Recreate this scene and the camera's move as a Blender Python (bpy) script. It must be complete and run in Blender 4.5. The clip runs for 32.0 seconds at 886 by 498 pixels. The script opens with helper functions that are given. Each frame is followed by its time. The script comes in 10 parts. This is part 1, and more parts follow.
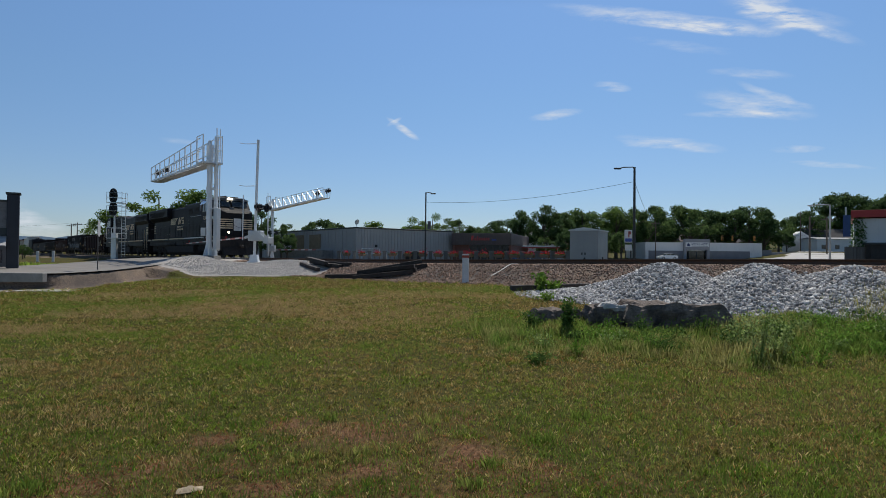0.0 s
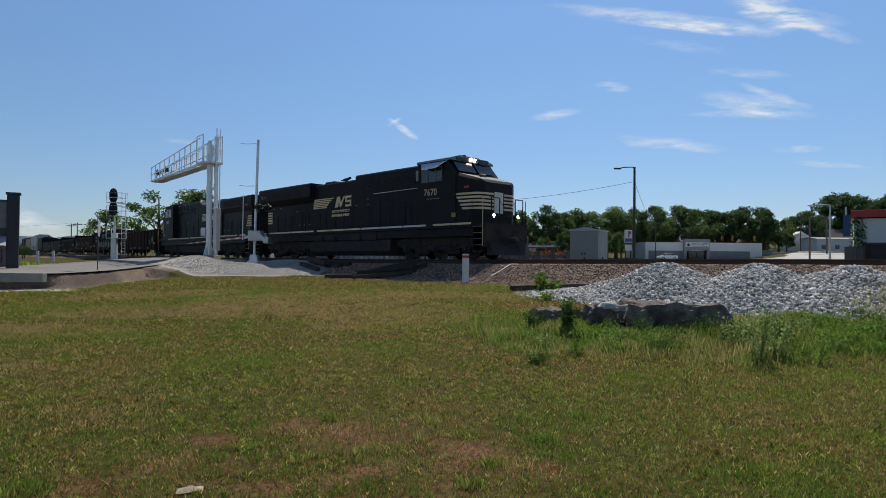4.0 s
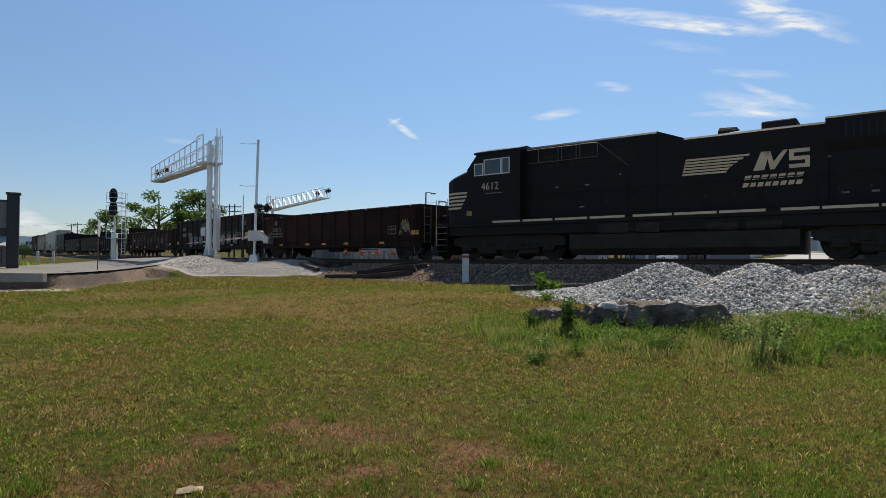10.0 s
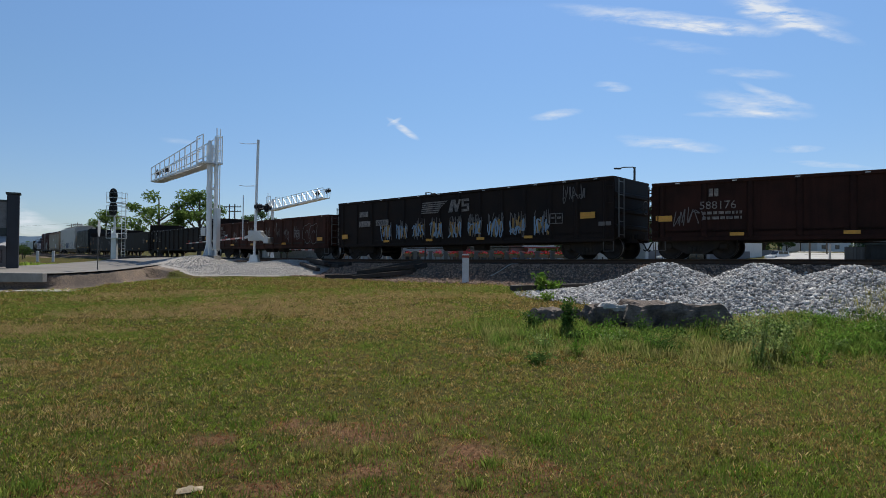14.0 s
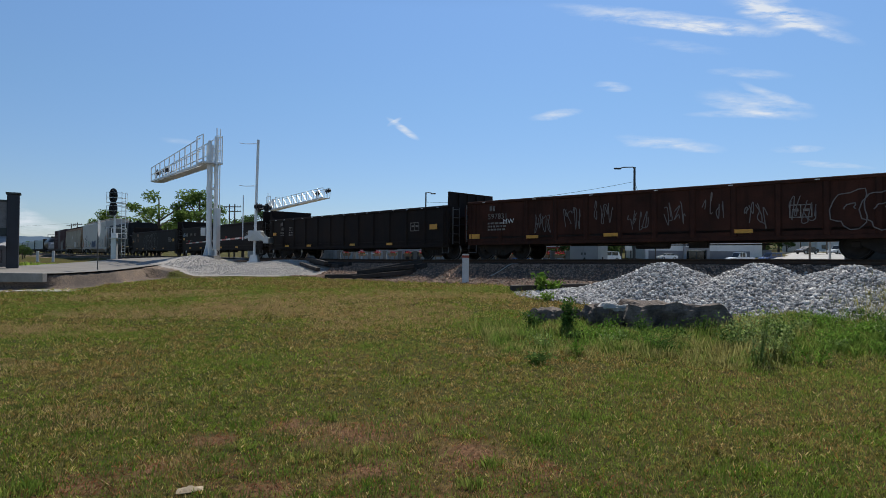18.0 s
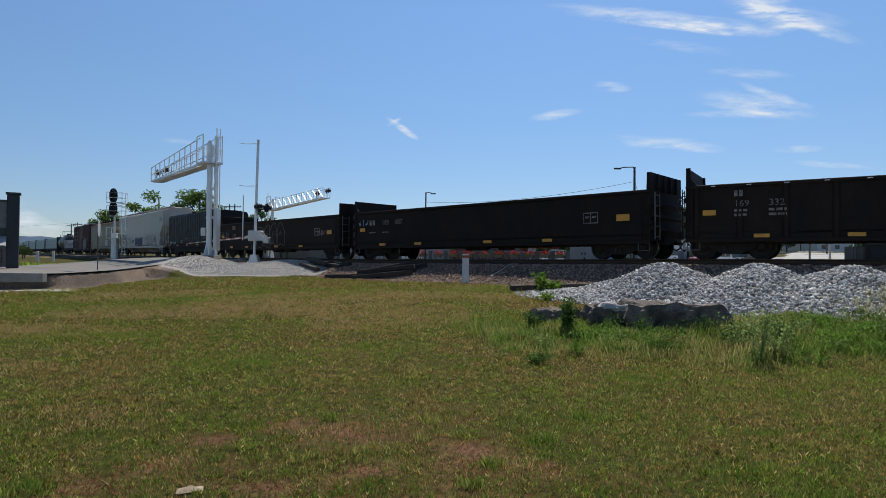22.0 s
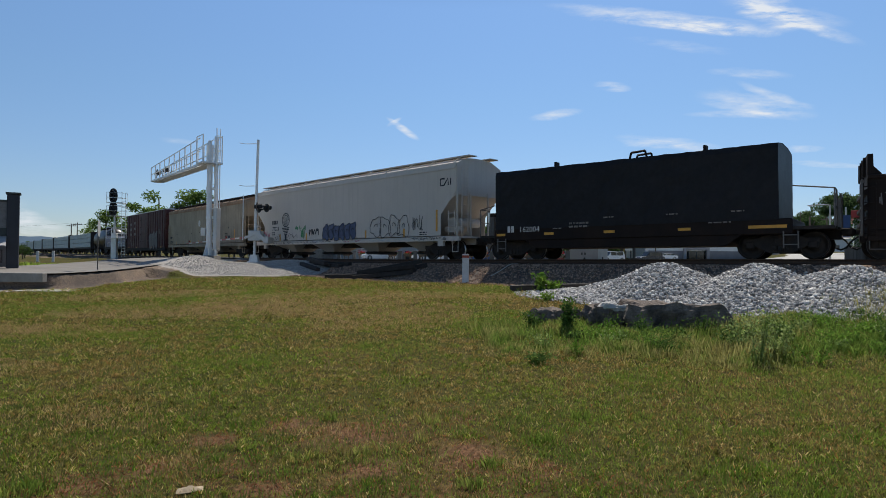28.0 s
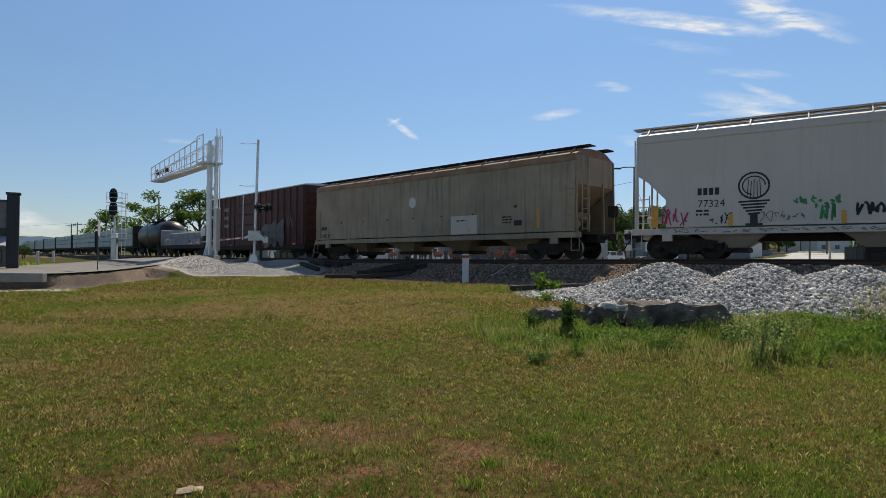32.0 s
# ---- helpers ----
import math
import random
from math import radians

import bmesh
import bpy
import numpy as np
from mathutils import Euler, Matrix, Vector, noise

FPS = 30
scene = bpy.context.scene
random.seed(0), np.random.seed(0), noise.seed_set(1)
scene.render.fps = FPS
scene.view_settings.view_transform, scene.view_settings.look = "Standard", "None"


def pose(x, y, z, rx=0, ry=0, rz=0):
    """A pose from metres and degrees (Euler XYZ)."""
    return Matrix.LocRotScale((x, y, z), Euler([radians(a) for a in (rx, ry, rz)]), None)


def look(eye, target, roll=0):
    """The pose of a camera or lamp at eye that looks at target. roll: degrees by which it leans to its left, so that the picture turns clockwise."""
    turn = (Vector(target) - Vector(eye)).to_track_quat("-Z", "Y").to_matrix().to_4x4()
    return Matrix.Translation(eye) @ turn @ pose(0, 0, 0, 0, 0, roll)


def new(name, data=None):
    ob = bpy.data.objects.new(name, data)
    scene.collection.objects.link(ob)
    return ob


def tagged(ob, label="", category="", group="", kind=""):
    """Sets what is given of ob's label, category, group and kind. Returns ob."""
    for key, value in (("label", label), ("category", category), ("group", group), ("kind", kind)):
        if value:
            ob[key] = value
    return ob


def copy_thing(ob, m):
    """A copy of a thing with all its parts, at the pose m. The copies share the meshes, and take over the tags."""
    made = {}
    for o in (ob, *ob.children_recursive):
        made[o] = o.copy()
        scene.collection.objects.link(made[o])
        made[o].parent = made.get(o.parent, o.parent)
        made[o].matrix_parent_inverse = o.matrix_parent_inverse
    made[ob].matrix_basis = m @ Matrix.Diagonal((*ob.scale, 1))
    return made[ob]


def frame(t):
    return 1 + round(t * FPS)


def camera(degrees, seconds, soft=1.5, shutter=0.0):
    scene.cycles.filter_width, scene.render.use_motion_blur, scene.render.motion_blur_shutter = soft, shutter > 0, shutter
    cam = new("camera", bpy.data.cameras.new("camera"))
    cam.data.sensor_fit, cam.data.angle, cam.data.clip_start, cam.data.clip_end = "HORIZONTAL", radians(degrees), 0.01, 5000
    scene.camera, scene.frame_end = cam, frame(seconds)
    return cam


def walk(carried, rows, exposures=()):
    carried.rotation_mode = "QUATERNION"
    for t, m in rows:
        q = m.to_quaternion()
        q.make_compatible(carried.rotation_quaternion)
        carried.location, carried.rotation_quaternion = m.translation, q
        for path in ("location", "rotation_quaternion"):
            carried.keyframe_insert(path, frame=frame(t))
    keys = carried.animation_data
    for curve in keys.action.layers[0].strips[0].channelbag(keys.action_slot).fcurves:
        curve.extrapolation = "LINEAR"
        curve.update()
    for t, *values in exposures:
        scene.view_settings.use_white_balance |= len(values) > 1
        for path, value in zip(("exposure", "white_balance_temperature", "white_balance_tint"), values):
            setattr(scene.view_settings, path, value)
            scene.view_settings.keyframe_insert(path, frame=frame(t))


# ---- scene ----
# Camera: on a tripod beside the line, it stands still.
EYE_Z = 0.21
FOCAL = 1045.0
cam = camera(2 * math.degrees(math.atan(784 / FOCAL)), 32.0, soft=0.5)
VIEW = look((0, 0, EYE_Z), (0, FOCAL, EYE_Z + 12.0), roll=0.544)
walk(cam, [(0.0, VIEW), (32.0, VIEW)], exposures=[(0.0, -0.16, 6350, 10), (3.0, -0.12, 6400, 10), (5.5, 0.07, 6550, 10), (7.0, 0.11, 6700, 10), (9.0, 0.12, 6900, 10), (11.0, 0.13, 6900, 10), (13.0, 0.01, 6450, 10), (17.0, -0.01, 6350, 10), (25.0, -0.01, 6350, 10), (28.0, 0.04, 6550, 10), (30.0, 0.09, 6900, 10), (32.0, 0.06, 6900, 10)])

# ---- light ----
SUN_TO = Vector((0.17, 0.60, 0.80)).normalized()
world = bpy.data.worlds.new("sky")
scene.world = world
world.use_nodes = True


def sky_world():
    nt = world.node_tree
    nt.nodes.clear()
    N = nt.nodes.new
    out, bg, sky = N("ShaderNodeOutputWorld"), N("ShaderNodeBackground"), N("ShaderNodeTexSky")
    sky.sky_type, sky.sun_disc = "NISHITA", False
    sky.sun_elevation = math.asin(SUN_TO.z)
    sky.sun_rotation = math.atan2(SUN_TO.x, SUN_TO.y)
    sky.altitude, sky.air_density, sky.dust_density, sky.ozone_density = 300, 1.0, 0.12, 3.2
    bg.inputs["Strength"].default_value = SKY
    co = N("ShaderNodeTexCoord")
    norm = N("ShaderNodeVectorMath")
    norm.operation = "NORMALIZE"
    nt.links.new(co.outputs["Generated"], norm.inputs[0])
    sep = N("ShaderNodeSeparateXYZ")
    nt.links.new(norm.outputs[0], sep.inputs[0])

    def op(kind, a, b=None, c=None):
        n = N("ShaderNodeMath")
        n.operation = kind
        for k, v in enumerate((a, b, c)):
            if v is None:
                continue
            if isinstance(v, (int, float)):
                n.inputs[k].default_value = v
            else:
                nt.links.new(v, n.inputs[k])
        return n.outputs[0]

    ysafe = op("MAXIMUM", sep.outputs[1], 0.05)
    u, v = op("DIVIDE", sep.outputs[0], ysafe), op("DIVIDE", sep.outputs[2], ysafe)
    comb = N("ShaderNodeCombineXYZ")
    nt.links.new(u, comb.inputs[0])
    nt.links.new(op("MULTIPLY", v, 4.2), comb.inputs[1])
    tex = N("ShaderNodeTexNoise")
    tex.inputs["Scale"].default_value = 5.0
    tex.inputs["Detail"].default_value = 9
    tex.inputs["Roughness"].default_value = 0.62
    tex.inputs["Distortion"].default_value = 1.1
    nt.links.new(comb.outputs[0], tex.inputs["Vector"])
    fine = N("ShaderNodeTexNoise")
    fine.inputs["Scale"].default_value = 22.0
    fine.inputs["Detail"].default_value = 6
    fine.inputs["Roughness"].default_value = 0.6
    nt.links.new(comb.outputs[0], fine.inputs["Vector"])
    wob = op("MULTIPLY", op("SUBTRACT", tex.outputs["Fac"], 0.5), 0.16)
    total = None
    # wisps of high cloud: middle (u, v), half length, half height, slope, density
    for cu, cv, a, b, tilt, dens in CLOUDS:
        du = op("SUBTRACT", u, cu)
        dv = op("ADD", op("SUBTRACT", op("SUBTRACT", v, cv), op("MULTIPLY", du, tilt)), op("MULTIPLY", wob, min(1.0, b * 14)))
        q = op("ADD", op("POWER", op("ABSOLUTE", op("DIVIDE", du, a)), 2.0), op("POWER", op("ABSOLUTE", op("DIVIDE", dv, b)), 2.0))
        m = op("MULTIPLY", op("POWER", op("MAXIMUM", op("SUBTRACT", 1.0, q), 0.0), 1.3), dens)
        total = m if total is None else op("ADD", total, m)
    grain = op("ADD", op("MULTIPLY", fine.outputs["Fac"], 1.1), op("MULTIPLY", tex.outputs["Fac"], 0.9))
    amount = op("MINIMUM", op("MULTIPLY", total, op("MULTIPLY", op("MAXIMUM", op("SUBTRACT", grain, 0.74), 0.0), 1.75)), 0.95)
    mix = N("ShaderNodeMix")
    mix.data_type = "RGBA"
    nt.links.new(amount, mix.inputs["Factor"])
    # sky scaled by elevation: dimmed at the horizon, and overhead to lessen fill light
    even = N("ShaderNodeVectorMath")
    even.operation = "SCALE"
    nt.links.new(sky.outputs[0], even.inputs[0])
    up = op("MAXIMUM", sep.outputs[2], 0.0)
    nt.links.new(op("MAXIMUM", op("MINIMUM", op("ADD", op("MULTIPLY", up, 1.1), 0.68), op("SUBTRACT", 1.55, op("MULTIPLY", up, 1.15))), 0.5), even.inputs["Scale"])
    clear = N("ShaderNodeVectorMath")
    clear.operation = "MULTIPLY"
    nt.links.new(even.outputs[0], clear.inputs[0])
    low = op("MINIMUM", op("MULTIPLY", up, 4.0), 1.0)
    tint = N("ShaderNodeMix")
    tint.data_type = "RGBA"
    nt.links.new(low, tint.inputs["Factor"])
    tint.inputs["A"].default_value, tint.inputs["B"].default_value = (0.87, 0.925, 1.095, 1), (0.875, 0.98, 1.035, 1)
    nt.links.new(tint.outputs["Result"], clear.inputs[1])
    nt.links.new(clear.outputs[0], mix.inputs["A"])
    mix.inputs["B"].default_value = (7.0, 7.4, 7.9, 1)
    nt.links.new(mix.outputs["Result"], bg.inputs["Color"])
    nt.links.new(bg.outputs[0], out.inputs[0])


SKY = 0.107
CLOUDS = [
    (0.36, 0.408, 0.20, 0.018, -0.09, 1.0), (0.45, 0.392, 0.13, 0.012, -0.06, 1.0), (0.545, 0.424, 0.07, 0.034, -0.30, 0.9), (0.61, 0.402, 0.11, 0.014, -0.35, 0.8), (0.58, 0.418, 0.12, 0.022, -0.18, 0.6), (0.40, 0.36, 0.10, 0.010, -0.10, 0.35),
    (-0.07, 0.215, 0.030, 0.0075, -0.62, 1.3), (-0.085, 0.226, 0.014, 0.005, 0.5, 0.9), (0.285, 0.288, 0.035, 0.009, -0.08, 1.0), (0.19, 0.241, 0.05, 0.009, 0.14, 0.9),
    (0.385, 0.192, 0.10, 0.014, -0.10, 1.0), (0.53, 0.262, 0.11, 0.024, -0.14, 0.75), (0.50, 0.246, 0.10, 0.007, 0.02, 0.7), (0.56, 0.278, 0.07, 0.010, -0.35, 0.6), (0.60, 0.186, 0.05, 0.007, 0.05, 0.9),
    (0.52, 0.315, 0.08, 0.010, -0.05, 0.5), (0.66, 0.160, 0.08, 0.006, -0.05, 0.7), (-0.71, 0.052, 0.055, 0.030, -0.25, 1.1), (-0.66, 0.040, 0.03, 0.016, -0.1, 0.6),
    (-0.45, 0.19, 0.04, 0.006, -0.1, 0.3),
]
sky_world()
sun = new("sun", bpy.data.lights.new("sun", "SUN"))
sun.data.energy, sun.data.angle, sun.data.color = 4.6, radians(0.53), (1.0, 0.95, 0.86)
sun.matrix_world = look(SUN_TO * 300, (0, 0, 0))
scene.view_settings.exposure = 0.0

# ---- materials ----
MATS = {}


def mat(name, base, rough=0.6, metal=0.0, var=0.25, scale=3.0, bump=0.15, second=None, fine=40.0, spec=0.5, stretch=(1, 1, 1), streak=0.0, obj_var=0.0, isl_var=0.0, world_co=False, patch=0.5):
    """A surface with two scales of variation, fine relief and, on request, a second tint in patches or streaks."""
    if name in MATS:
        return MATS[name]
    m = bpy.data.materials.new(name)
    MATS[name] = m
    m.use_nodes = True
    nt = m.node_tree
    N, L = nt.nodes.new, nt.links.new
    bs = nt.nodes["Principled BSDF"]
    bs.inputs["Roughness"].default_value, bs.inputs["Metallic"].default_value = rough, metal
    bs.inputs["Specular IOR Level"].default_value = spec
    co = N("ShaderNodeTexCoord")
    mp = N("ShaderNodeMapping")
    mp.inputs["Scale"].default_value = stretch
    if world_co:
        geo = N("ShaderNodeNewGeometry")
        L(geo.outputs["Position"], mp.inputs["Vector"])
    else:
        L(co.outputs["Object"], mp.inputs["Vector"])
    n1, n2 = N("ShaderNodeTexNoise"), N("ShaderNodeTexNoise")
    for n, sc in ((n1, scale), (n2, fine)):
        n.inputs["Scale"].default_value, n.inputs["Detail"].default_value, n.inputs["Roughness"].default_value = sc, 5, 0.6
        L(mp.outputs[0], n.inputs["Vector"])
    second = second or tuple(c * 0.55 for c in base)
    ramp = N("ShaderNodeValToRGB")
    ramp.color_ramp.elements[0].position, ramp.color_ramp.elements[1].position = patch - 0.14, patch + 0.2
    L(n1.outputs["Fac"], ramp.inputs[0])
    mix = N("ShaderNodeMix")
    mix.data_type = "RGBA"
    mix.inputs["A"].default_value, mix.inputs["B"].default_value = (*base, 1), (*second, 1)
    mul = N("ShaderNodeMath")
    mul.operation = "MULTIPLY"
    mul.inputs[1].default_value = min(1.0, var * 2)
    L(ramp.outputs[0], mul.inputs[0])
    L(mul.outputs[0], mix.inputs["Factor"])
    hsv = N("ShaderNodeHueSaturation")
    L(mix.outputs["Result"], hsv.inputs["Color"])
    val = N("ShaderNodeMath")
    val.operation = "MULTIPLY_ADD"
    val.inputs[1].default_value, val.inputs[2].default_value = var * 1.6, 1 - var * 0.8
    L(n2.outputs["Fac"], val.inputs[0])
    last = val.outputs[0]
    for amount, node, socket in ((obj_var, "ShaderNodeObjectInfo", "Random"), (isl_var, "ShaderNodeNewGeometry", "Random Per Island")):
        if amount:
            src, k, add = N(node), N("ShaderNodeMath"), N("ShaderNodeMath")
            k.operation, add.operation = "MULTIPLY_ADD", "MULTIPLY"
            k.inputs[1].default_value, k.inputs[2].default_value = amount * 2, 1 - amount
            L(src.outputs[socket], k.inputs[0])
            L(k.outputs[0], add.inputs[0])
            L(last, add.inputs[1])
            last = add.outputs[0]
    L(last, hsv.inputs["Value"])
    col = hsv.outputs[0]
    if streak:
        # rain streaks and grime that run down a side
        mp2, n3, r3, mx = N("ShaderNodeMapping"), N("ShaderNodeTexNoise"), N("ShaderNodeValToRGB"), N("ShaderNodeMix")
        mp2.inputs["Scale"].default_value = (4.0, 4.0, 0.25)
        n3.inputs["Scale"].default_value, n3.inputs["Detail"].default_value = 1.6, 4
        r3.color_ramp.elements[0].position, r3.color_ramp.elements[1].position = 0.5, 0.72
        mx.data_type = "RGBA"
        L(co.outputs["Object"], mp2.inputs[0])
        L(mp2.outputs[0], n3.inputs["Vector"])
        L(n3.outputs["Fac"], r3.inputs[0])
        k = N("ShaderNodeMath")
        k.operation = "MULTIPLY"
        k.inputs[1].default_value = streak
        L(r3.outputs[0], k.inputs[0])
        L(k.outputs[0], mx.inputs["Factor"])
        L(col, mx.inputs["A"])
        mx.inputs["B"].default_value = (*[c * 0.45 for c in second], 1)
        col = mx.outputs["Result"]
    L(col, bs.inputs["Base Color"])
    if bump:
        b = N("ShaderNodeBump")
        b.inputs["Strength"].default_value, b.inputs["Distance"].default_value = bump, 0.02
        L(n2.outputs["Fac"], b.inputs["Height"])
        L(b.outputs[0], bs.inputs["Normal"])
    rr = N("ShaderNodeMath")
    rr.operation = "MULTIPLY_ADD"
    rr.inputs[1].default_value, rr.inputs[2].default_value = 0.25, max(0.02, rough - 0.12)
    L(n1.outputs["Fac"], rr.inputs[0])
    L(rr.outputs[0], bs.inputs["Roughness"])
    return m


def glow(name, color, strength):
    m = bpy.data.materials.new(name)
    m.use_nodes = True
    bs = m.node_tree.nodes["Principled BSDF"]
    bs.inputs["Base Color"].default_value = (*color, 1)
    bs.inputs["Emission Color"].default_value = (*color, 1)
    bs.inputs["Emission Strength"].default_value = strength
    return m


def glass(name, tint=(0.02, 0.03, 0.035)):
    return mat(name, tint, rough=0.06, var=0.05, bump=0.0, spec=0.8)


# ---- mesh helpers ----


def box(bm, x0, x1, y0, y1, z0, z1, bevel=0.0, m=None):
    v = [bm.verts.new((x, y, z)) for x in (x0, x1) for y in (y0, y1) for z in (z0, z1)]
    fs = [bm.faces.new([v[i] for i in q]) for q in ((0, 1, 3, 2), (4, 6, 7, 5), (0, 4, 5, 1), (2, 3, 7, 6), (0, 2, 6, 4), (1, 5, 7, 3))]
    if bevel:
        es = {e for fc in fs for e in fc.edges}
        r = bmesh.ops.bevel(bm, geom=list(es), offset=bevel, segments=1, affect="EDGES", profile=0.5)
        v = list({q for fc in r["faces"] for q in fc.verts})
    if m is not None:
        bmesh.ops.transform(bm, matrix=m, verts=v)
    return v


def tube(bm, a, b, r, seg=8, r2=None, caps=True):
    a, b = Vector(a), Vector(b)
    d = (b - a).normalized()
    u = d.orthogonal().normalized()
    w = d.cross(u)
    r2 = r if r2 is None else r2
    rings = []
    for p, q in ((a, r), (b, r2)):
        rings.append([bm.verts.new(p + (u * math.cos(2 * math.pi * i / seg) + w * math.sin(2 * math.pi * i / seg)) * q) for i in range(seg)])
    for i in range(seg):
        bm.faces.new((rings[0][i], rings[0][(i + 1) % seg], rings[1][(i + 1) % seg], rings[1][i]))
    if caps:
        bm.faces.new(rings[0][::-1])
        bm.faces.new(rings[1])


def bar(bm, a, b, w=0.05, h=None):
    """A square bar from a to b."""
    a, b = Vector(a), Vector(b)
    h = h or w
    d = (b - a).normalized()
    up = Vector((0, 0, 1)) if abs(d.z) < 0.95 else Vector((1, 0, 0))
    u = d.cross(up).normalized()
    k = u.cross(d).normalized()
    v = [bm.verts.new(p + u * (i * w / 2) + k * (j * h / 2)) for p in (a, b) for i, j in ((-1, -1), (1, -1), (1, 1), (-1, 1))]
    for q in ((0, 3, 2, 1), (4, 5, 6, 7), (0, 1, 5, 4), (1, 2, 6, 5), (2, 3, 7, 6), (3, 0, 4, 7)):
        bm.faces.new([v[i] for i in q])


def prism(bm, profile, a, b, axis="x"):
    """A closed outline pushed along an axis: (y, z) along x, (x, z) along y, (x, y) along z."""
    def at(p, t):
        return (t, p[0], p[1]) if axis == "x" else (p[0], t, p[1]) if axis == "y" else (p[0], p[1], t)
    lo, hi = [bm.verts.new(at(p, a)) for p in profile], [bm.verts.new(at(p, b)) for p in profile]
    n = len(profile)
    for i in range(n):
        bm.faces.new((lo[i], lo[(i + 1) % n], hi[(i + 1) % n], hi[i]))
    bm.faces.new(lo[::-1])
    bm.faces.new(hi)
    return lo + hi


def mesh_of(bm, name, material, smooth=False):
    bmesh.ops.recalc_face_normals(bm, faces=bm.faces)
    me = bpy.data.meshes.new(name)
    bm.to_mesh(me)
    bm.free()
    if material:
        me.materials.append(material)
    if smooth:
        me.shade_smooth()
    return me


def part(name, bm, material, parent=None, label="", smooth=False, at=None):
    """Links a bmesh (or a mesh) as one object under a thing or a part."""
    me = bm if isinstance(bm, bpy.types.Mesh) else mesh_of(bm, name, material, smooth)
    ob = new(name, me)
    if parent is not None:
        ob.parent = parent
    if at is not None:
        ob.matrix_basis = at
    return tagged(ob, label) if label else ob


def thing(name, label, category, m=None, group="", kind=""):
    ob = new(name)
    ob.empty_display_size = 0.2
    if m is not None:
        ob.matrix_basis = m
    return tagged(ob, label, category, group, kind)


def np_mesh(name, verts, faces, material, smooth=False):
    """A mesh from arrays of vertices and of equal-sided faces."""
    verts, faces = np.asarray(verts, np.float32), np.asarray(faces, np.int32)
    me = bpy.data.meshes.new(name)
    n, k = faces.shape
    me.vertices.add(len(verts))
    me.vertices.foreach_set("co", verts.ravel())
    me.loops.add(n * k)
    me.loops.foreach_set("vertex_index", faces.ravel())
    me.polygons.add(n)
    me.polygons.foreach_set("loop_start", np.arange(0, n * k, k, dtype=np.int32))
    me.update(calc_edges=True)
    me.validate()
    if material:
        me.materials.append(material)
    if smooth:
        me.shade_smooth()
    return me


TEXTS = {}


def words(text, size, depth=0.0):
    """Flat lettering in the built-in font, as a mesh in the x-z plane that faces -y."""
    cu = bpy.data.curves.new("lettering", "FONT")
    cu.body, cu.size, cu.extrude, cu.resolution_u = text, size, 0.002, 2
    tmp = bpy.data.objects.new("lettering", cu)
    scene.collection.objects.link(tmp)
    me = bpy.data.meshes.new_from_object(tmp.evaluated_get(bpy.context.evaluated_depsgraph_get()))
    bpy.data.objects.remove(tmp)
    me.transform(Matrix.Rotation(radians(90), 4, "X"))
    return me


def lettering(text, size, x, y, z, material, parent, name="lettering", slant=0.0, wide=1.0, turn=None):
    me = words(text, size)
    if slant or wide != 1.0:
        me.transform(Matrix(((wide, 0, slant, 0), (0, 1, 0, 0), (0, 0, 1, 0), (0, 0, 0, 1))))
    me.materials.clear()
    me.materials.append(material)
    m = pose(x, y, z) if turn is None else turn
    return part(name, me, None, parent, at=m)


# ---- the line of the track ----
TH, D0 = radians(46.8), 29.25
S_LO, S_HI = -400.0, 200.0
# how sharply the line bends, and how its level runs, metres along it
BEND_S = [-400.0, -110.0, -80.0, -55.0, -36.0, -24.0, -16.0, -8.0, 0.0, 8.0, 16.0, 25.0, 60.0, 200.0]
BEND_K = [0.0, 0.00010, 0.00015, 0.00030, 0.00115, 0.00218, 0.00256, 0.00388, 0.00797, 0.01055, 0.0082, 0.0040, 0.0, 0.0]
GRADE_S = [-400.0, -60.0, -30.0, -15.0, -5.0, 5.0, 15.0, 30.0, 200.0]
GRADE_Z = [-0.10, -0.10, -0.11, -0.045, -0.022, 0.085, 0.215, 0.26, 0.30]
LINE_S = np.arange(S_LO, S_HI + 0.01, 0.25)


def lay_line():
    bend = np.interp(LINE_S, BEND_S, BEND_K)
    turn = np.concatenate([[0], np.cumsum((bend[1:] + bend[:-1]) / 2 * 0.25)])
    zero = int(np.argmin(np.abs(LINE_S)))
    turn = turn - turn[zero] + TH
    mid = (turn[1:] + turn[:-1]) / 2
    x = np.concatenate([[0], np.cumsum(np.sin(mid) * 0.25)])
    y = np.concatenate([[0], np.cumsum(-np.cos(mid) * 0.25)])
    return x - x[zero], y - y[zero] + D0, turn


LINE_X, LINE_Y, LINE_A = lay_line()


def track(s, off=0.0, z=0.0):
    """A point beside the track's middle line, s metres along it; off to the far side."""
    a = heading(s)
    x, y = float(np.interp(s, LINE_S, LINE_X)), float(np.interp(s, LINE_S, LINE_Y))
    return Vector((x + off * math.cos(a), y + off * math.sin(a), z + grade(s)))


def grade(s):
    return float(np.interp(s, GRADE_S, GRADE_Z))


def heading(s):
    return float(np.interp(s, LINE_S, LINE_A))


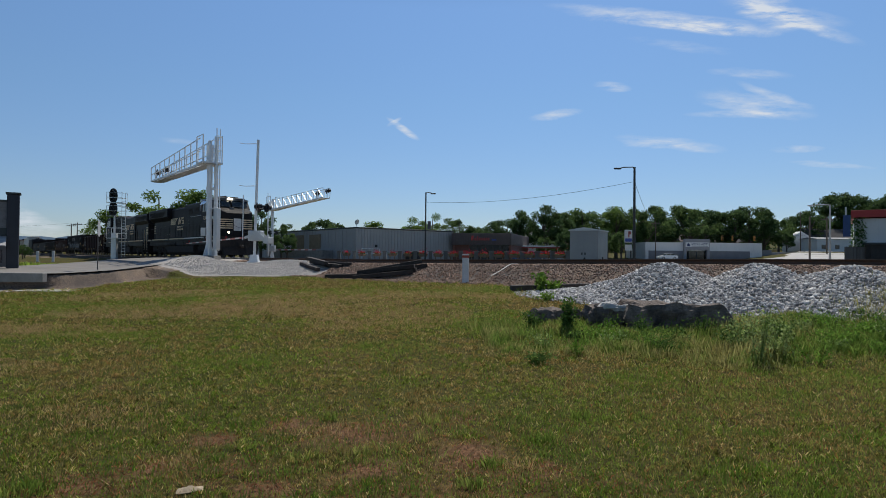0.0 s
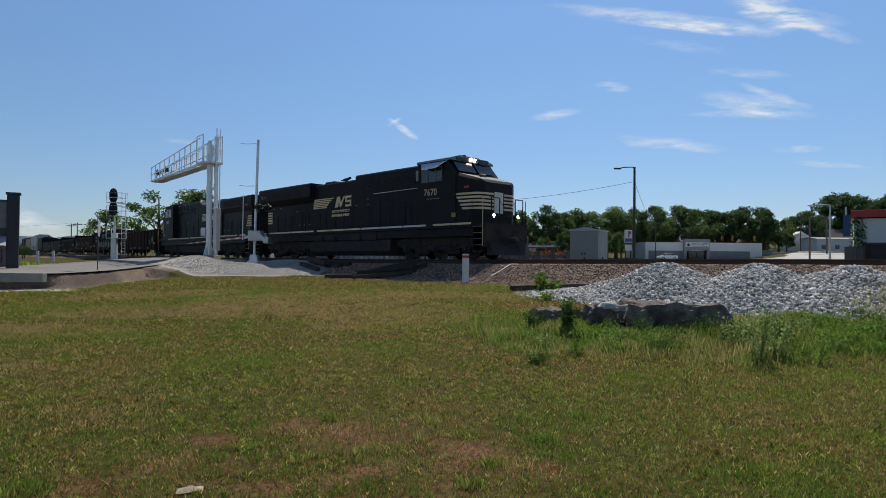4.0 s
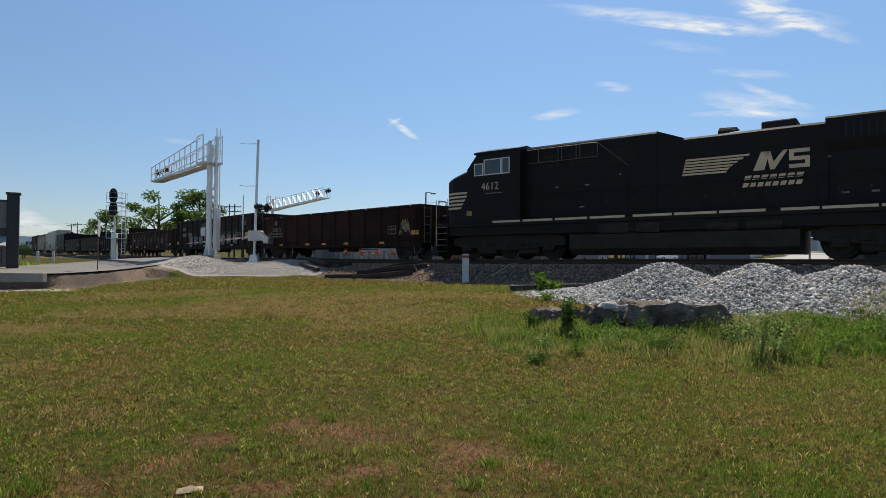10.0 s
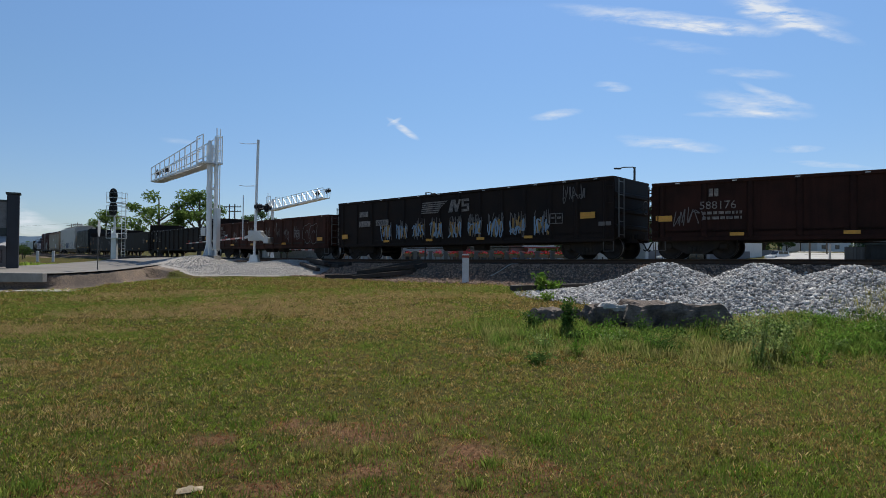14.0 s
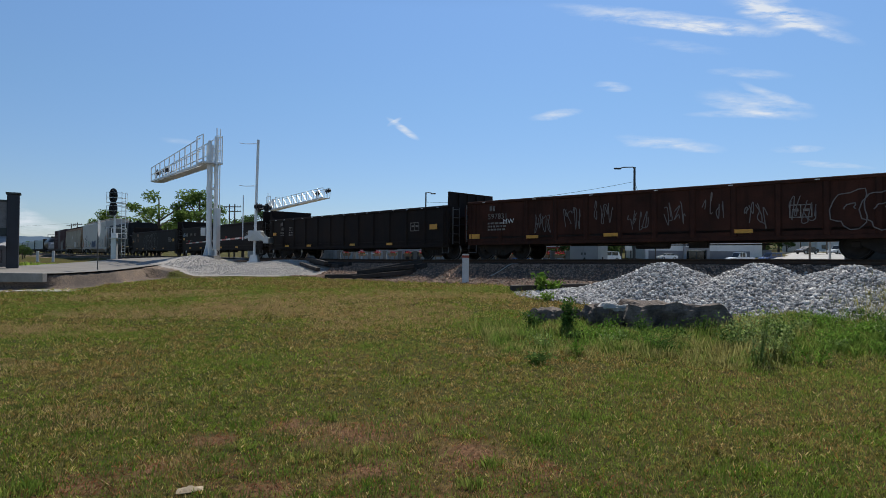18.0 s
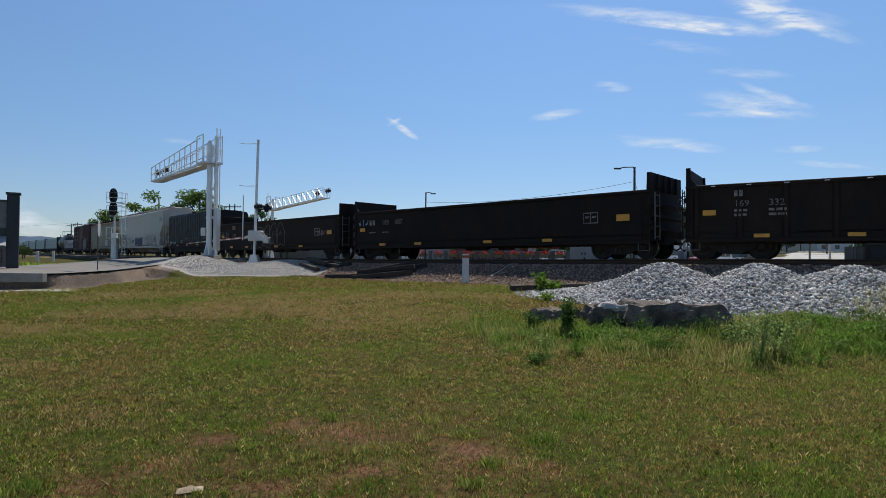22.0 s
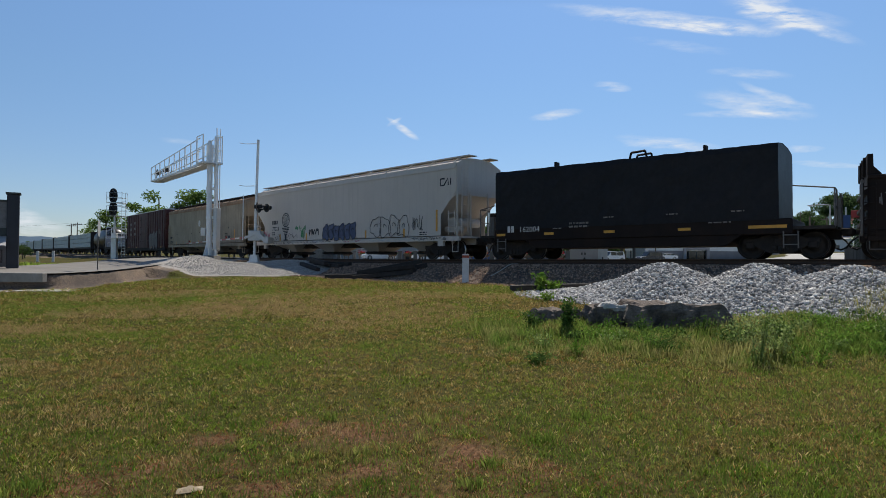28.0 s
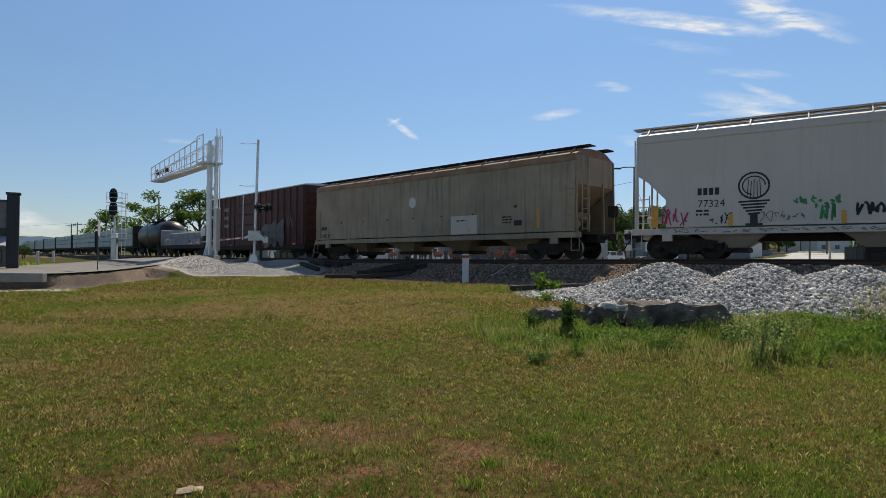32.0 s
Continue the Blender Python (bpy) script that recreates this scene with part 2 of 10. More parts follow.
def to_track(x, y):
    """s and the distance towards the near side of the track, for numbers or arrays."""
    x, y = np.asarray(x, float), np.asarray(y, float)
    s = np.clip(x * math.sin(TH) - (y - D0) * math.cos(TH), S_LO, S_HI)
    for k in range(9):
        a = np.interp(s, LINE_S, LINE_A)
        dx, dy = x - np.interp(s, LINE_S, LINE_X), y - np.interp(s, LINE_S, LINE_Y)
        s = np.clip(s + 0.85 * (dx * np.sin(a) - dy * np.cos(a)), S_LO, S_HI)
    a = np.interp(s, LINE_S, LINE_A)
    dx, dy = x - np.interp(s, LINE_S, LINE_X), y - np.interp(s, LINE_S, LINE_Y)
    return s, -(dx * np.cos(a) + dy * np.sin(a))
# ---- ground ----
def smooth(e0, e1, v):
    t = np.clip((v - e0) / (e1 - e0), 0, 1)
    return t * t * (3 - 2 * t)


ROAD_RIGHT = [(-63, 23.1), (-31.5, 23.31), (-18.9, 23.42), (-15.54, 23.73), (-14.6, 26.25), (-14.7, 31.5), (-15.02, 37.8), (-14.49, 48.3), (-12.92, 65.1), (-11.5, 74), (-9, 78.5)]
ROAD_LEFT = [(-63, 32.55), (-39.9, 32.55), (-30.45, 33.18), (-27.3, 34.65), (-25.2, 37.8), (-24.15, 42), (-23.62, 46.2), (-22.68, 55.65), (-21.32, 69.3), (-19.5, 79), (-14.5, 86.5)]


def road_level(x, y):
    s, d = to_track(np.asarray(x, float), np.asarray(y, float))
    rise = np.interp(s, GRADE_S, GRADE_Z)
    near = -0.03 + rise * smooth(9.0, 2.2, d) - 0.62 * smooth(2.2, 15.5, d)
    return np.where(d > 0, near, -0.03 + rise * smooth(9.0, 2.2, -d) - 0.35 * smooth(2.2, 14.0, -d))


def in_road(x, y, pad=0.0):
    """How far inside the road's outline, in metres, roughly."""
    x, y = np.asarray(x, float), np.asarray(y, float)
    poly = ROAD_RIGHT + ROAD_LEFT[::-1]
    inside = np.zeros(x.shape, bool)
    dist = np.full(x.shape, 1e9)
    for (ax, ay), (bx, by) in zip(poly, poly[1:] + poly[:1]):
        hit = ((ay > y) != (by > y)) & (x < (bx - ax) * (y - ay) / (by - ay + 1e-12) + ax)
        inside ^= hit
        t = np.clip(((x - ax) * (bx - ax) + (y - ay) * (by - ay)) / ((bx - ax) ** 2 + (by - ay) ** 2), 0, 1)
        dist = np.minimum(dist, np.hypot(x - ax - t * (bx - ax), y - ay - t * (by - ay)))
    return np.where(inside, dist, -dist)


def bumps(x, y, k, seed=0.0):
    """Cheap smooth unevenness made of a few waves."""
    x, y = np.asarray(x, float) * k, np.asarray(y, float) * k
    return (np.sin(x * 1.3 + y * 0.7 + seed) + np.sin(-x * 0.9 + y * 1.7 + 2.1 + seed) + np.sin(x * 2.3 + y * 2.9 + 4.2 + seed * 2) * 0.5 + np.sin(x * 3.7 - y * 3.1 + 1.3) * 0.35) / 2.85


def mounds(x, y):
    """Heaps on the ground: the pale gravel round the crossing mast and the ballast heaps by the rails."""
    s, d = to_track(x, y)
    h = np.zeros_like(s)
    for (cx, cy, rs, rd, top) in MOUNDS:
        cs, cd = to_track(np.float64(cx), np.float64(cy))
        q = np.sqrt(((s - cs) / rs) ** 2 + ((d - cd) / rd) ** 2)
        h = np.maximum(h, top * np.clip(1.12 - q, 0, 1) ** 0.9 * (1 - 0.06 * bumps(x, y, 2.0)))
    return h


# middle x, y, half length along the line, half width across it, height
HEAPS = [(6.13, 16.19, 1.64, 2.31, 0.91), (7.91, 14.84, 1.64, 2.9, 0.85), (9.36, 13.53, 1.78, 2.95, 0.82), (5.15, 16.9, 1.45, 1.1, 0.40), (11.14, 11.98, 2.34, 2.86, 0.73), (7.11, 15.16, 4.21, 2.45, 0.33), (9.83, 13.01, 4.21, 2.74, 0.33)]
GRAVEL = [(-13.86, 34.65, 3.78, 3.78, 0.40), (-10.92, 33.18, 3.78, 3.36, 0.52), (-8.82, 31.08, 2.6, 2.4, 0.30)]
MOUNDS = HEAPS + GRAVEL


def base_level(x, y):
    """The ground without heaps."""
    x, y = np.asarray(x, float), np.asarray(y, float)
    s, d = to_track(x, y)
    lawn = -0.84 - 0.46 * smooth(5.5, 17.5, d) + 0.05 * bumps(x, y, 0.35)
    lawn = lawn + 0.02 * bumps(x, y, 1.7, 3.0)
    rise = np.interp(s, GRADE_S, GRADE_Z)
    shoulder = -0.24 + rise
    near = shoulder + (lawn - shoulder) * smooth(1.75, 4.9, d)
    flat = -0.55 + 0.0 * x
    hill = 0.022 * np.clip(y - 125, 0, 300) * smooth(10, 70, x) + 7 * smooth(190, 420, y) * smooth(-60, 60, x) + 3 * smooth(220, 500, y)
    hill = hill + 10 * smooth(600, 1500, y)
    hill = hill + 1.9 * smooth(70, 125, y) * smooth(0.545, 0.60, x / np.maximum(y, 1.0))
    far = shoulder + (flat - shoulder) * smooth(1.75, 4.2, -d) + hill
    z = np.where(d > 0, near, far)
    # the lawn dips beyond the frame's near side and the left field lies low
    road = road_level(x, y) - 0.05
    w = smooth(-2.6, 0.2, in_road(x, y))
    w_near = smooth(-0.35, 0.05, in_road(x, y))
    w = np.where(y < 29, w_near, w)
    return z * (1 - w) + road * w


def level(x, y):
    b = base_level(x, y)
    return np.maximum(b, b + mounds(np.asarray(x, float), np.asarray(y, float)))


def level_at(x, y):
    return float(level(np.array([float(x)]), np.array([float(y)]))[0])


def grid_sheet(name, xs, ys, zfun, material):
    X, Y = np.meshgrid(xs, ys)
    Z = zfun(X.ravel(), Y.ravel())
    v = np.stack([X.ravel(), Y.ravel(), Z], 1)
    n, m = len(ys), len(xs)
    i = np.arange(n * m).reshape(n, m)
    f = np.stack([i[:-1, :-1].ravel(), i[:-1, 1:].ravel(), i[1:, 1:].ravel(), i[1:, :-1].ravel()], 1)
    return np_mesh(name, v, f, material, True)


def steps(*spans):
    out = []
    for a, b, n in spans:
        out += list(np.linspace(a, b, n, endpoint=False))
    return np.array(out + [spans[-1][1]])


def ground_material():
    """Lawn with dry and bare patches, stony ballast beside the rails, dust and grass beyond."""
    m = bpy.data.materials.new("lawn_and_ballast")
    m.use_nodes = True
    nt = m.node_tree
    N, L = nt.nodes.new, nt.links.new
    bs = nt.nodes["Principled BSDF"]
    bs.inputs["Roughness"].default_value = 0.95
    bs.inputs["Specular IOR Level"].default_value = 0.05
    geo = N("ShaderNodeNewGeometry")

    def noise_at(scale, detail=5, rough=0.6):
        n = N("ShaderNodeTexNoise")
        n.inputs["Scale"].default_value, n.inputs["Detail"].default_value, n.inputs["Roughness"].default_value = scale, detail, rough
        L(geo.outputs["Position"], n.inputs["Vector"])
        return n.outputs["Fac"]

    def ramp(src, lo, hi):
        r = N("ShaderNodeMapRange")
        r.inputs["From Min"].default_value, r.inputs["From Max"].default_value = lo, hi
        L(src, r.inputs["Value"])
        return r.outputs[0]

    def mixc(fac, a, b):
        x = N("ShaderNodeMix")
        x.data_type = "RGBA"
        L(fac, x.inputs["Factor"])
        for sock, c in (("A", a), ("B", b)):
            if isinstance(c, tuple):
                x.inputs[sock].default_value = (*c, 1)
            else:
                L(c, x.inputs[sock])
        return x.outputs["Result"]

    att = N("ShaderNodeAttribute")
    att.attribute_name = "cover"
    sep = N("ShaderNodeSeparateColor")
    L(att.outputs["Color"], sep.inputs[0])
    green = mixc(ramp(noise_at(0.45), 0.42, 0.62), (0.080, 0.086, 0.018), (0.125, 0.095, 0.032))
    # dark specks put the shade between grass blades into the ground colour
    green = mixc(ramp(noise_at(16.0), 0.42, 0.66), green, (0.030, 0.024, 0.011))
    bare = mixc(ramp(noise_at(34.0), 0.35, 0.65), (0.080, 0.043, 0.024), (0.27, 0.150, 0.082))
    bare = mixc(ramp(noise_at(5.0), 0.60, 0.74), bare, (0.36, 0.25, 0.16))
    bare = mixc(ramp(noise_at(11.0), 0.56, 0.66), bare, (0.030, 0.020, 0.012))
    # sep red: bare soil; green: stones; blue: pale gravel
    add = N("ShaderNodeMath")
    add.operation = "ADD"
    L(sep.outputs[0], add.inputs[0])
    n = noise_at(4.2, 7, 0.75)
    L(n, add.inputs[1])
    lawn = mixc(ramp(add.outputs[0], 0.86, 1.32), green, bare)
    stones = mixc(ramp(noise_at(22.0, 4), 0.38, 0.62), (0.080, 0.060, 0.046), (0.33, 0.25, 0.19))
    stones = mixc(ramp(noise_at(0.9), 0.4, 0.65), stones, (0.115, 0.097, 0.085))
    pale = mixc(ramp(noise_at(30.0, 4), 0.35, 0.65), (0.24, 0.22, 0.20), (0.50, 0.465, 0.43))

    def edge(channel, k):
        a = N("ShaderNodeMath")
        a.operation = "ADD"
        L(sep.outputs[channel], a.inputs[0])
        L(noise_at(k, 5, 0.7), a.inputs[1])
        return ramp(a.outputs[0], 0.92, 1.08)

    c = mixc(edge(1, 3.0), lawn, stones)
    c = mixc(edge(2, 3.5), c, pale)
    L(c, bs.inputs["Base Color"])
    b = N("ShaderNodeBump")
    b.inputs["Strength"].default_value, b.inputs["Distance"].default_value = 0.7, 0.05
    L(noise_at(18.0, 6, 0.7), b.inputs["Height"])
    L(b.outputs[0], bs.inputs["Normal"])
    return m


# bare and dry places in the lawn: x, y, half sizes, strength
BARE = [(-1.32, 5.24, 0.24, 0.24, 0.95), (-1.87, 4.79, 0.26, 0.2, 0.95), (-0.69, 5.0, 0.5, 0.32, 0.95), (-0.5, 4.2, 0.22, 0.25, 0.9), (-1.17, 3.85, 0.28, 0.13, 0.95), (-2.05, 4.2, 0.28, 0.22, 0.85), (-2.3, 3.85, 0.28, 0.14, 0.8), (0.24, 4.5, 0.3, 0.42, 0.95), (0.48, 3.95, 0.14, 0.16, 0.95), (0.8, 4.27, 0.18, 0.2, 0.85), (-0.6, 4.9, 1.5, 0.55, 0.55), (0.15, 4.4, 0.55, 0.9, 0.5), (-1.6, 4.1, 0.8, 0.5, 0.6), (0.9, 3.9, 0.9, 0.4, 0.55), (-0.3, 3.7, 1.7, 0.32, 0.6), (-2.3, 3.8, 0.5, 0.3, 0.7), (0.2, 5.6, 0.35, 0.5, 0.6), (-5.2, 13.5, 1.6, 1.3, 0.28), (-2.0, 6.0, 1.5, 0.6, 0.2), (-7.5, 9.0, 3.0, 1.0, 0.14), (0.5, 12.5, 2.0, 1.0, 0.18), (3.3, 4.0, 1.0, 0.5, 0.4), (-5.0, 15.0, 2.2, 1.1, 0.42), (-1.5, 15.8, 2.4, 0.9, 0.32), (-6.5, 6.5, 1.8, 0.5, 0.25), (2.2, 9.4, 0.3, 0.25, 0.8)]


def cover(x, y):
    """Soil, stones and pale gravel at a place, each 0 to 1."""
    s, d = to_track(x, y)
    soil = np.zeros_like(d)
    for cx, cy, a, b, k in BARE:
        q = ((x - cx) / a) ** 2 + ((y - cy) / b) ** 2
        soil = np.maximum(soil, k * np.exp(-q * 0.8))
    edge_d = 5.6 + 0.5 * bumps(x, y, 0.8, 5.0) - 0.6 * smooth(3, 9, s)
    stone = smooth(edge_d + 0.35, edge_d - 0.55, d) * smooth(-7.5, -5.5, d)
    h = np.zeros_like(d)
    for (cx, cy, rs, rd, top) in GRAVEL:
        cs, cd = to_track(np.float64(cx), np.float64(cy))
        h = np.maximum(h, smooth(1.35, 1.0, np.sqrt(((s - cs) / rs) ** 2 + ((d - cd) / rd) ** 2)))
    for (cx, cy, rs, rd, top) in HEAPS:
        cs, cd = to_track(np.float64(cx), np.float64(cy))
        h = np.maximum(h, smooth(1.22, 1.05, np.sqrt(((s - cs) / rs) ** 2 + ((d - cd) / rd) ** 2)))
    verge = smooth(-2.2, -0.4, in_road(x, y)) * (y > 28) * (x > -22) * smooth(12, 8, d)
    bank = smooth(-1.7, -0.7, in_road(x, y)) * (y < 32) * (d > 0)
    pale = np.maximum(h, verge * 0.7)
    left = smooth(-20, -26, x) * (d > 2.8)
    return soil, np.maximum(stone * (1 - left), bank), pale


def make_ground():
    xs = steps((-1600, -300, 10), (-300, -60, 20), (-60, -22, 38), (-22, 16, 190), (16, 60, 44), (60, 300, 16), (300, 1600, 10))
    ys = steps((-300, -60, 16), (-60, 1, 20), (1, 12, 66), (12, 42, 180), (42, 80, 60), (80, 200, 40), (200, 600, 20), (600, 2400, 16))
    me = grid_sheet("ground", xs, ys, level, ground_material())
    co = np.empty(len(me.vertices) * 3, np.float32)
    me.vertices.foreach_get("co", co)
    co = co.reshape(-1, 3).astype(float)
    a, b, c = cover(co[:, 0], co[:, 1])
    att = me.color_attributes.new("cover", "FLOAT_COLOR", "POINT")
    att.data.foreach_set("color", np.stack([a, b, c, np.ones_like(a)], 1).astype(np.float32).ravel())
    return tagged(new("ground", me), "patchy green and dry mown lawn running up to railway ballast", "ground", kind="structure")


make_ground()


def make_road():
    n = 90
    t = np.linspace(0, len(ROAD_RIGHT) - 1, n)
    k = np.arange(len(ROAD_RIGHT))
    cols = 13
    R, Lf = np.array(ROAD_RIGHT, float), np.array(ROAD_LEFT, float)
    pts = []
    for q in t:
        r = np.array([np.interp(q, k, R[:, 0]), np.interp(q, k, R[:, 1])])
        l = np.array([np.interp(q, k, Lf[:, 0]), np.interp(q, k, Lf[:, 1])])
        for c in np.linspace(0, 1, cols):
            pts.append(r + (l - r) * c)
    pts = np.array(pts)
    z = road_level(pts[:, 0], pts[:, 1])
    v = np.column_stack([pts, z])
    i = np.arange(n * cols).reshape(n, cols)
    f = np.stack([i[:-1, :-1].ravel(), i[1:, :-1].ravel(), i[1:, 1:].ravel(), i[:-1, 1:].ravel()], 1)
    asphalt = mat("asphalt", (0.24, 0.222, 0.20), 0.9, var=0.3, scale=0.5, fine=45, bump=0.25, second=(0.15, 0.137, 0.125), world_co=True, spec=0.15)
    ob = tagged(new("road", np_mesh("road", v, f, asphalt, True)), "sun-bleached grey asphalt road over the level crossing", "road", kind="structure")
    ob.location.z = 0.0


make_road()
# ---- railway track ----
STEEL = mat("rail_steel", (0.10, 0.065, 0.045), 0.6, 0.7, var=0.3, scale=6, bump=0.1, second=(0.16, 0.085, 0.05))
SHINE = mat("rail_head", (0.55, 0.53, 0.50), 0.22, 1.0, var=0.15, scale=4, bump=0.02)
TIE = mat("creosoted_tie", (0.075, 0.055, 0.042), 0.9, var=0.3, scale=6, fine=50, bump=0.5, obj_var=0.25)


def rail(off):
    prof = [(-0.036, 0), (-0.036, -0.035), (-0.01, -0.05), (-0.01, -0.13), (-0.07, -0.15), (-0.07, -0.172), (0.07, -0.172), (0.07, -0.15), (0.01, -0.13), (0.01, -0.05), (0.036, -0.035), (0.036, 0)]
    ss = list(np.linspace(-300, -90, 30)) + list(np.linspace(-84, 30, 58)) + [45, 70, 110, 150, 195]
    v, f = [], []
    n = len(prof)
    for s in ss:
        for o, z in prof:
            p = track(s, off + o, z)
            v.append(p[:])
    for i in range(len(ss) - 1):
        for j in range(n):
            f.append((i * n + j, i * n + (j + 1) % n, (i + 1) * n + (j + 1) % n, (i + 1) * n + j))
    me = np_mesh("rail", v, f, STEEL)
    me.materials.append(SHINE)
    for k, pl in enumerate(me.polygons):
        if k % n == n - 1:
            pl.material_index = 1
    return me


def make_track():
    th = thing("railway_track", "rusty steel rails on dark creosoted wooden ties", "railway track", kind="structure")
    for off in (-0.753, 0.753):
        part("rail", rail(off), None, th, "rusty rail with a worn bright head")
    bm = bmesh.new()
    box(bm, -0.115, 0.115, -1.3, 1.3, -0.30, -0.175, bevel=0.012)
    tie = mesh_of(bm, "tie", TIE)
    bm = bmesh.new()
    for y in (-0.753, 0.753):
        box(bm, -0.1, 0.1, y - 0.16, y + 0.16, -0.178, -0.160)
        for dx in (-0.05, 0.05):
            for dy in (-0.1, 0.1):
                box(bm, dx - 0.012, dx + 0.012, y + dy - 0.012, y + dy + 0.012, -0.16, -0.135)
    plate = mesh_of(bm, "tie_plate", STEEL)
    for i in range(170):
        s = -68 + i * 0.53
        if -32.5 < s < -18.5:
            continue
        p = track(s)
        m = Matrix.Translation(p) @ Matrix.Rotation(heading(s) - math.pi / 2 + random.uniform(-0.012, 0.012), 4, "Z") @ pose(0, random.uniform(-0.04, 0.04), random.uniform(-0.012, 0.006))
        t = part("tie", tie, None, th, at=m)
        if -14 < s < 14:
            part("tie_plate", plate, None, t)


make_track()


def make_crossing():
    """Panels between and beside the rails where the road goes over."""
    conc = mat("crossing_panel", (0.20, 0.19, 0.175), 0.85, var=0.25, scale=2, fine=40, bump=0.25)
    th = thing("crossing_surface", "grey concrete panels between the rails of the level crossing", "crossing", kind="structure")
    for i in range(6):
        s = -31.4 + i * 2.2
        for o0, o1 in ((-1.55, -0.83), (-0.66, 0.66), (0.83, 1.55)):
            bm = bmesh.new()
            box(bm, -1.08, 1.08, o0, o1, -0.16, -0.012, bevel=0.015)
            part("panel", bm, conc, th, at=Matrix.Translation(track(s + 1.0)) @ Matrix.Rotation(heading(s) - math.pi / 2, 4, "Z"))


make_crossing()
# ---- stones ----
def leafy(name, a, b, patch=0.5, isl=0.35, through_=0.4, dry=None):
    """Leaves and blades: two tints in patches, a shade of their own each, and light that shines through."""
    m = bpy.data.materials.new(name)
    m.use_nodes = True
    nt = m.node_tree
    N, L = nt.nodes.new, nt.links.new
    bs = nt.nodes["Principled BSDF"]
    bs.inputs["Roughness"].default_value, bs.inputs["Specular IOR Level"].default_value = 0.75, 0.06
    geo = N("ShaderNodeNewGeometry")

    def noise_at(k):
        n = N("ShaderNodeTexNoise")
        n.inputs["Scale"].default_value, n.inputs["Detail"].default_value, n.inputs["Roughness"].default_value = k, 4, 0.6
        L(geo.outputs["Position"], n.inputs["Vector"])
        return n.outputs["Fac"]

    def mixc(fac, x, y):
        k = N("ShaderNodeMix")
        k.data_type = "RGBA"
        L(fac, k.inputs["Factor"])
        for s, c in (("A", x), ("B", y)):
            if isinstance(c, tuple):
                k.inputs[s].default_value = (*c, 1)
            else:
                L(c, k.inputs[s])
        return k.outputs["Result"]

    def ramp(src, lo, hi):
        r = N("ShaderNodeMapRange")
        r.inputs["From Min"].default_value, r.inputs["From Max"].default_value = lo, hi
        L(src, r.inputs["Value"])
        return r.outputs[0]

    both = N("ShaderNodeMath")
    both.operation = "MULTIPLY_ADD"
    both.inputs[1].default_value = 0.55
    L(noise_at(2.8), both.inputs[0])
    half = N("ShaderNodeMath")
    half.operation = "MULTIPLY"
    half.inputs[1].default_value = 0.45
    L(noise_at(0.38), half.inputs[0])
    L(half.outputs[0], both.inputs[2])
    c = mixc(ramp(both.outputs[0], patch - 0.05, patch + 0.06), a, b)
    if dry:
        c = mixc(ramp(geo.outputs["Random Per Island"], 0.78, 0.84), c, dry)
        c = mixc(ramp(geo.outputs["Random Per Island"], 0.93, 0.95), c, (0.30, 0.13, 0.05))
        c = mixc(ramp(noise_at(13.0), 0.50, 0.66), c, (0.090, 0.090, 0.018))
    hsv = N("ShaderNodeHueSaturation")
    k = N("ShaderNodeMath")
    k.operation = "MULTIPLY_ADD"
    k.inputs[1].default_value, k.inputs[2].default_value = isl * 2, 1 - isl
    L(geo.outputs["Random Per Island"], k.inputs[0])
    L(k.outputs[0], hsv.inputs["Value"])
    L(c, hsv.inputs["Color"])
    L(hsv.outputs[0], bs.inputs["Base Color"])
    tr, mx = N("ShaderNodeBsdfTranslucent"), N("ShaderNodeMixShader")
    L(hsv.outputs[0], tr.inputs[0])
    mx.inputs[0].default_value = through_
    L(bs.outputs[0], mx.inputs[1])
    L(tr.outputs[0], mx.inputs[2])
    L(mx.outputs[0], nt.nodes["Material Output"].inputs[0])
    return m


PHI = (1 + 5 ** 0.5) / 2
ICO_V = np.array([(-1, PHI, 0), (1, PHI, 0), (-1, -PHI, 0), (1, -PHI, 0), (0, -1, PHI), (0, 1, PHI), (0, -1, -PHI), (0, 1, -PHI), (PHI, 0, -1), (PHI, 0, 1), (-PHI, 0, -1), (-PHI, 0, 1)]) / 1.9
ICO_F = np.array([(0, 11, 5), (0, 5, 1), (0, 1, 7), (0, 7, 10), (0, 10, 11), (1, 5, 9), (5, 11, 4), (11, 10, 2), (10, 7, 6), (7, 1, 8), (3, 9, 4), (3, 4, 2), (3, 2, 6), (3, 6, 8), (3, 8, 9), (4, 9, 5), (2, 4, 11), (6, 2, 10), (8, 6, 7), (9, 8, 1)])
RNG = np.random.default_rng(7)


def turns(n):
    q = RNG.normal(size=(n, 4))
    q /= np.linalg.norm(q, axis=1, keepdims=True)
    w, x, y, z = q.T
    return np.stack([1 - 2 * (y * y + z * z), 2 * (x * y - z * w), 2 * (x * z + y * w), 2 * (x * y + z * w), 1 - 2 * (x * x + z * z), 2 * (y * z - x * w), 2 * (x * z - y * w), 2 * (y * z + x * w), 1 - 2 * (x * x + y * y)], 1).reshape(n, 3, 3)


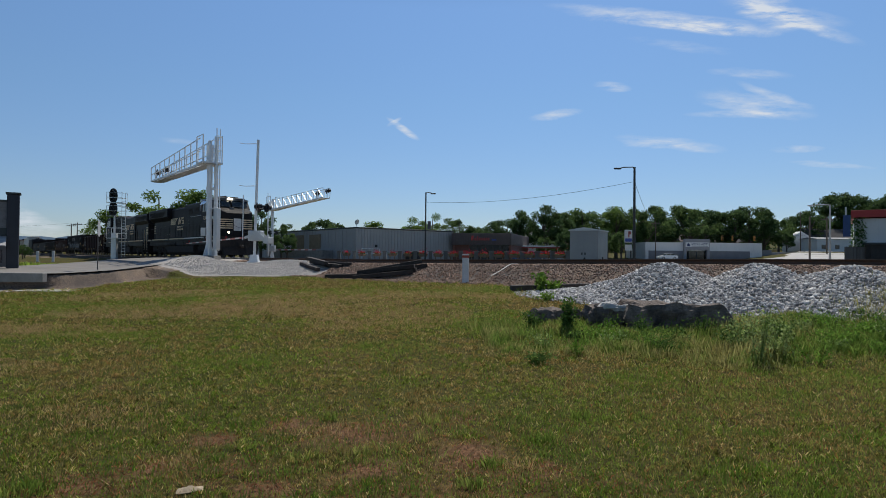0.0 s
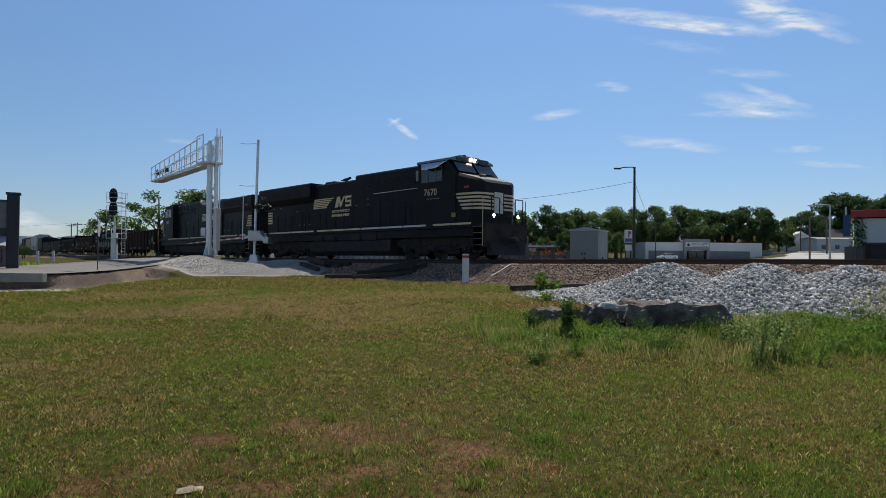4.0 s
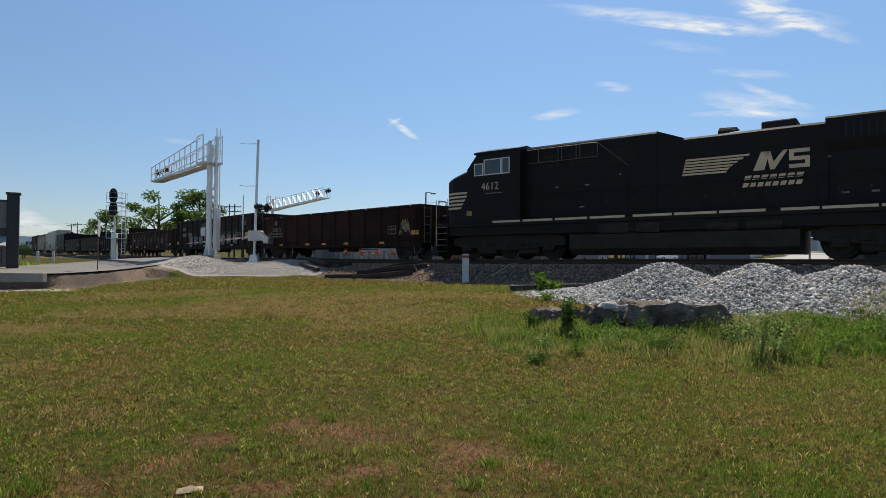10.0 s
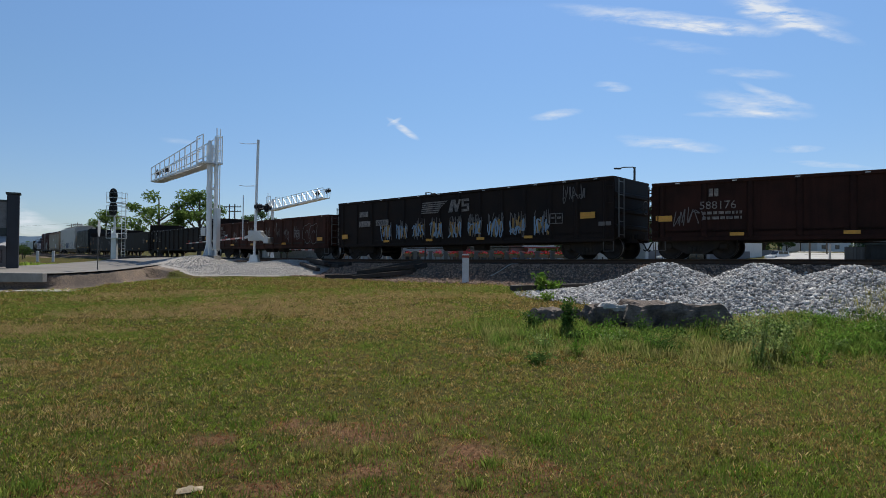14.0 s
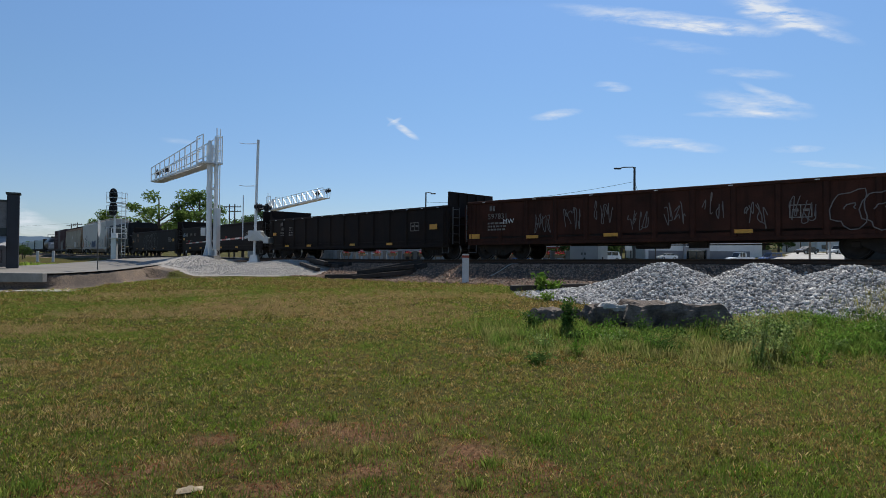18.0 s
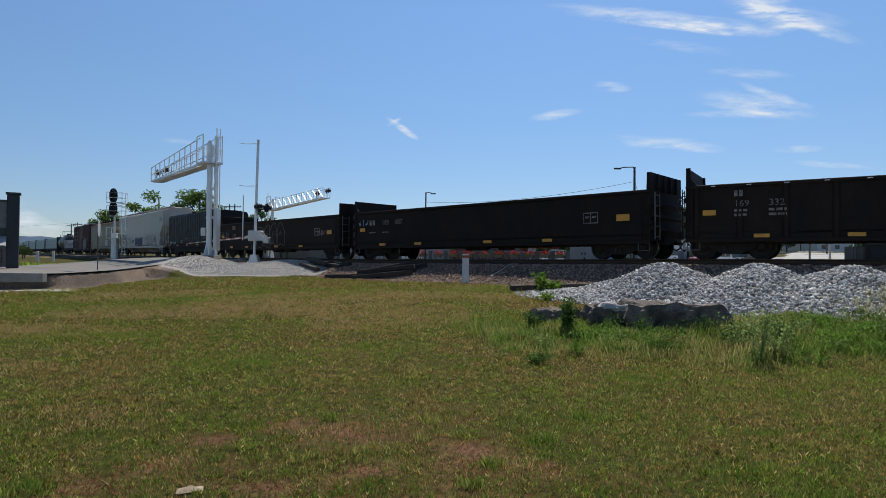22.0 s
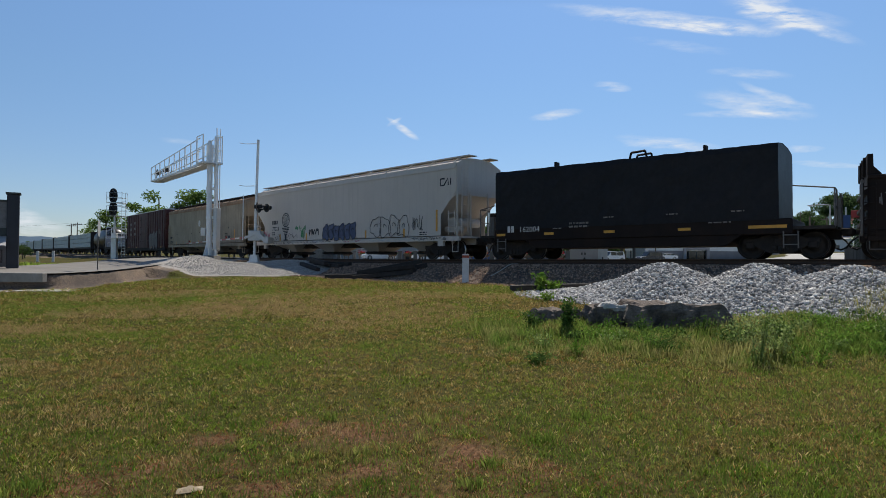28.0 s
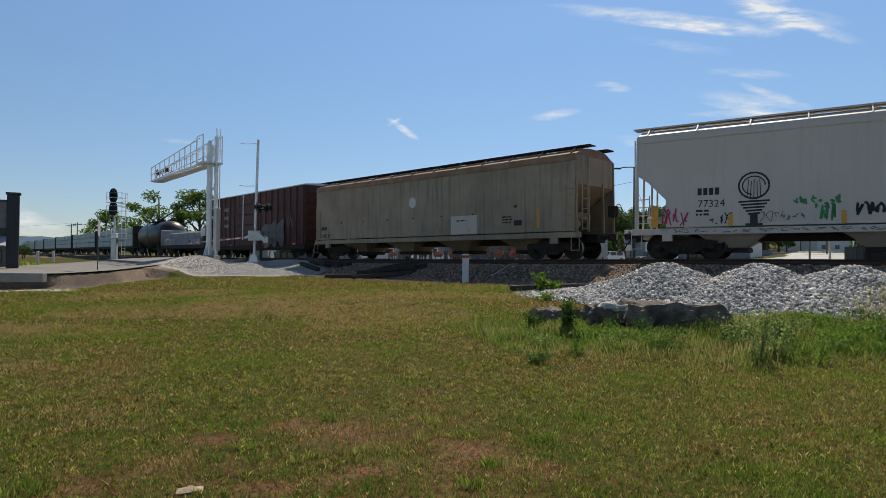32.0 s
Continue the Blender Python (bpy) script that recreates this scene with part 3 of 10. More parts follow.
def stone_field(name, pts, sizes, material):
    """Many broken stones in one mesh, each with its own shape and turn."""
    n = len(pts)
    v = ICO_V[None] * RNG.uniform(0.72, 1.25, (n, 12, 1)) * np.stack([RNG.uniform(0.8, 1.25, n), RNG.uniform(0.7, 1.1, n), RNG.uniform(0.5, 0.85, n)], 1)[:, None]
    v = np.einsum("nij,nkj->nki", turns(n), v) * np.asarray(sizes)[:, None, None] / 2
    v += np.asarray(pts)[:, None]
    f = ICO_F[None] + (np.arange(n) * 12)[:, None, None]
    return np_mesh(name, v.reshape(-1, 3), f.reshape(-1, 3), material)


STONE_GREY = mat("grey_ballast_stone", (0.56, 0.535, 0.50), 0.9, spec=0.05, var=0.4, scale=9, fine=60, bump=0.3, isl_var=0.6, second=(0.22, 0.215, 0.21))
STONE_BROWN = mat("brown_ballast_stone", (0.37, 0.255, 0.185), 0.95, spec=0.04, var=0.3, scale=5, fine=50, bump=0.3, isl_var=0.55, second=(0.17, 0.12, 0.095))
STONE_PALE = mat("pale_crushed_stone", (0.53, 0.50, 0.46), 0.95, spec=0.05, var=0.2, scale=9, fine=60, bump=0.3, isl_var=0.3)


def heap_stones():
    n = 84000
    s, d = RNG.uniform(-3, 24, n), RNG.uniform(2.0, 10.6, n)
    a = np.interp(s, LINE_S, LINE_A)
    x, y = np.interp(s, LINE_S, LINE_X) - d * np.cos(a), np.interp(s, LINE_S, LINE_Y) - d * np.sin(a)
    h = np.full(n, -1.0)
    for (cx, cy, rs, rd, top) in HEAPS:
        cs, cd = to_track(np.float64(cx), np.float64(cy))
        h = np.maximum(h, 1.17 - np.sqrt(((s - cs) / rs) ** 2 + ((d - cd) / rd) ** 2))
    keep = (h > 0) | ((h > -0.12) & (RNG.uniform(size=n) < 0.25))
    keep &= (y > 8) & (np.abs(x / y) < 0.80)
    x, y = x[keep], y[keep]
    size = RNG.uniform(0.045, 0.115, len(x))
    pts = np.column_stack([x, y, level(x, y) + size * 0.18])
    order = np.argsort(np.hypot(x, y))
    pts, size = pts[order], size[order]
    th = thing("ballast_heap", "heaped grey crushed-stone ballast beside the rails", "ballast heap")
    for k in range(300):
        if k < 12:
            me = stone_field("stone", np.zeros((1, 3)), [1.0], STONE_GREY)
            STONE_ME.append(me)
        ob = part("stone", STONE_ME[k % 12], None, th, at=Matrix.Translation(pts[k]) @ Euler((k * 1.3, k * 2.1, k * 0.7)).to_matrix().to_4x4() @ Matrix.Scale(float(size[k]), 4))
    tagged(part("stone_rest", stone_field("stone_rest", pts[300:], size[300:], STONE_GREY), None, th), kind="stuff")


STONE_ME = []
heap_stones()


def shoulder_stones():
    """The weathered ballast between lawn and ties, and between the ties."""
    n = 36000
    s, d = RNG.uniform(-17, 20, n), RNG.uniform(-1.7, 6.2, n)
    a = np.interp(s, LINE_S, LINE_A)
    x, y = np.interp(s, LINE_S, LINE_X) - d * np.cos(a), np.interp(s, LINE_S, LINE_Y) - d * np.sin(a)
    c = cover(x, y)
    keep = (c[1] > RNG.uniform(0.2, 0.9, n)) & (c[2] < 0.5) & (np.abs(x / np.maximum(y, 1)) < 0.82)
    x, y, d = x[keep], y[keep], d[keep]
    size = RNG.uniform(0.045, 0.105, len(x))
    z = level(x, y) + size * 0.15
    pts = np.column_stack([x, y, z])
    tagged(new("ballast", stone_field("ballast", pts, size, STONE_BROWN)), "weathered brown ballast stones along the track shoulder", "ballast", kind="stuff")


shoulder_stones()


def mound_stones():
    n = 26000
    x, y = RNG.uniform(-19, -5, n), RNG.uniform(26, 40, n)
    c = cover(x, y)
    keep = (c[2] > RNG.uniform(0.5, 1.0, n)) & (in_road(x, y) < -0.1) & (mounds(x, y) > 0.02)
    x, y = x[keep], y[keep]
    size = RNG.uniform(0.03, 0.075, len(x))
    pts = np.column_stack([x, y, level(x, y) + size * 0.12])
    tagged(new("gravel", stone_field("gravel", pts, size, STONE_PALE)), "pale crushed-stone mound at the foot of the crossing masts", "gravel", kind="stuff")


mound_stones()

# ---- lawn ----
GRASS = leafy("grass_blade", (0.245, 0.330, 0.042), (0.400, 0.280, 0.095), 0.505, 0.75, 0.42, dry=(0.52, 0.40, 0.18))


def blades(name, x, y, h, w, material, lean=0.5):
    n = len(x)
    z = level(x, y) - 0.004
    a, b = RNG.uniform(0, 2 * np.pi, n), RNG.uniform(0, 2 * np.pi, n)
    k = RNG.uniform(0.1, 1.0, n) * lean * h
    dx, dy = np.cos(a) * w / 2, np.sin(a) * w / 2
    lx, ly = np.cos(b) * k, np.sin(b) * k
    p0 = np.column_stack([x - dx, y - dy, z])
    p1 = np.column_stack([x + dx, y + dy, z])
    p2 = np.column_stack([x + dx * 0.7 + lx * 0.35, y + dy * 0.7 + ly * 0.35, z + h * 0.6])
    p3 = np.column_stack([x + lx, y + ly, z + h])
    v = np.stack([p0, p1, p2, p3], 1).reshape(-1, 3)
    f = (np.array([(0, 1, 2), (0, 2, 3)])[None] + (np.arange(n) * 4)[:, None, None]).reshape(-1, 3)
    return np_mesh(name, v, f, material)


def lawn_keep(x, y):
    """Where mown grass grows: not on stones or the road, thinly on bare soil."""
    soil, stone, pale = cover(x, y)
    n = len(x)
    keep = (stone < RNG.uniform(0.25, 0.6, n)) & (pale < RNG.uniform(0.2, 0.5, n)) & (in_road(x, y) < -0.25)
    keep &= RNG.uniform(0, 1, n) > soil * (0.86 + 0.9 * bumps(x, y, 5.5, 2.0)) - 0.05
    return keep & ~((y > 23.2) & (x < -14))


def lawn():
    # short sward between the tufts
    n = 560000
    y = RNG.uniform(2.9, 27.0, n)
    x = RNG.uniform(-0.82, 0.82, n) * y
    keep = lawn_keep(x, y)
    x, y = x[keep], y[keep]
    h = 0.019 * RNG.uniform(0.5, 1.7, len(x)) * (1 + y * 0.025)
    w = 0.0027 * (1 + y / 6.0) * RNG.uniform(0.7, 1.3, len(x))
    tagged(new("grass", blades("grass", x, y, h, w, GRASS, 0.8)), "short mown grass, patchy green and straw-dry", "grass", kind="stuff")
    # tufts: blades that rise from one foot
    n = 32000
    y = RNG.uniform(2.9, 26.0, n)
    x = RNG.uniform(-0.82, 0.82, n) * y
    patch = bumps(x, y, 0.9, 1.0) * 0.5 + bumps(x, y, 2.6, 4.0) * 0.5
    keep = lawn_keep(x, y) & (patch > RNG.uniform(-0.95, 0.15, n))
    x, y, patch = x[keep], y[keep], patch[keep]
    tall = (0.020 + 0.034 * RNG.uniform(0, 1, len(x)) ** 2.5 + 0.008 * np.clip(patch, 0, 1)) * (0.66 + y * 0.07)
    foot = 0.016 + 0.024 * RNG.uniform(0, 1, len(x)) + 0.0018 * y
    m = 15
    bx_, by_ = np.repeat(x, m), np.repeat(y, m)
    r_, a_ = np.repeat(foot, m) * RNG.uniform(0, 1, len(bx_)) ** 0.5, RNG.uniform(0, 6.283, len(bx_))
    bx_, by_ = bx_ + r_ * np.cos(a_), by_ + r_ * np.sin(a_)
    h = np.repeat(tall, m) * RNG.uniform(0.5, 1.2, len(bx_))
    w = 0.0025 * (1 + by_ / 6.0) * RNG.uniform(0.7, 1.3, len(bx_))
    tagged(new("grass_tufts", blades("grass_tufts", bx_, by_, h, w, GRASS, 1.0)), "uneven tufts of mown grass, green and straw-dry", "grass", kind="stuff")
    # red-brown dead stems on the bare places
    n = 120000
    y = RNG.uniform(2.9, 7.5, n)
    x = RNG.uniform(-0.82, 0.82, n) * y
    soil, stone, pale = cover(x, y)
    keep = soil > RNG.uniform(0.15, 1.05, n)
    x, y = x[keep], y[keep]
    dead = leafy("dead_stem", (0.33, 0.125, 0.062), (0.46, 0.27, 0.15), 0.52, 0.65, 0.3)
    tagged(new("dead_grass", blades("dead_grass", x, y, RNG.uniform(0.008, 0.030, len(x)), np.full(len(x), 0.0036), dead, 1.6)), "dead reddish stems on bare soil", "grass", kind="stuff")
    # tussocks
    cx, cy = [], []
    for k in range(420):
        yy = RNG.uniform(3.0, 5.8) if k % 3 == 0 else RNG.uniform(3.2, 17)
        xx = RNG.uniform(-0.8, 0.8) * yy
        m = int(RNG.integers(25, 60))
        cx.append(xx + RNG.normal(0, 0.06 + 0.004 * yy, m))
        cy.append(yy + RNG.normal(0, 0.06 + 0.004 * yy, m))
    cx, cy = np.concatenate(cx), np.concatenate(cy)
    c = cover(cx, cy)
    keep = (c[1] < 0.3) & (c[2] < 0.3)
    cx, cy = cx[keep], cy[keep]
    tuft = leafy("tussock_blade", (0.10, 0.17, 0.025), (0.15, 0.20, 0.04), 0.5, 0.4, 0.5)
    tagged(new("grass_tussocks", blades("tussocks", cx, cy, RNG.uniform(0.03, 0.075, len(cx)), 0.0030 * (1 + cy / 10), tuft, 0.5)), "taller bright tussocks in the lawn", "grass", kind="stuff")


lawn()


def tinted_patch(name, spots, density, a, b, h, label, wide=1.0):
    """Blades of one tint where the lawn is lusher or drier: middle x, y and half sizes."""
    px, py = [], []
    for cx, cy, rx, ry in spots:
        n = int(3.2 * rx * ry * density)
        q, t = RNG.uniform(0, 1, n) ** 0.65, RNG.uniform(0, 6.283, n)
        px.append(cx + rx * q * np.cos(t))
        py.append(cy + ry * q * np.sin(t))
    x, y = np.concatenate(px), np.concatenate(py)
    soil, stone, pale = cover(x, y)
    keep = (stone < 0.35) & (pale < 0.3) & (bumps(x, y, 2.2, 1.5) * 0.6 + bumps(x, y, 5.5, 0.3) * 0.4 > RNG.uniform(-0.9, 0.45, len(x))) & (y > 2.9)
    x, y = x[keep], y[keep]
    hh = h * RNG.uniform(0.5, 1.5, len(x)) * (1 + y * 0.02)
    tagged(new(name, blades(name, x, y, hh, 0.0032 * wide * (1 + y / 7.0), leafy(name + "_blade", a, b, 0.5, 0.6, 0.45), 0.6)), label, "grass", kind="stuff")


tinted_patch("dry_grass", [(-3.0, 17.5, 4.0, 1.6), (-9.5, 19.5, 3.0, 1.6), (-7.5, 15.0, 2.4, 1.6), (-1.2, 13.5, 1.9, 2.6), (-4.8, 15.0, 2.3, 1.9), (-8.0, 11.5, 2.0, 1.0), (-6.5, 7.5, 1.6, 0.8), (1.6, 16.6, 0.9, 1.0), (0.6, 4.2, 0.5, 0.25), (-1.0, 5.0, 0.5, 0.2), (-1.9, 4.3, 0.4, 0.2), (0.2, 3.5, 0.5, 0.2), (-3.2, 5.4, 0.9, 0.4), (6.8, 8.4, 0.8, 0.6)], 2200, (0.42, 0.29, 0.13), (0.52, 0.37, 0.18), 0.030, "dry straw-coloured patches in the lawn")
tinted_patch("lush_grass", [(-1.55, 4.6, 0.14, 0.1), (-1.05, 4.35, 0.2, 0.12), (-2.65, 3.75, 0.25, 0.14), (0.37, 4.25, 0.12, 0.14), (0.2, 3.85, 0.14, 0.1), (0.75, 5.0, 0.3, 0.16), (1.6, 4.3, 0.5, 0.2), (2.4, 3.7, 0.5, 0.2), (-6.0, 18.5, 4.0, 1.4), (4.5, 7.4, 2.6, 0.6), (0.2, 18.6, 3.6, 1.3), (1.3, 11.8, 1.1, 2.1), (-10.0, 16.5, 3.6, 2.0), (-1.2, 9.2, 1.1, 0.7), (6.4, 10.0, 1.2, 1.7), (-2.6, 8.0, 1.0, 0.6), (-6.3, 11.0, 1.6, 0.6), (2.9, 4.0, 0.9, 0.5), (-0.5, 4.3, 0.4, 0.2), (-2.9, 3.5, 0.4, 0.25), (0.3, 3.6, 0.3, 0.2), (3.2, 9.0, 1.6, 0.8), (3.4, 6.6, 2.2, 1.2), (1.6, 5.6, 1.0, 0.6), (3.3, 5.0, 1.0, 0.5), (-0.9, 4.1, 0.35, 0.15), (0.1, 5.0, 0.3, 0.15), (-1.4, 4.7, 0.25, 0.12), (-0.2, 3.75, 0.2, 0.1), (0.9, 4.7, 0.3, 0.2), (-0.35, 4.6, 0.3, 0.12), (-1.9, 3.9, 0.3, 0.12), (0.45, 4.0, 0.22, 0.1), (-1.15, 3.7, 0.3, 0.1), (7.2, 10.8, 1.2, 1.0)], 1500, (0.185, 0.27, 0.042), (0.24, 0.30, 0.06), 0.030, "lush bright green patches in the lawn")
tinted_patch("standing_tufts", [(-1.55, 4.6, 0.12, 0.07), (-1.05, 4.35, 0.16, 0.1), (-1.62, 4.3, 0.08, 0.06), (-2.65, 3.75, 0.2, 0.1), (0.37, 4.25, 0.1, 0.1), (0.2, 3.85, 0.12, 0.08), (-1.0, 5.35, 0.08, 0.06), (-0.15, 4.75, 0.08, 0.06), (0.85, 4.9, 0.14, 0.1), (-0.62, 4.45, 0.1, 0.08), (-0.1, 5.3, 0.1, 0.08), (1.3, 5.6, 0.14, 0.1)], 4600, (0.17, 0.245, 0.04), (0.29, 0.29, 0.075), 0.058, "bright standing tufts between the bare places", 1.1)
tinted_patch("field_grass", [(-36, 44, 11, 7), (-30, 36.5, 5, 1.5)], 260, (0.27, 0.38, 0.065), (0.36, 0.42, 0.10), 0.12, "sunlit grass field beyond the road", 4.0)
WEED = leafy("weed_leaf", (0.075, 0.135, 0.03), (0.12, 0.19, 0.045), 0.5, 0.5, 0.45)
FEATHER = leafy("feathery_weed_leaf", (0.21, 0.29, 0.09), (0.28, 0.33, 0.12), 0.5, 0.5, 0.5)
BRIGHT_WEED = leafy("bright_weed_leaf", (0.135, 0.245, 0.035), (0.18, 0.28, 0.05), 0.5, 0.5, 0.5)


def leaves_mesh(name, centres, size, material, flat=0.6):
    """Small kite-shaped leaves at given places."""
    n = len(centres)
    shape = np.array([(-0.5, 0, 0), (0, -0.28, 0.06), (0.5, 0, 0), (0, 0.28, 0.06)])
    v = np.einsum("nij,kj->nki", turns(n), shape) * (np.asarray(size)[:, None, None] if np.ndim(size) else size)
    v = v + np.asarray(centres)[:, None]
    f = np.array([(0, 1, 2, 3)])[None] + (np.arange(n) * 4)[:, None, None]
    return np_mesh(name, v.reshape(-1, 3), f.reshape(-1, 4), material)


def tall_weed(x, y, h, r, n, leaf, material, label, stems=9):
    th = thing("weed", label, "weed", pose(x, y, level_at(x, y)), group="weeds by the ballast heap")
    bm = bmesh.new()
    cs = []
    for k in range(stems):
        a = RNG.uniform(0, 6.28)
        top = Vector((math.cos(a) * r * RNG.uniform(0.2, 0.9), math.sin(a) * r * RNG.uniform(0.2, 0.9), h * RNG.uniform(0.6, 1.0)))
        tube(bm, (top.x * 0.2, top.y * 0.2, -0.02), top, 0.008, 5, 0.003)
        m = n // stems
        t = RNG.uniform(0.12, 1.02, m)
        cs.append(np.outer(t, np.array(top)) + RNG.normal(0, r * 0.22, (m, 3)) * np.array([1, 1, 0.6]))
    tagged(part("stem", bm, material, th), kind="stuff")
    c = np.concatenate(cs)
    c[:, 2] = np.abs(c[:, 2])
    part("leaves", leaves_mesh("leaves", c, RNG.uniform(0.6, 1.3, len(c)) * leaf, material), None, th)
    return th


def grass_clump(x, y, r, h, n, material, label):
    n = int(n * 2.8)
    xs, ys = RNG.normal(x, r * 0.5, n), RNG.normal(y, r * 0.35, n)
    ob = new("tall_grass", blades("tall_grass", xs, ys, RNG.uniform(0.15, 1.0, n) ** 1.4 * h, np.full(n, 0.0030), material, 0.35))
    return tagged(ob, label, "grass", "tall grass by the concrete", "stuff")


for x, y, h, r, n, leaf, m, lab in (
    (2.18, 10.35, 0.66, 0.2, 620, 0.07, WEED, "dark leafy weed growing against the broken concrete"),
    (3.05, 18.4, 0.62, 0.28, 160, 0.16, BRIGHT_WEED, "bright green broad-leaved sapling among old ties"),
    (3.5, 18.3, 0.32, 0.3, 130, 0.13, BRIGHT_WEED, "low bright green weed among old ties"),
    (2.75, 15.4, 0.22, 0.3, 150, 0.09, BRIGHT_WEED, "small bright weed at the heap's edge"),
    (3.7, 9.5, 0.30, 0.35, 300, 0.06, WEED, "spreading weed in front of the concrete slab"),
    (4.5, 9.3, 0.34, 0.35, 320, 0.055, WEED, "spreading weed in front of the concrete slab"),
    (5.3, 9.4, 0.40, 0.4, 380, 0.05, WEED, "feathery weed beside the concrete slab"),
    (1.75, 10.9, 0.34, 0.3, 320, 0.06, WEED, "low weed at the slab's end"),
    (7.0, 9.7, 0.25, 0.5, 900, 0.045, BRIGHT_WEED, "fresh green creeper below the ballast heap"),
    (8.0, 10.2, 0.22, 0.5, 800, 0.045, BRIGHT_WEED, "fresh green creeper below the ballast heap"),
    (9.0, 10.6, 0.2, 0.5, 600, 0.045, BRIGHT_WEED, "fresh green creeper below the ballast heap"),
    (4.30, 8.05, 0.80, 0.30, 520, 0.045, FEATHER, "tall feathery pale green weed on the lawn's edge"),
    (4.72, 8.35, 0.66, 0.28, 420, 0.045, FEATHER, "tall feathery pale green weed on the lawn's edge"),
    (4.55, 9.0, 0.62, 0.4, 480, 0.05, FEATHER, "tall feathery pale green weed on the lawn's edge"),
    (6.0, 9.2, 0.26, 0.6, 900, 0.04, BRIGHT_WEED, "fresh green creeper below the ballast heap"),
    (7.4, 9.0, 0.16, 0.5, 700, 0.04, BRIGHT_WEED, "fresh green creeper below the ballast heap"),
    (6.6, 10.4, 0.25, 0.6, 900, 0.04, BRIGHT_WEED, "fresh green creeper below the ballast heap"),
    (3.3, 9.0, 0.22, 0.5, 700, 0.04, WEED, "low weeds in front of the concrete slab"),
    (2.6, 9.6, 0.26, 0.5, 700, 0.045, BRIGHT_WEED, "fresh green weeds beside the concrete slab"),
):
    tall_weed(x, y, h, r, n, leaf, m, lab)
# a belt of mixed weeds between the slab and the mown lawn
for k in range(26):
    x = 1.3 + 7.6 * (k * 0.618 % 1.0)
    y = 8.0 + 2.6 * (k * 0.382 * 1.7 % 1.0) + 0.12 * max(0.0, x - 5)
    kind = (WEED, "low dark-leaved weed in the uncut grass", 0.05) if k % 3 == 0 else (FEATHER, "thin pale seeding weed in the uncut grass", 0.04) if k % 3 == 1 else (BRIGHT_WEED, "fresh bright green weed in the uncut grass", 0.036)
    tall_weed(x, y, 0.16 + 0.26 * (k * 0.73 % 1.0), 0.22 + 0.2 * (k * 0.29 % 1.0), 240, kind[2], kind[0], kind[1], stems=7)
TALL = leafy("tall_grass_blade", (0.15, 0.225, 0.042), (0.31, 0.28, 0.10), 0.5, 0.5, 0.55)
for x, y, r, h, n in ((4.5, 8.3, 0.4, 0.30, 420), (4.3, 8.9, 0.6, 0.22, 460), (5.2, 10.2, 0.9, 0.30, 750), (4.9, 9.6, 0.8, 0.24, 600), (3.2, 9.9, 0.8, 0.22, 620), (2.3, 10.3, 0.9, 0.24, 520), (6.4, 10.2, 1.2, 0.26, 800), (8.0, 10.5, 1.4, 0.22, 800), (1.3, 11.3, 1.0, 0.22, 520), (2.9, 8.7, 0.7, 0.2, 380), (4.0, 8.0, 0.6, 0.18, 300), (1.2, 18.6, 1.4, 0.2, 360), (9.0, 11.4, 1.2, 0.22, 500), (3.9, 10.0, 0.9, 0.24, 500)):
    grass_clump(x, y, r, h, n, TALL, "tall uncut grass clump near the broken concrete")
# uncut belt, thinning out towards the lawn
n = 26000
x, y = RNG.uniform(0.7, 9.6, n), RNG.uniform(6.6, 11.6, n)
soil, stone, pale = cover(x, y)
edge = 7.6 + 0.5 * bumps(x, y, 0.9, 2.0) + 0.35 * np.clip(3.0 - x, 0, 3) + 0.10 * np.clip(x - 5, 0, 5)
wild = np.clip((y - edge) / 1.3, 0, 1) * (0.45 + 0.55 * bumps(x, y, 1.9, 6.0))
keep = (stone < 0.4) & (pale < 0.5) & (wild > RNG.uniform(0, 0.8, n)) & (np.abs(x / y) < 0.82)
x, y, wild = x[keep], y[keep], wild[keep]
m = 7
x, y = np.repeat(x, m) + RNG.normal(0, 0.035, len(x) * m), np.repeat(y, m) + RNG.normal(0, 0.035, len(y) * m)
h = np.repeat((0.07 + 0.17 * wild) * RNG.uniform(0.5, 1.2, len(wild)), m) * RNG.uniform(0.5, 1.1, len(x))
tagged(new("uncut_grass", blades("uncut_grass", x, y, h, np.full(len(x), 0.0055), TALL, 0.55)), "uncut grass and seed heads along the concrete and the heap", "grass", kind="stuff")

# ---- broken concrete and old ties ----
SLAB = mat("weathered_concrete", (0.22, 0.17, 0.135), 0.95, var=0.5, scale=4.5, fine=24, bump=1.0, second=(0.06, 0.047, 0.040))


TAN_ROCK = mat("tan_rock", (0.42, 0.33, 0.22), 0.9, var=0.3, scale=12, fine=60, bump=0.4)


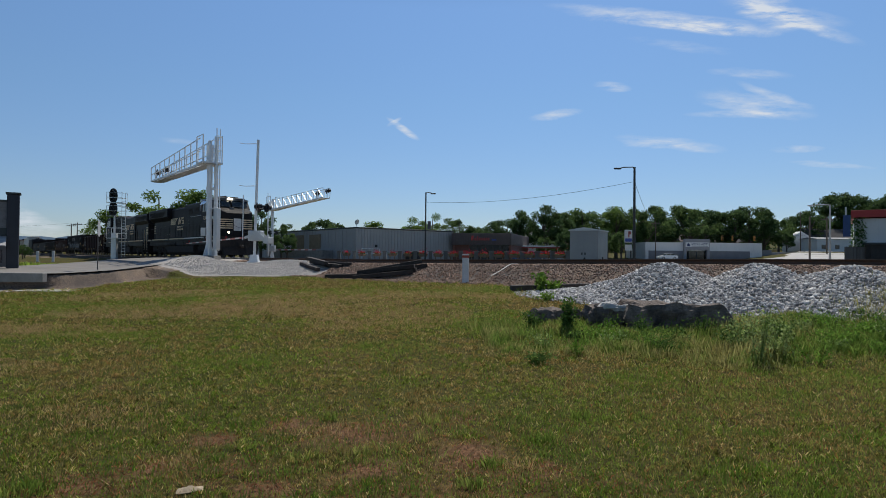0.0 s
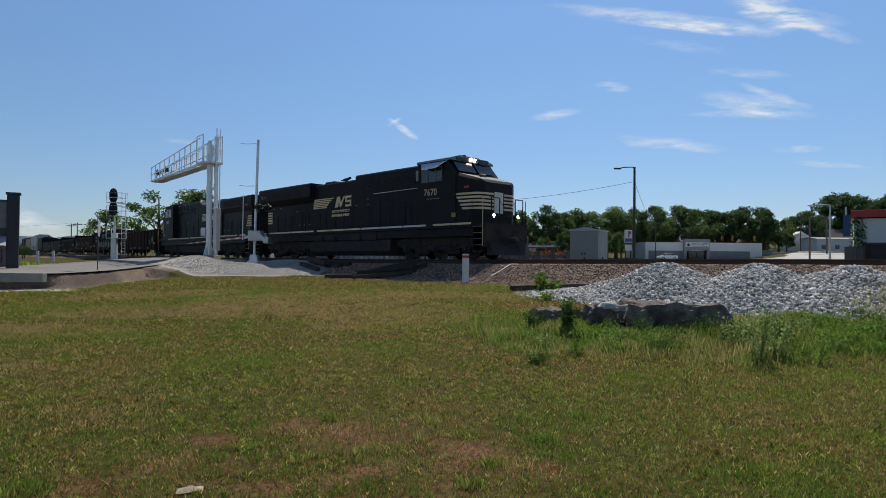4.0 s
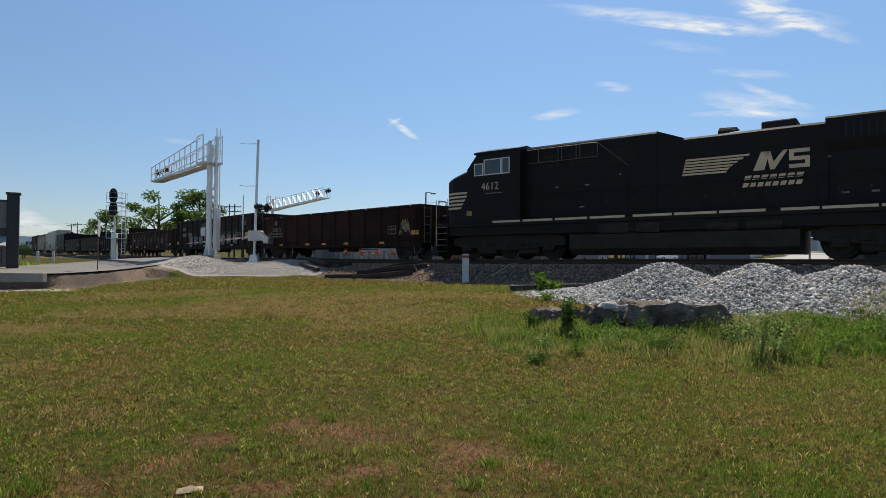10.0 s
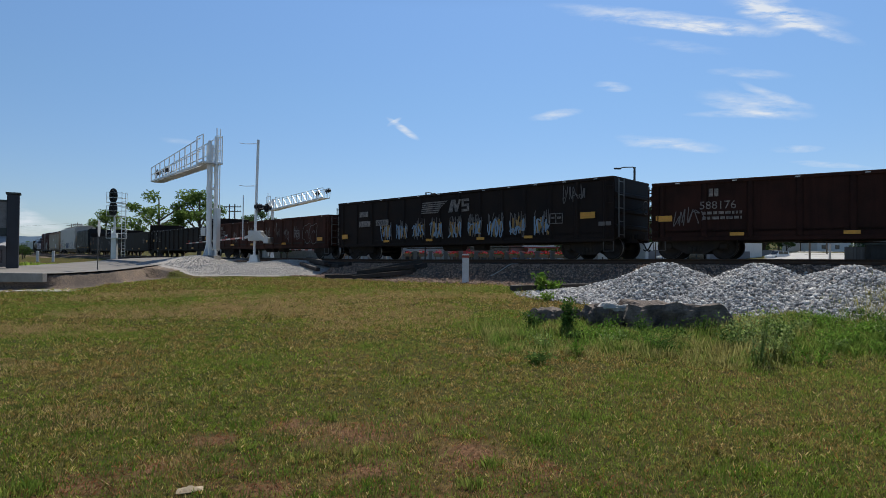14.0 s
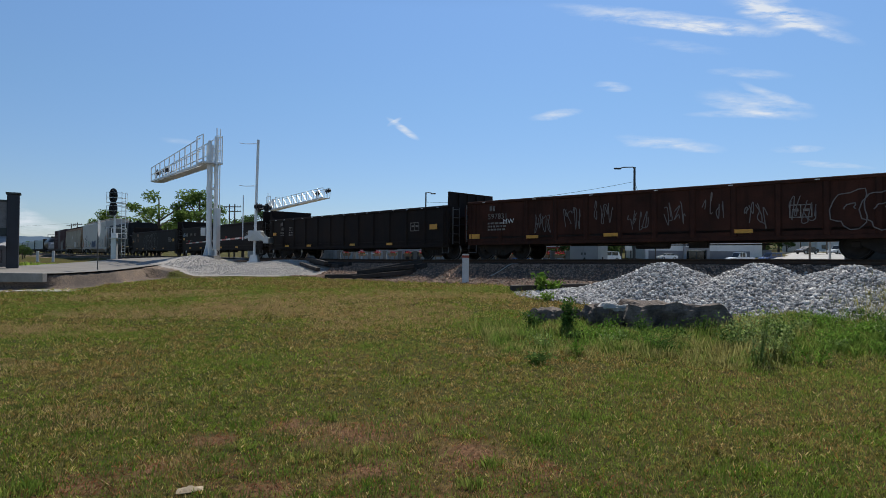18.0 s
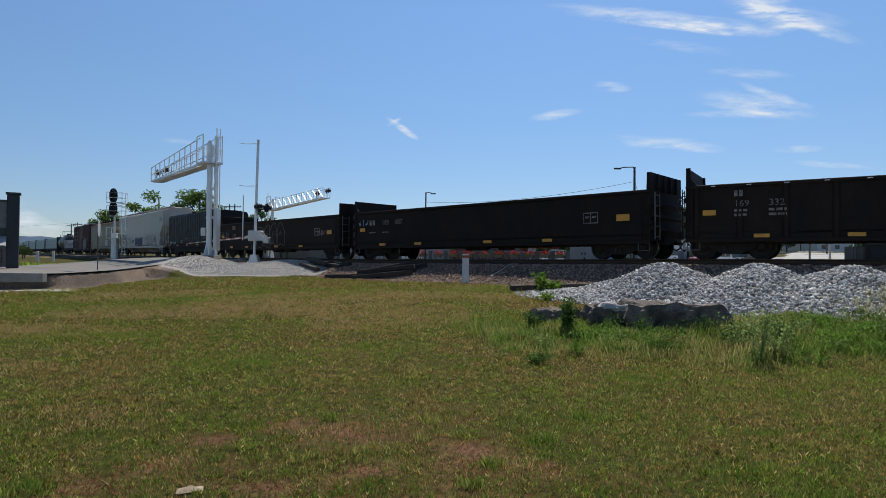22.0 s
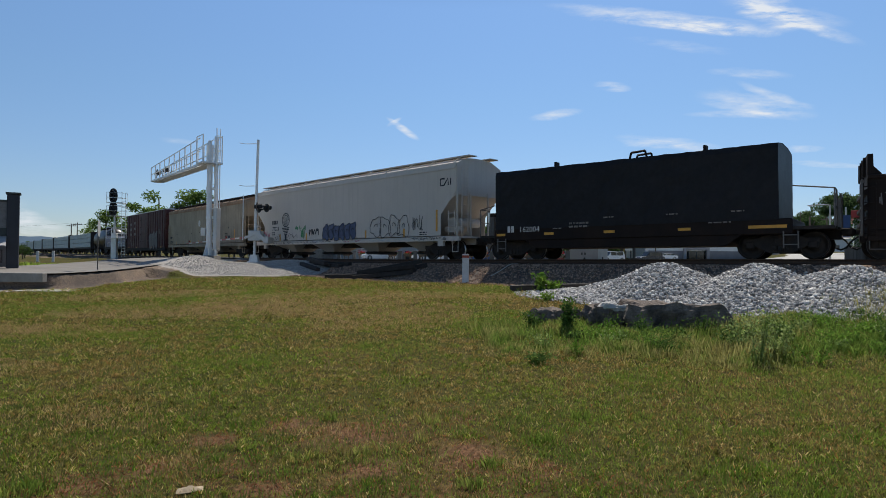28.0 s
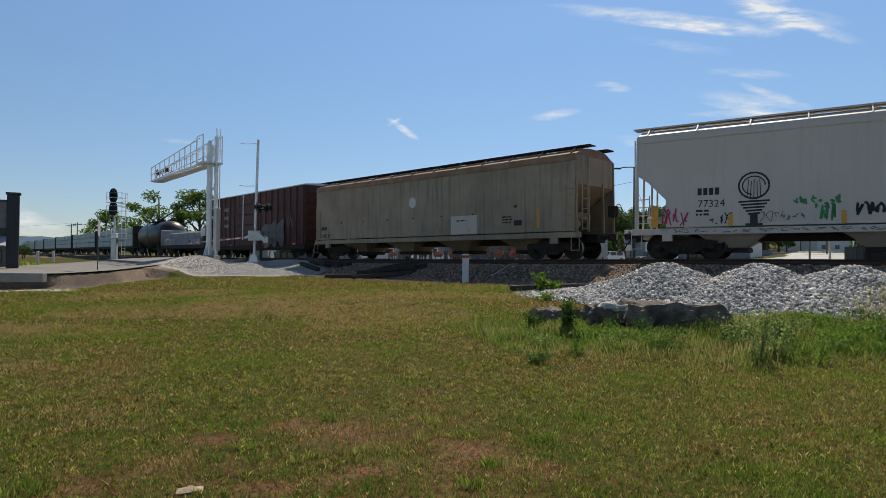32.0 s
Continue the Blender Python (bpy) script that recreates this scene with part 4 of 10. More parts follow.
def rubble(name, x, y, z, lx, ly, lz, seed, label, rz=0.0, paint=None):
    """A broken lump of concrete: a box cut finely and pushed about."""
    bm = bmesh.new()
    box(bm, -lx / 2, lx / 2, -ly / 2, ly / 2, 0, lz)
    bmesh.ops.subdivide_edges(bm, edges=bm.edges[:], cuts=15, use_grid_fill=True)
    off = Vector((seed * 7.1, seed * 3.3, seed))
    for v in bm.verts:
        p = v.co.copy()
        k = noise.noise(p * 1.6 + off) * 0.16 * min(1.0, lx * 0.5) + noise.noise(p * 4.0 + off) * 0.09 + noise.noise(p * 9.0 + off) * 0.045 + noise.noise(p * 19.0 + off) * 0.02
        c = Vector((p.x / lx * 2, p.y / ly * 2, (p.z - lz / 2) / lz * 2))
        if lx < 0.3:
            k *= 0.12
        v.co += c.normalized() * k - Vector((c.x * abs(c.z) * 0.07, c.y * abs(c.z) * 0.05, 0))
    ob = part(name, bm, paint or SLAB)
    ob.matrix_basis = pose(x, y, z, 0, 0, rz)
    return tagged(ob, label, "concrete", "broken concrete")


rubble("concrete_block", 4.12, 10.75, -1.12, 1.75, 0.8, 0.50, 3, "dark weathered block of broken concrete in weeds", -3)
rubble("concrete_block", 3.05, 11.0, -1.12, 0.85, 0.7, 0.43, 5, "broken concrete lump with a pale top", 6)
rubble("concrete_block", 2.2, 11.5, -1.12, 0.9, 0.5, 0.30, 8, "low broken concrete lump under grass", 4)
rubble("rock", -1.60, 3.80, -1.325, 0.16, 0.09, 0.045, 9, "flat tan stone lying in the bare soil", 20, TAN_ROCK)
rubble("concrete_chip", 3.22, 10.85, -0.76, 0.62, 0.4, 0.11, 12, "pale broken concrete chip lying on the dark lump", -8, mat("pale_concrete_chip", (0.55, 0.52, 0.48), 0.9, var=0.3, scale=8, fine=40, bump=0.5))


OLD_TIE = mat("blackened_tie", (0.030, 0.024, 0.020), 0.85, var=0.4, scale=6, fine=50, bump=0.5, obj_var=0.25, second=(0.07, 0.055, 0.045))


def old_tie(x, y, z, rz, ry=0.0, rx=0.0, length=2.6, seed=0):
    bm = bmesh.new()
    box(bm, -length / 2, length / 2, -0.115, 0.115, 0, 0.18, bevel=0.012)
    bmesh.ops.subdivide_edges(bm, edges=[e for e in bm.edges if abs(e.verts[0].co.x - e.verts[1].co.x) > 1], cuts=9)
    for v in bm.verts:
        v.co += Vector((0, noise.noise(v.co * 3 + Vector((seed, 0, 0))) * 0.012, noise.noise(v.co * 2.5 + Vector((0, seed, 0))) * 0.014))
    ob = part("old_tie", bm, OLD_TIE)
    ob.matrix_basis = pose(x, y, z, rx, ry, rz)
    return tagged(ob, "discarded dark creosoted wooden tie lying on ballast", "railway tie", "discarded ties")


def tie_on(x, y, rz, dz=0.0, **k):
    c, s_ = math.cos(radians(rz)), math.sin(radians(rz))
    L = k.get("length", 2.6) / 2
    za, zb = level_at(x - c * L, y - s_ * L), level_at(x + c * L, y + s_ * L)
    old_tie(x, y, max((za + zb) / 2, level_at(x, y)) + dz, rz, -math.degrees(math.atan2(zb - za, 2 * L)), **k)


for k, (x, y, rz, dz) in enumerate(((-7.05, 31.2, -58, 0.0), (-6.55, 31.7, -55, 0.03), (-6.75, 31.6, -57, 0.2), (-6.1, 31.2, -50, 0.0), (-5.7, 31.0, -42, 0.02),
                                    (-3.9, 26.0, -6, 0.0), (-2.6, 25.6, 4, 0.0), (-2.4, 26.2, -14, 0.01), (-2.5, 26.0, -10, 0.2), (-1.95, 26.2, 5, 0.02), (-2.2, 26.5, 1, 0.19))):
    tie_on(x, y, rz, dz, seed=k * 1.7)
tie_on(3.45, 18.7, 12, 0.0, length=2.7, seed=33)
tie_on(3.9, 19.0, 16, 0.0, length=1.3, seed=37)


def marker_post():
    th = thing("marker_post", "white line-side marker post with a red cap", "marker post", pose(0.86, 22.4, level_at(0.86, 22.4) - 0.03))
    bm = bmesh.new()
    box(bm, -0.125, 0.125, -0.06, 0.06, 0, 1.02, bevel=0.015)
    part("post", bm, mat("weathered_white_plastic", (0.66, 0.66, 0.66), 0.5, var=0.2, scale=5, fine=30, bump=0.03, second=(0.42, 0.4, 0.38)), th)
    bm = bmesh.new()
    box(bm, -0.128, 0.128, -0.063, 0.063, 0.98, 1.07)
    part("red_band", bm, mat("red_band", (0.42, 0.07, 0.04), 0.5, bump=0.0), th)
    bm = bmesh.new()
    box(bm, -0.13, 0.13, -0.065, 0.065, 1.07, 1.13, bevel=0.012)
    part("cap", bm, MATS["weathered_white_plastic"], th)


marker_post()


def strap():
    """A pale plastic strap lying across the ballast."""
    bm = bmesh.new()
    pts = []
    for k in range(12):
        t = k / 11
        x, y = 1.85 + 1.45 * t, 22.7 + 2.9 * t - 0.5 * math.sin(t * 3.1)
        pts.append(Vector((x, y, level_at(x, y) + 0.06)))
    for a, b in zip(pts, pts[1:]):
        bar(bm, a, b, 0.05, 0.012)
    tagged(part("strap", bm, mat("pale_strap", (0.55, 0.53, 0.48), 0.6, var=0.1, bump=0.0)), "pale discarded strap trailing over the ballast", "strap")
    bm = bmesh.new()
    for k in range(3):
        x = 3.3 + 0.25 * k
        bar(bm, (x, 18.6, level_at(x, 18.6) + 0.05), (x + 0.6, 18.9, level_at(x + 0.6, 18.9) + 0.05), 0.06, 0.03)
    tagged(part("wood_scrap", bm, mat("pale_lath", (0.42, 0.38, 0.3), 0.8, var=0.2, bump=0.1)), "pale splintered laths beside an old tie", "scrap wood")


strap()


def kerb():
    """The low concrete edge of the road towards the lawn, and the pale walk before it."""
    conc = mat("kerb_concrete", (0.30, 0.28, 0.25), 0.9, var=0.35, scale=2.0, fine=35, bump=0.3, second=(0.17, 0.155, 0.14))
    bm = bmesh.new()
    for k in range(18):
        a, b = -60 + k * 2.5, -60 + (k + 1) * 2.5 - 0.02
        if a > -15.8:
            break
        y = 23.15
        za = float(road_level(a, 23.4))
        box(bm, a, min(b, -15.6), y - 0.12, y + 0.15, za - 0.32, za + 0.03, bevel=0.015)
    tagged(part("kerb", bm, conc), "worn concrete kerb along the road's edge", "kerb", kind="structure")
    bm = bmesh.new()
    for k in range(22):
        a = -60 + k * 2.1
        z = level_at(a + 1, 22.3)
        box(bm, a, a + 2.08, 21.75, 22.9, z - 0.1, z + 0.03, bevel=0.01)
        if a > -16.5:
            break
    tagged(part("pavement", bm, mat("pale_concrete_walk", (0.44, 0.42, 0.38), 0.9, var=0.2, scale=2, fine=40, bump=0.15)), "pale concrete walk between kerb and lawn", "pavement", kind="structure")


kerb()
# ---- the train ----
LOCO_BLACK = mat("loco_black", (0.0155, 0.0145, 0.0165), 0.5, var=0.35, scale=1.3, fine=30, bump=0.02, second=(0.026, 0.020, 0.016), streak=0.2, spec=0.12)
UNDER = mat("underframe_grime", (0.028, 0.024, 0.022), 0.8, var=0.4, scale=3, fine=40, bump=0.3, second=(0.060, 0.046, 0.037), spec=0.25)
CREAM = mat("cream_stripe", (0.74, 0.56, 0.36), 0.6, var=0.2, scale=5, fine=30, bump=0.0, second=(0.48, 0.35, 0.22))
WHITE = mat("white_marking", (0.72, 0.71, 0.68), 0.55, var=0.25, scale=6, fine=40, bump=0.0, second=(0.45, 0.42, 0.38))
WORN_WHITE = mat("worn_white_marking", (0.34, 0.29, 0.25), 0.7, var=0.5, scale=9, fine=40, bump=0.0, second=(0.10, 0.09, 0.085), patch=0.45)
YELLOW = mat("yellow_reflector", (0.75, 0.36, 0.04), 0.5, var=0.25, scale=7, bump=0.0, second=(0.45, 0.22, 0.05))
GRAB = mat("grab_iron_steel", (0.16, 0.15, 0.14), 0.55, 0.4, var=0.2, bump=0.0)
WHEEL = mat("wheel_steel", (0.055, 0.045, 0.038), 0.65, 0.6, var=0.3, scale=5, bump=0.1)
TREAD = mat("wheel_tread", (0.42, 0.40, 0.38), 0.3, 1.0, var=0.15, bump=0.0)
GLASS = glass("cab_glass")
LAMP_ON = glow("headlight_lit", (1.0, 0.86, 0.62), 9.0)
BLACK_GON = mat("black_gondola_paint", (0.019, 0.0140, 0.0128), 0.65, var=0.4, scale=1.1, fine=26, bump=0.08, second=(0.034, 0.022, 0.016), streak=0.3, spec=0.12)
BROWN_GON = mat("oxide_brown_paint", (0.075, 0.028, 0.018), 0.7, var=0.45, scale=0.9, fine=26, bump=0.08, second=(0.030, 0.016, 0.012), streak=0.4, spec=0.12)
DARK_BROWN = mat("dark_brown_paint", (0.046, 0.018, 0.013), 0.75, var=0.45, scale=0.8, fine=26, bump=0.08, second=(0.018, 0.011, 0.009), streak=0.4, spec=0.12)
HOPPER_GREY = mat("light_grey_hopper_paint", (0.60, 0.54, 0.475), 0.55, var=0.12, scale=0.6, fine=22, bump=0.02, second=(0.46, 0.41, 0.35), streak=0.12)
HOPPER_TAN = mat("weathered_tan_hopper_paint", (0.41, 0.325, 0.225), 0.65, var=0.4, scale=0.45, fine=18, bump=0.03, second=(0.23, 0.18, 0.13), streak=0.5)
RUST = mat("rusty_roof", (0.28, 0.14, 0.07), 0.8, var=0.4, scale=1.5, bump=0.1, second=(0.40, 0.30, 0.2))
MAROON = mat("maroon_boxcar_paint", (0.085, 0.022, 0.020), 0.6, var=0.35, scale=1.0, fine=24, bump=0.05, second=(0.045, 0.018, 0.016), streak=0.35)
SILVER = mat("galvanised_roof", (0.5, 0.5, 0.5), 0.4, 0.7, var=0.2, bump=0.03)
INK = mat("black_spray_paint", (0.02, 0.022, 0.03), 0.6, var=0.2, bump=0.0)
BLUE_INK = mat("blue_spray_paint", (0.085, 0.11, 0.20), 0.6, var=0.4, bump=0.0)
PINK_INK = mat("pink_spray_paint", (0.48, 0.05, 0.13), 0.6, var=0.2, bump=0.0)
GREEN_INK = mat("green_spray_paint", (0.07, 0.32, 0.12), 0.6, var=0.2, bump=0.0)
SILVER_INK = mat("silver_spray_paint", (0.165, 0.145, 0.13), 0.6, var=0.4, scale=8, bump=0.0, second=(0.12, 0.11, 0.11))
TARP = mat("black_coil_cover", (0.018, 0.018, 0.020), 0.5, var=0.4, scale=0.9, fine=7, bump=0.35, second=(0.026, 0.026, 0.028), spec=0.12)
WRAP = mat("pale_lumber_wrap", (0.46, 0.52, 0.50), 0.6, var=0.25, scale=1.2, fine=14, bump=0.1, second=(0.32, 0.37, 0.37))
PALE_STEEL = mat("faded_grey_steel", (0.30, 0.29, 0.31), 0.6, var=0.3, scale=1.2, bump=0.05, second=(0.17, 0.16, 0.17))
SPRING = mat("spring_steel", (0.05, 0.045, 0.04), 0.6, 0.4, var=0.2, bump=0.0)
WHEELS = []  # wheelset, x, radius


def wheelset_mesh(r):
    prof = [(0.62, 0.075), (0.66, 0.15), (0.685, r * 0.45), (0.70, r * 0.82), (0.66, r * 0.86), (0.655, r + 0.028), (0.685, r + 0.028), (0.70, r), (0.79, r - 0.004), (0.80, r * 0.86), (0.75, r * 0.83), (0.735, r * 0.45), (0.80, 0.16), (0.80, 0.09)]
    seg = 22
    v, f = [], []
    for side in (-1, 1):
        b = len(v)
        for y, q in prof:
            for i in range(seg):
                a = 2 * math.pi * i / seg
                v.append((q * math.cos(a), side * y, q * math.sin(a)))
        for j in range(len(prof) - 1):
            for i in range(seg):
                k = (i + 1) % seg
                f.append((b + j * seg + i, b + j * seg + k, b + (j + 1) * seg + k, b + (j + 1) * seg + i))
    b = len(v)
    for y in (-0.98, 0.98):
        for i in range(seg):
            a = 2 * math.pi * i / seg
            v.append((0.08 * math.cos(a), y, 0.08 * math.sin(a)))
    for i in range(seg):
        f.append((b + i, b + (i + 1) % seg, b + seg + (i + 1) % seg, b + seg + i))
    for side in (-1, 1):
        for i in range(5):
            pass
    me = np_mesh("wheelset", v, f, WHEEL)
    me.materials.append(TREAD)
    per = (len(prof) - 1) * seg
    for k, pl in enumerate(me.polygons):
        if k < 2 * per and (k % per) // seg in (7,):
            pl.material_index = 1
    return me


WS_SMALL, WS_LOCO = wheelset_mesh(0.44), wheelset_mesh(0.51)


def add_wheelset(parent, x, r, small=True):
    w = part("wheelset", WS_SMALL if small else WS_LOCO, None, parent, at=pose(x, 0, r))
    WHEELS.append((w, x, r))
    return w


def bogie_meshes():
    """Side frame, bolster and springs of a freight truck, wheelbase 1.78 m."""
    bm = bmesh.new()
    for y in (-0.98, 0.98):
        top = [(-1.08, 0.50), (-1.08, 0.64), (-0.72, 0.66), (-0.40, 0.78), (0.40, 0.78), (0.72, 0.66), (1.08, 0.64), (1.08, 0.50), (0.78, 0.44), (0.42, 0.24), (0.3, 0.18), (-0.3, 0.18), (-0.42, 0.24), (-0.78, 0.44)]
        prism(bm, top, y - 0.07, y + 0.07, "y")
        for x in (-0.89, 0.89):
            box(bm, x - 0.13, x + 0.13, y - 0.11, y + 0.11, 0.34, 0.56, 0.03)
    frame_me = mesh_of(bm, "side_frame", UNDER)
    bm = bmesh.new()
    box(bm, -0.2, 0.2, -1.06, 1.06, 0.42, 0.68, 0.03)
    tube(bm, (0, 0, 0.66), (0, 0, 0.82), 0.2, 12)
    bolster = mesh_of(bm, "bolster", UNDER)
    bm = bmesh.new()
    for y in (-1.0, 1.0):
        for x in (-0.16, 0, 0.16):
            for k in range(5):
                tube(bm, (x, y * 1.06, 0.235 + k * 0.04), (x, y * 1.06, 0.258 + k * 0.04), 0.062, 8)
    return frame_me, bolster, mesh_of(bm, "spring", SPRING)


BOGIE = bogie_meshes()


def bogie(parent, x):
    fr = part("truck", BOGIE[0], None, parent, "cast steel freight truck, dark with grime", at=pose(x, 0, 0))
    part("bolster", BOGIE[1], None, fr)
    part("spring", BOGIE[2], None, fr)
    for dx in (-0.89, 0.89):
        add_wheelset(fr, dx, 0.44)
    return fr


def coupler_mesh():
    bm = bmesh.new()
    box(bm, -0.75, 0.0, -0.09, 0.09, 0.78, 0.94, 0.02)
    box(bm, -0.05, 0.20, -0.17, 0.13, 0.74, 0.98, 0.04)
    box(bm, 0.12, 0.30, -0.16, -0.03, 0.74, 0.98, 0.04)
    box(bm, -0.55, -0.35, -0.3, 0.3, 0.66, 1.02, 0.03)
    return mesh_of(bm, "coupler", UNDER)


COUPLER = coupler_mesh()


def hose_mesh():
    bm = bmesh.new()
    pts = [Vector((-0.1, 0.35, 0.72)), Vector((0.08, 0.33, 0.55)), Vector((0.2, 0.25, 0.36)), Vector((0.34, 0.12, 0.30)), Vector((0.44, 0.0, 0.34))]
    for a, b in zip(pts, pts[1:]):
        tube(bm, a, b, 0.028, 6)
    return mesh_of(bm, "air_hose", UNDER, True)


HOSE = hose_mesh()


def ends(parent, half):
    for sgn in (1, -1):
        m = pose(sgn * half, 0, 0, 0, 0, 0 if sgn > 0 else 180)
        part("coupler", COUPLER, None, parent, at=m)
        part("air_hose", HOSE, None, parent, at=m)


def ladder(parent, x0, x1, y, z0, z1, n, name="ladder", material=None, r=0.016):
    bm = bmesh.new()
    for k in range(n):
        z = z0 + (z1 - z0) * k / max(1, n - 1)
        bar(bm, (x0, y, z), (x1, y, z), r * 2)
    for x in (x0, x1):
        bar(bm, (x, y, z0 - 0.12), (x, y, z1 + 0.12), r * 2.2)
    return part(name, bm, material or GRAB, parent)


def ladder_x(parent, x, y0, y1, z0, z1, n, material=None):
    bm = bmesh.new()
    for k in range(n):
        z = z0 + (z1 - z0) * k / max(1, n - 1)
        bar(bm, (x, y0, z), (x, y1, z), 0.032)
    for y in (y0, y1):
        bar(bm, (x, y, z0 - 0.1), (x, y, z1 + 0.1), 0.035)
    return part("end_ladder", bm, material or GRAB, parent)


def plate(parent, x0, x1, z0, z1, y, material, name="reflector", label=""):
    bm = bmesh.new()
    box(bm, x0, x1, y - 0.006, y + 0.004, z0, z1)
    return part(name, bm, material, parent, label)


def ribbon(bm, pts, w, y):
    """A painted stroke through points (x, z) on a side."""
    pts = [Vector(p) for p in pts]
    prev = None
    for i, p in enumerate(pts):
        d = (pts[min(i + 1, len(pts) - 1)] - pts[max(i - 1, 0)])
        d = d.normalized() if d.length else Vector((1, 0))
        n = Vector((-d.y, d.x)) * w / 2
        a, b = bm.verts.new((p.x + n.x, y, p.y + n.y)), bm.verts.new((p.x - n.x, y, p.y - n.y))
        if prev:
            bm.faces.new((prev[0], a, b, prev[1]))
        prev = (a, b)


def scrawl(parent, x0, z0, w, h, n, material, seed, y=-1.565, line=0.028, label="", round_=0.5):
    """Sprayed letters that cannot be read: looping strokes in a row."""
    rnd = random.Random(seed)
    for k in range(n):
        bm = bmesh.new()
        cx, cz = x0 + w * (k + 0.5) / n, z0 + h / 2
        hw, hh = w / n * 0.55, h / 2
        yk = y - 0.0015 * (k % 3)
        knots = [Vector((cx + rnd.uniform(-hw, hw), cz + rnd.uniform(-hh, hh))) for _ in range(rnd.randint(4, 6))]
        pts = []
        for i in range(len(knots) - 1):
            p0, p1, p2, p3 = knots[max(i - 1, 0)], knots[i], knots[i + 1], knots[min(i + 2, len(knots) - 1)]
            for s in range(6):
                t = s / 6
                smooth_ = 0.5 * ((2 * p1) + (p2 - p0) * t + (2 * p0 - 5 * p1 + 4 * p2 - p3) * t * t + (3 * p1 - p0 - 3 * p2 + p3) * t ** 3)
                pts.append(p1.lerp(p2, t).lerp(smooth_, round_ * 2 if round_ < 0.5 else 1))
        pts.append(knots[-1])
        ribbon(bm, pts, line, yk)
        part("graffiti_letter", bm, material, parent, label)


def blob_letters(parent, x0, z0, w, h, n, fill, edge, seed, y=-1.565, label="", line=0.035):
    """Bubble-shaped sprayed letters: filled rounds with an outline."""
    rnd = random.Random(seed)
    for k in range(n):
        bf, be = bmesh.new(), bmesh.new()
        cx, cz = x0 + w * (k + 0.5) / n, z0 + h / 2 + rnd.uniform(-0.06, 0.06) * h
        hw, hh = w / n * 0.58, h / 2
        ring = []
        ph = rnd.uniform(0, 6)
        for i in range(20):
            a = 2 * math.pi * i / 20
            q = 1 + 0.16 * math.sin(3 * a + ph) + 0.1 * math.sin(5 * a + ph * 2)
            ring.append((cx + hw * q * math.copysign(abs(math.cos(a)) ** 0.7, math.cos(a)), cz + hh * q * math.copysign(abs(math.sin(a)) ** 0.7, math.sin(a))))
        if fill:
            bf.faces.new([bf.verts.new((px, y - 0.001 * k, pz)) for px, pz in ring])
        ribbon(be, ring + ring[:1], line, y - 0.016 - 0.001 * k)
        inner = [(cx + (px - cx) * 0.3 + rnd.uniform(-0.03, 0.03), cz + (pz - cz) * 0.3) for px, pz in ring[:11]]
        ribbon(be, inner, line, y - 0.016 - 0.001 * k)
        if fill:
            part("graffiti_letter", bf, fill, parent)
        else:
            bf.free()
        part("graffiti_outline", be, edge, parent, label)


def tiny_print(parent, x, z, w, h, rows, material, y=-1.565, seed=1):
    """Small stencilling too fine to read: short bars in rows."""
    rnd = random.Random(seed)
    bm = bmesh.new()
    for r in range(rows):
        zz = z - r * h / max(1, rows)
        cx = x
        while cx < x + w:
            l = rnd.uniform(0.06, 0.22)
            box(bm, cx, min(cx + l, x + w), y - 0.003, y + 0.002, zz, zz + h / rows * 0.55)
            cx += l + 0.045
    return part("stencilling", bm, material, parent)


def herald(parent, x0, x1, z0, z1, material, y, sgn=1):
    """The railway's mark as plain shapes: level bars that lean, then slanted blocks."""
    w, h = x1 - x0, z1 - z0
    lean = 0.10 * w
    bm = bmesh.new()
    n = 6
    for k in range(n):
        za, zb = z0 + h * k / n + 0.018, z0 + h * (k + 1) / n - 0.018
        xa, xb = x0 + lean * 0.35 * (za - z0) / h, x0 + w * (0.36 + 0.22 * ((za - z0) / h) ** 1.5)
        prism(bm, [(xa, za), (xb, za), (xb + 0.05, zb), (xa + 0.03, zb)], y - 0.006, y + 0.004, "y")
    part("marking_bar", bm, material, parent)
    bm = bmesh.new()
    for a, b, cut in ((0.57, 0.66, 0.2), (0.66, 0.83, 0.0), (0.83, 0.98, 0.0)):
        xa, xb = x0 + w * a, x0 + w * b - 0.03
        if cut:
            prism(bm, [(xa, z0), (xb, z0), (xb + lean * 0.4, z1), (xa + lean * 0.6, z1)], y - 0.006, y + 0.004, "y")
        elif a < 0.8:
            prism(bm, [(xa + 0.02, z1), (xa + 0.14, z0), (xa + 0.26, z0), (xb, z1), (xb - 0.13, z1), (xa + 0.24, z0 + 0.25), (xa + 0.15, z1)], y - 0.006, y + 0.004, "y")
        else:
            t = h / 5
            for k in range(0, 5, 2):
                box(bm, xa, xb, y - 0.006, y + 0.004, z0 + t * k, z0 + t * (k + 1))
            box(bm, xa, xa + 0.13, y - 0.006, y + 0.004, z0 + 3 * t, z0 + 4 * t)
            box(bm, xb - 0.13, xb, y - 0.006, y + 0.004, z0 + t, z0 + 2 * t)
    part("marking_block", bm, material, parent)


def name_bars(parent, x0, x1, z, h, material, y, n, gap=0.06):
    """A line of lettering of the owner's name, as plain slanted bars."""
    bm = bmesh.new()
    w = (x1 - x0) / n
    for k in range(n):
        a, b = x0 + k * w, x0 + (k + 1) * w - gap
        prism(bm, [(a, z), (b, z), (b + 0.05, z + h), (a + 0.05, z + h)], y - 0.006, y + 0.004, "y")
    part("name_bar", bm, material, parent)


# ---------- locomotives ----------


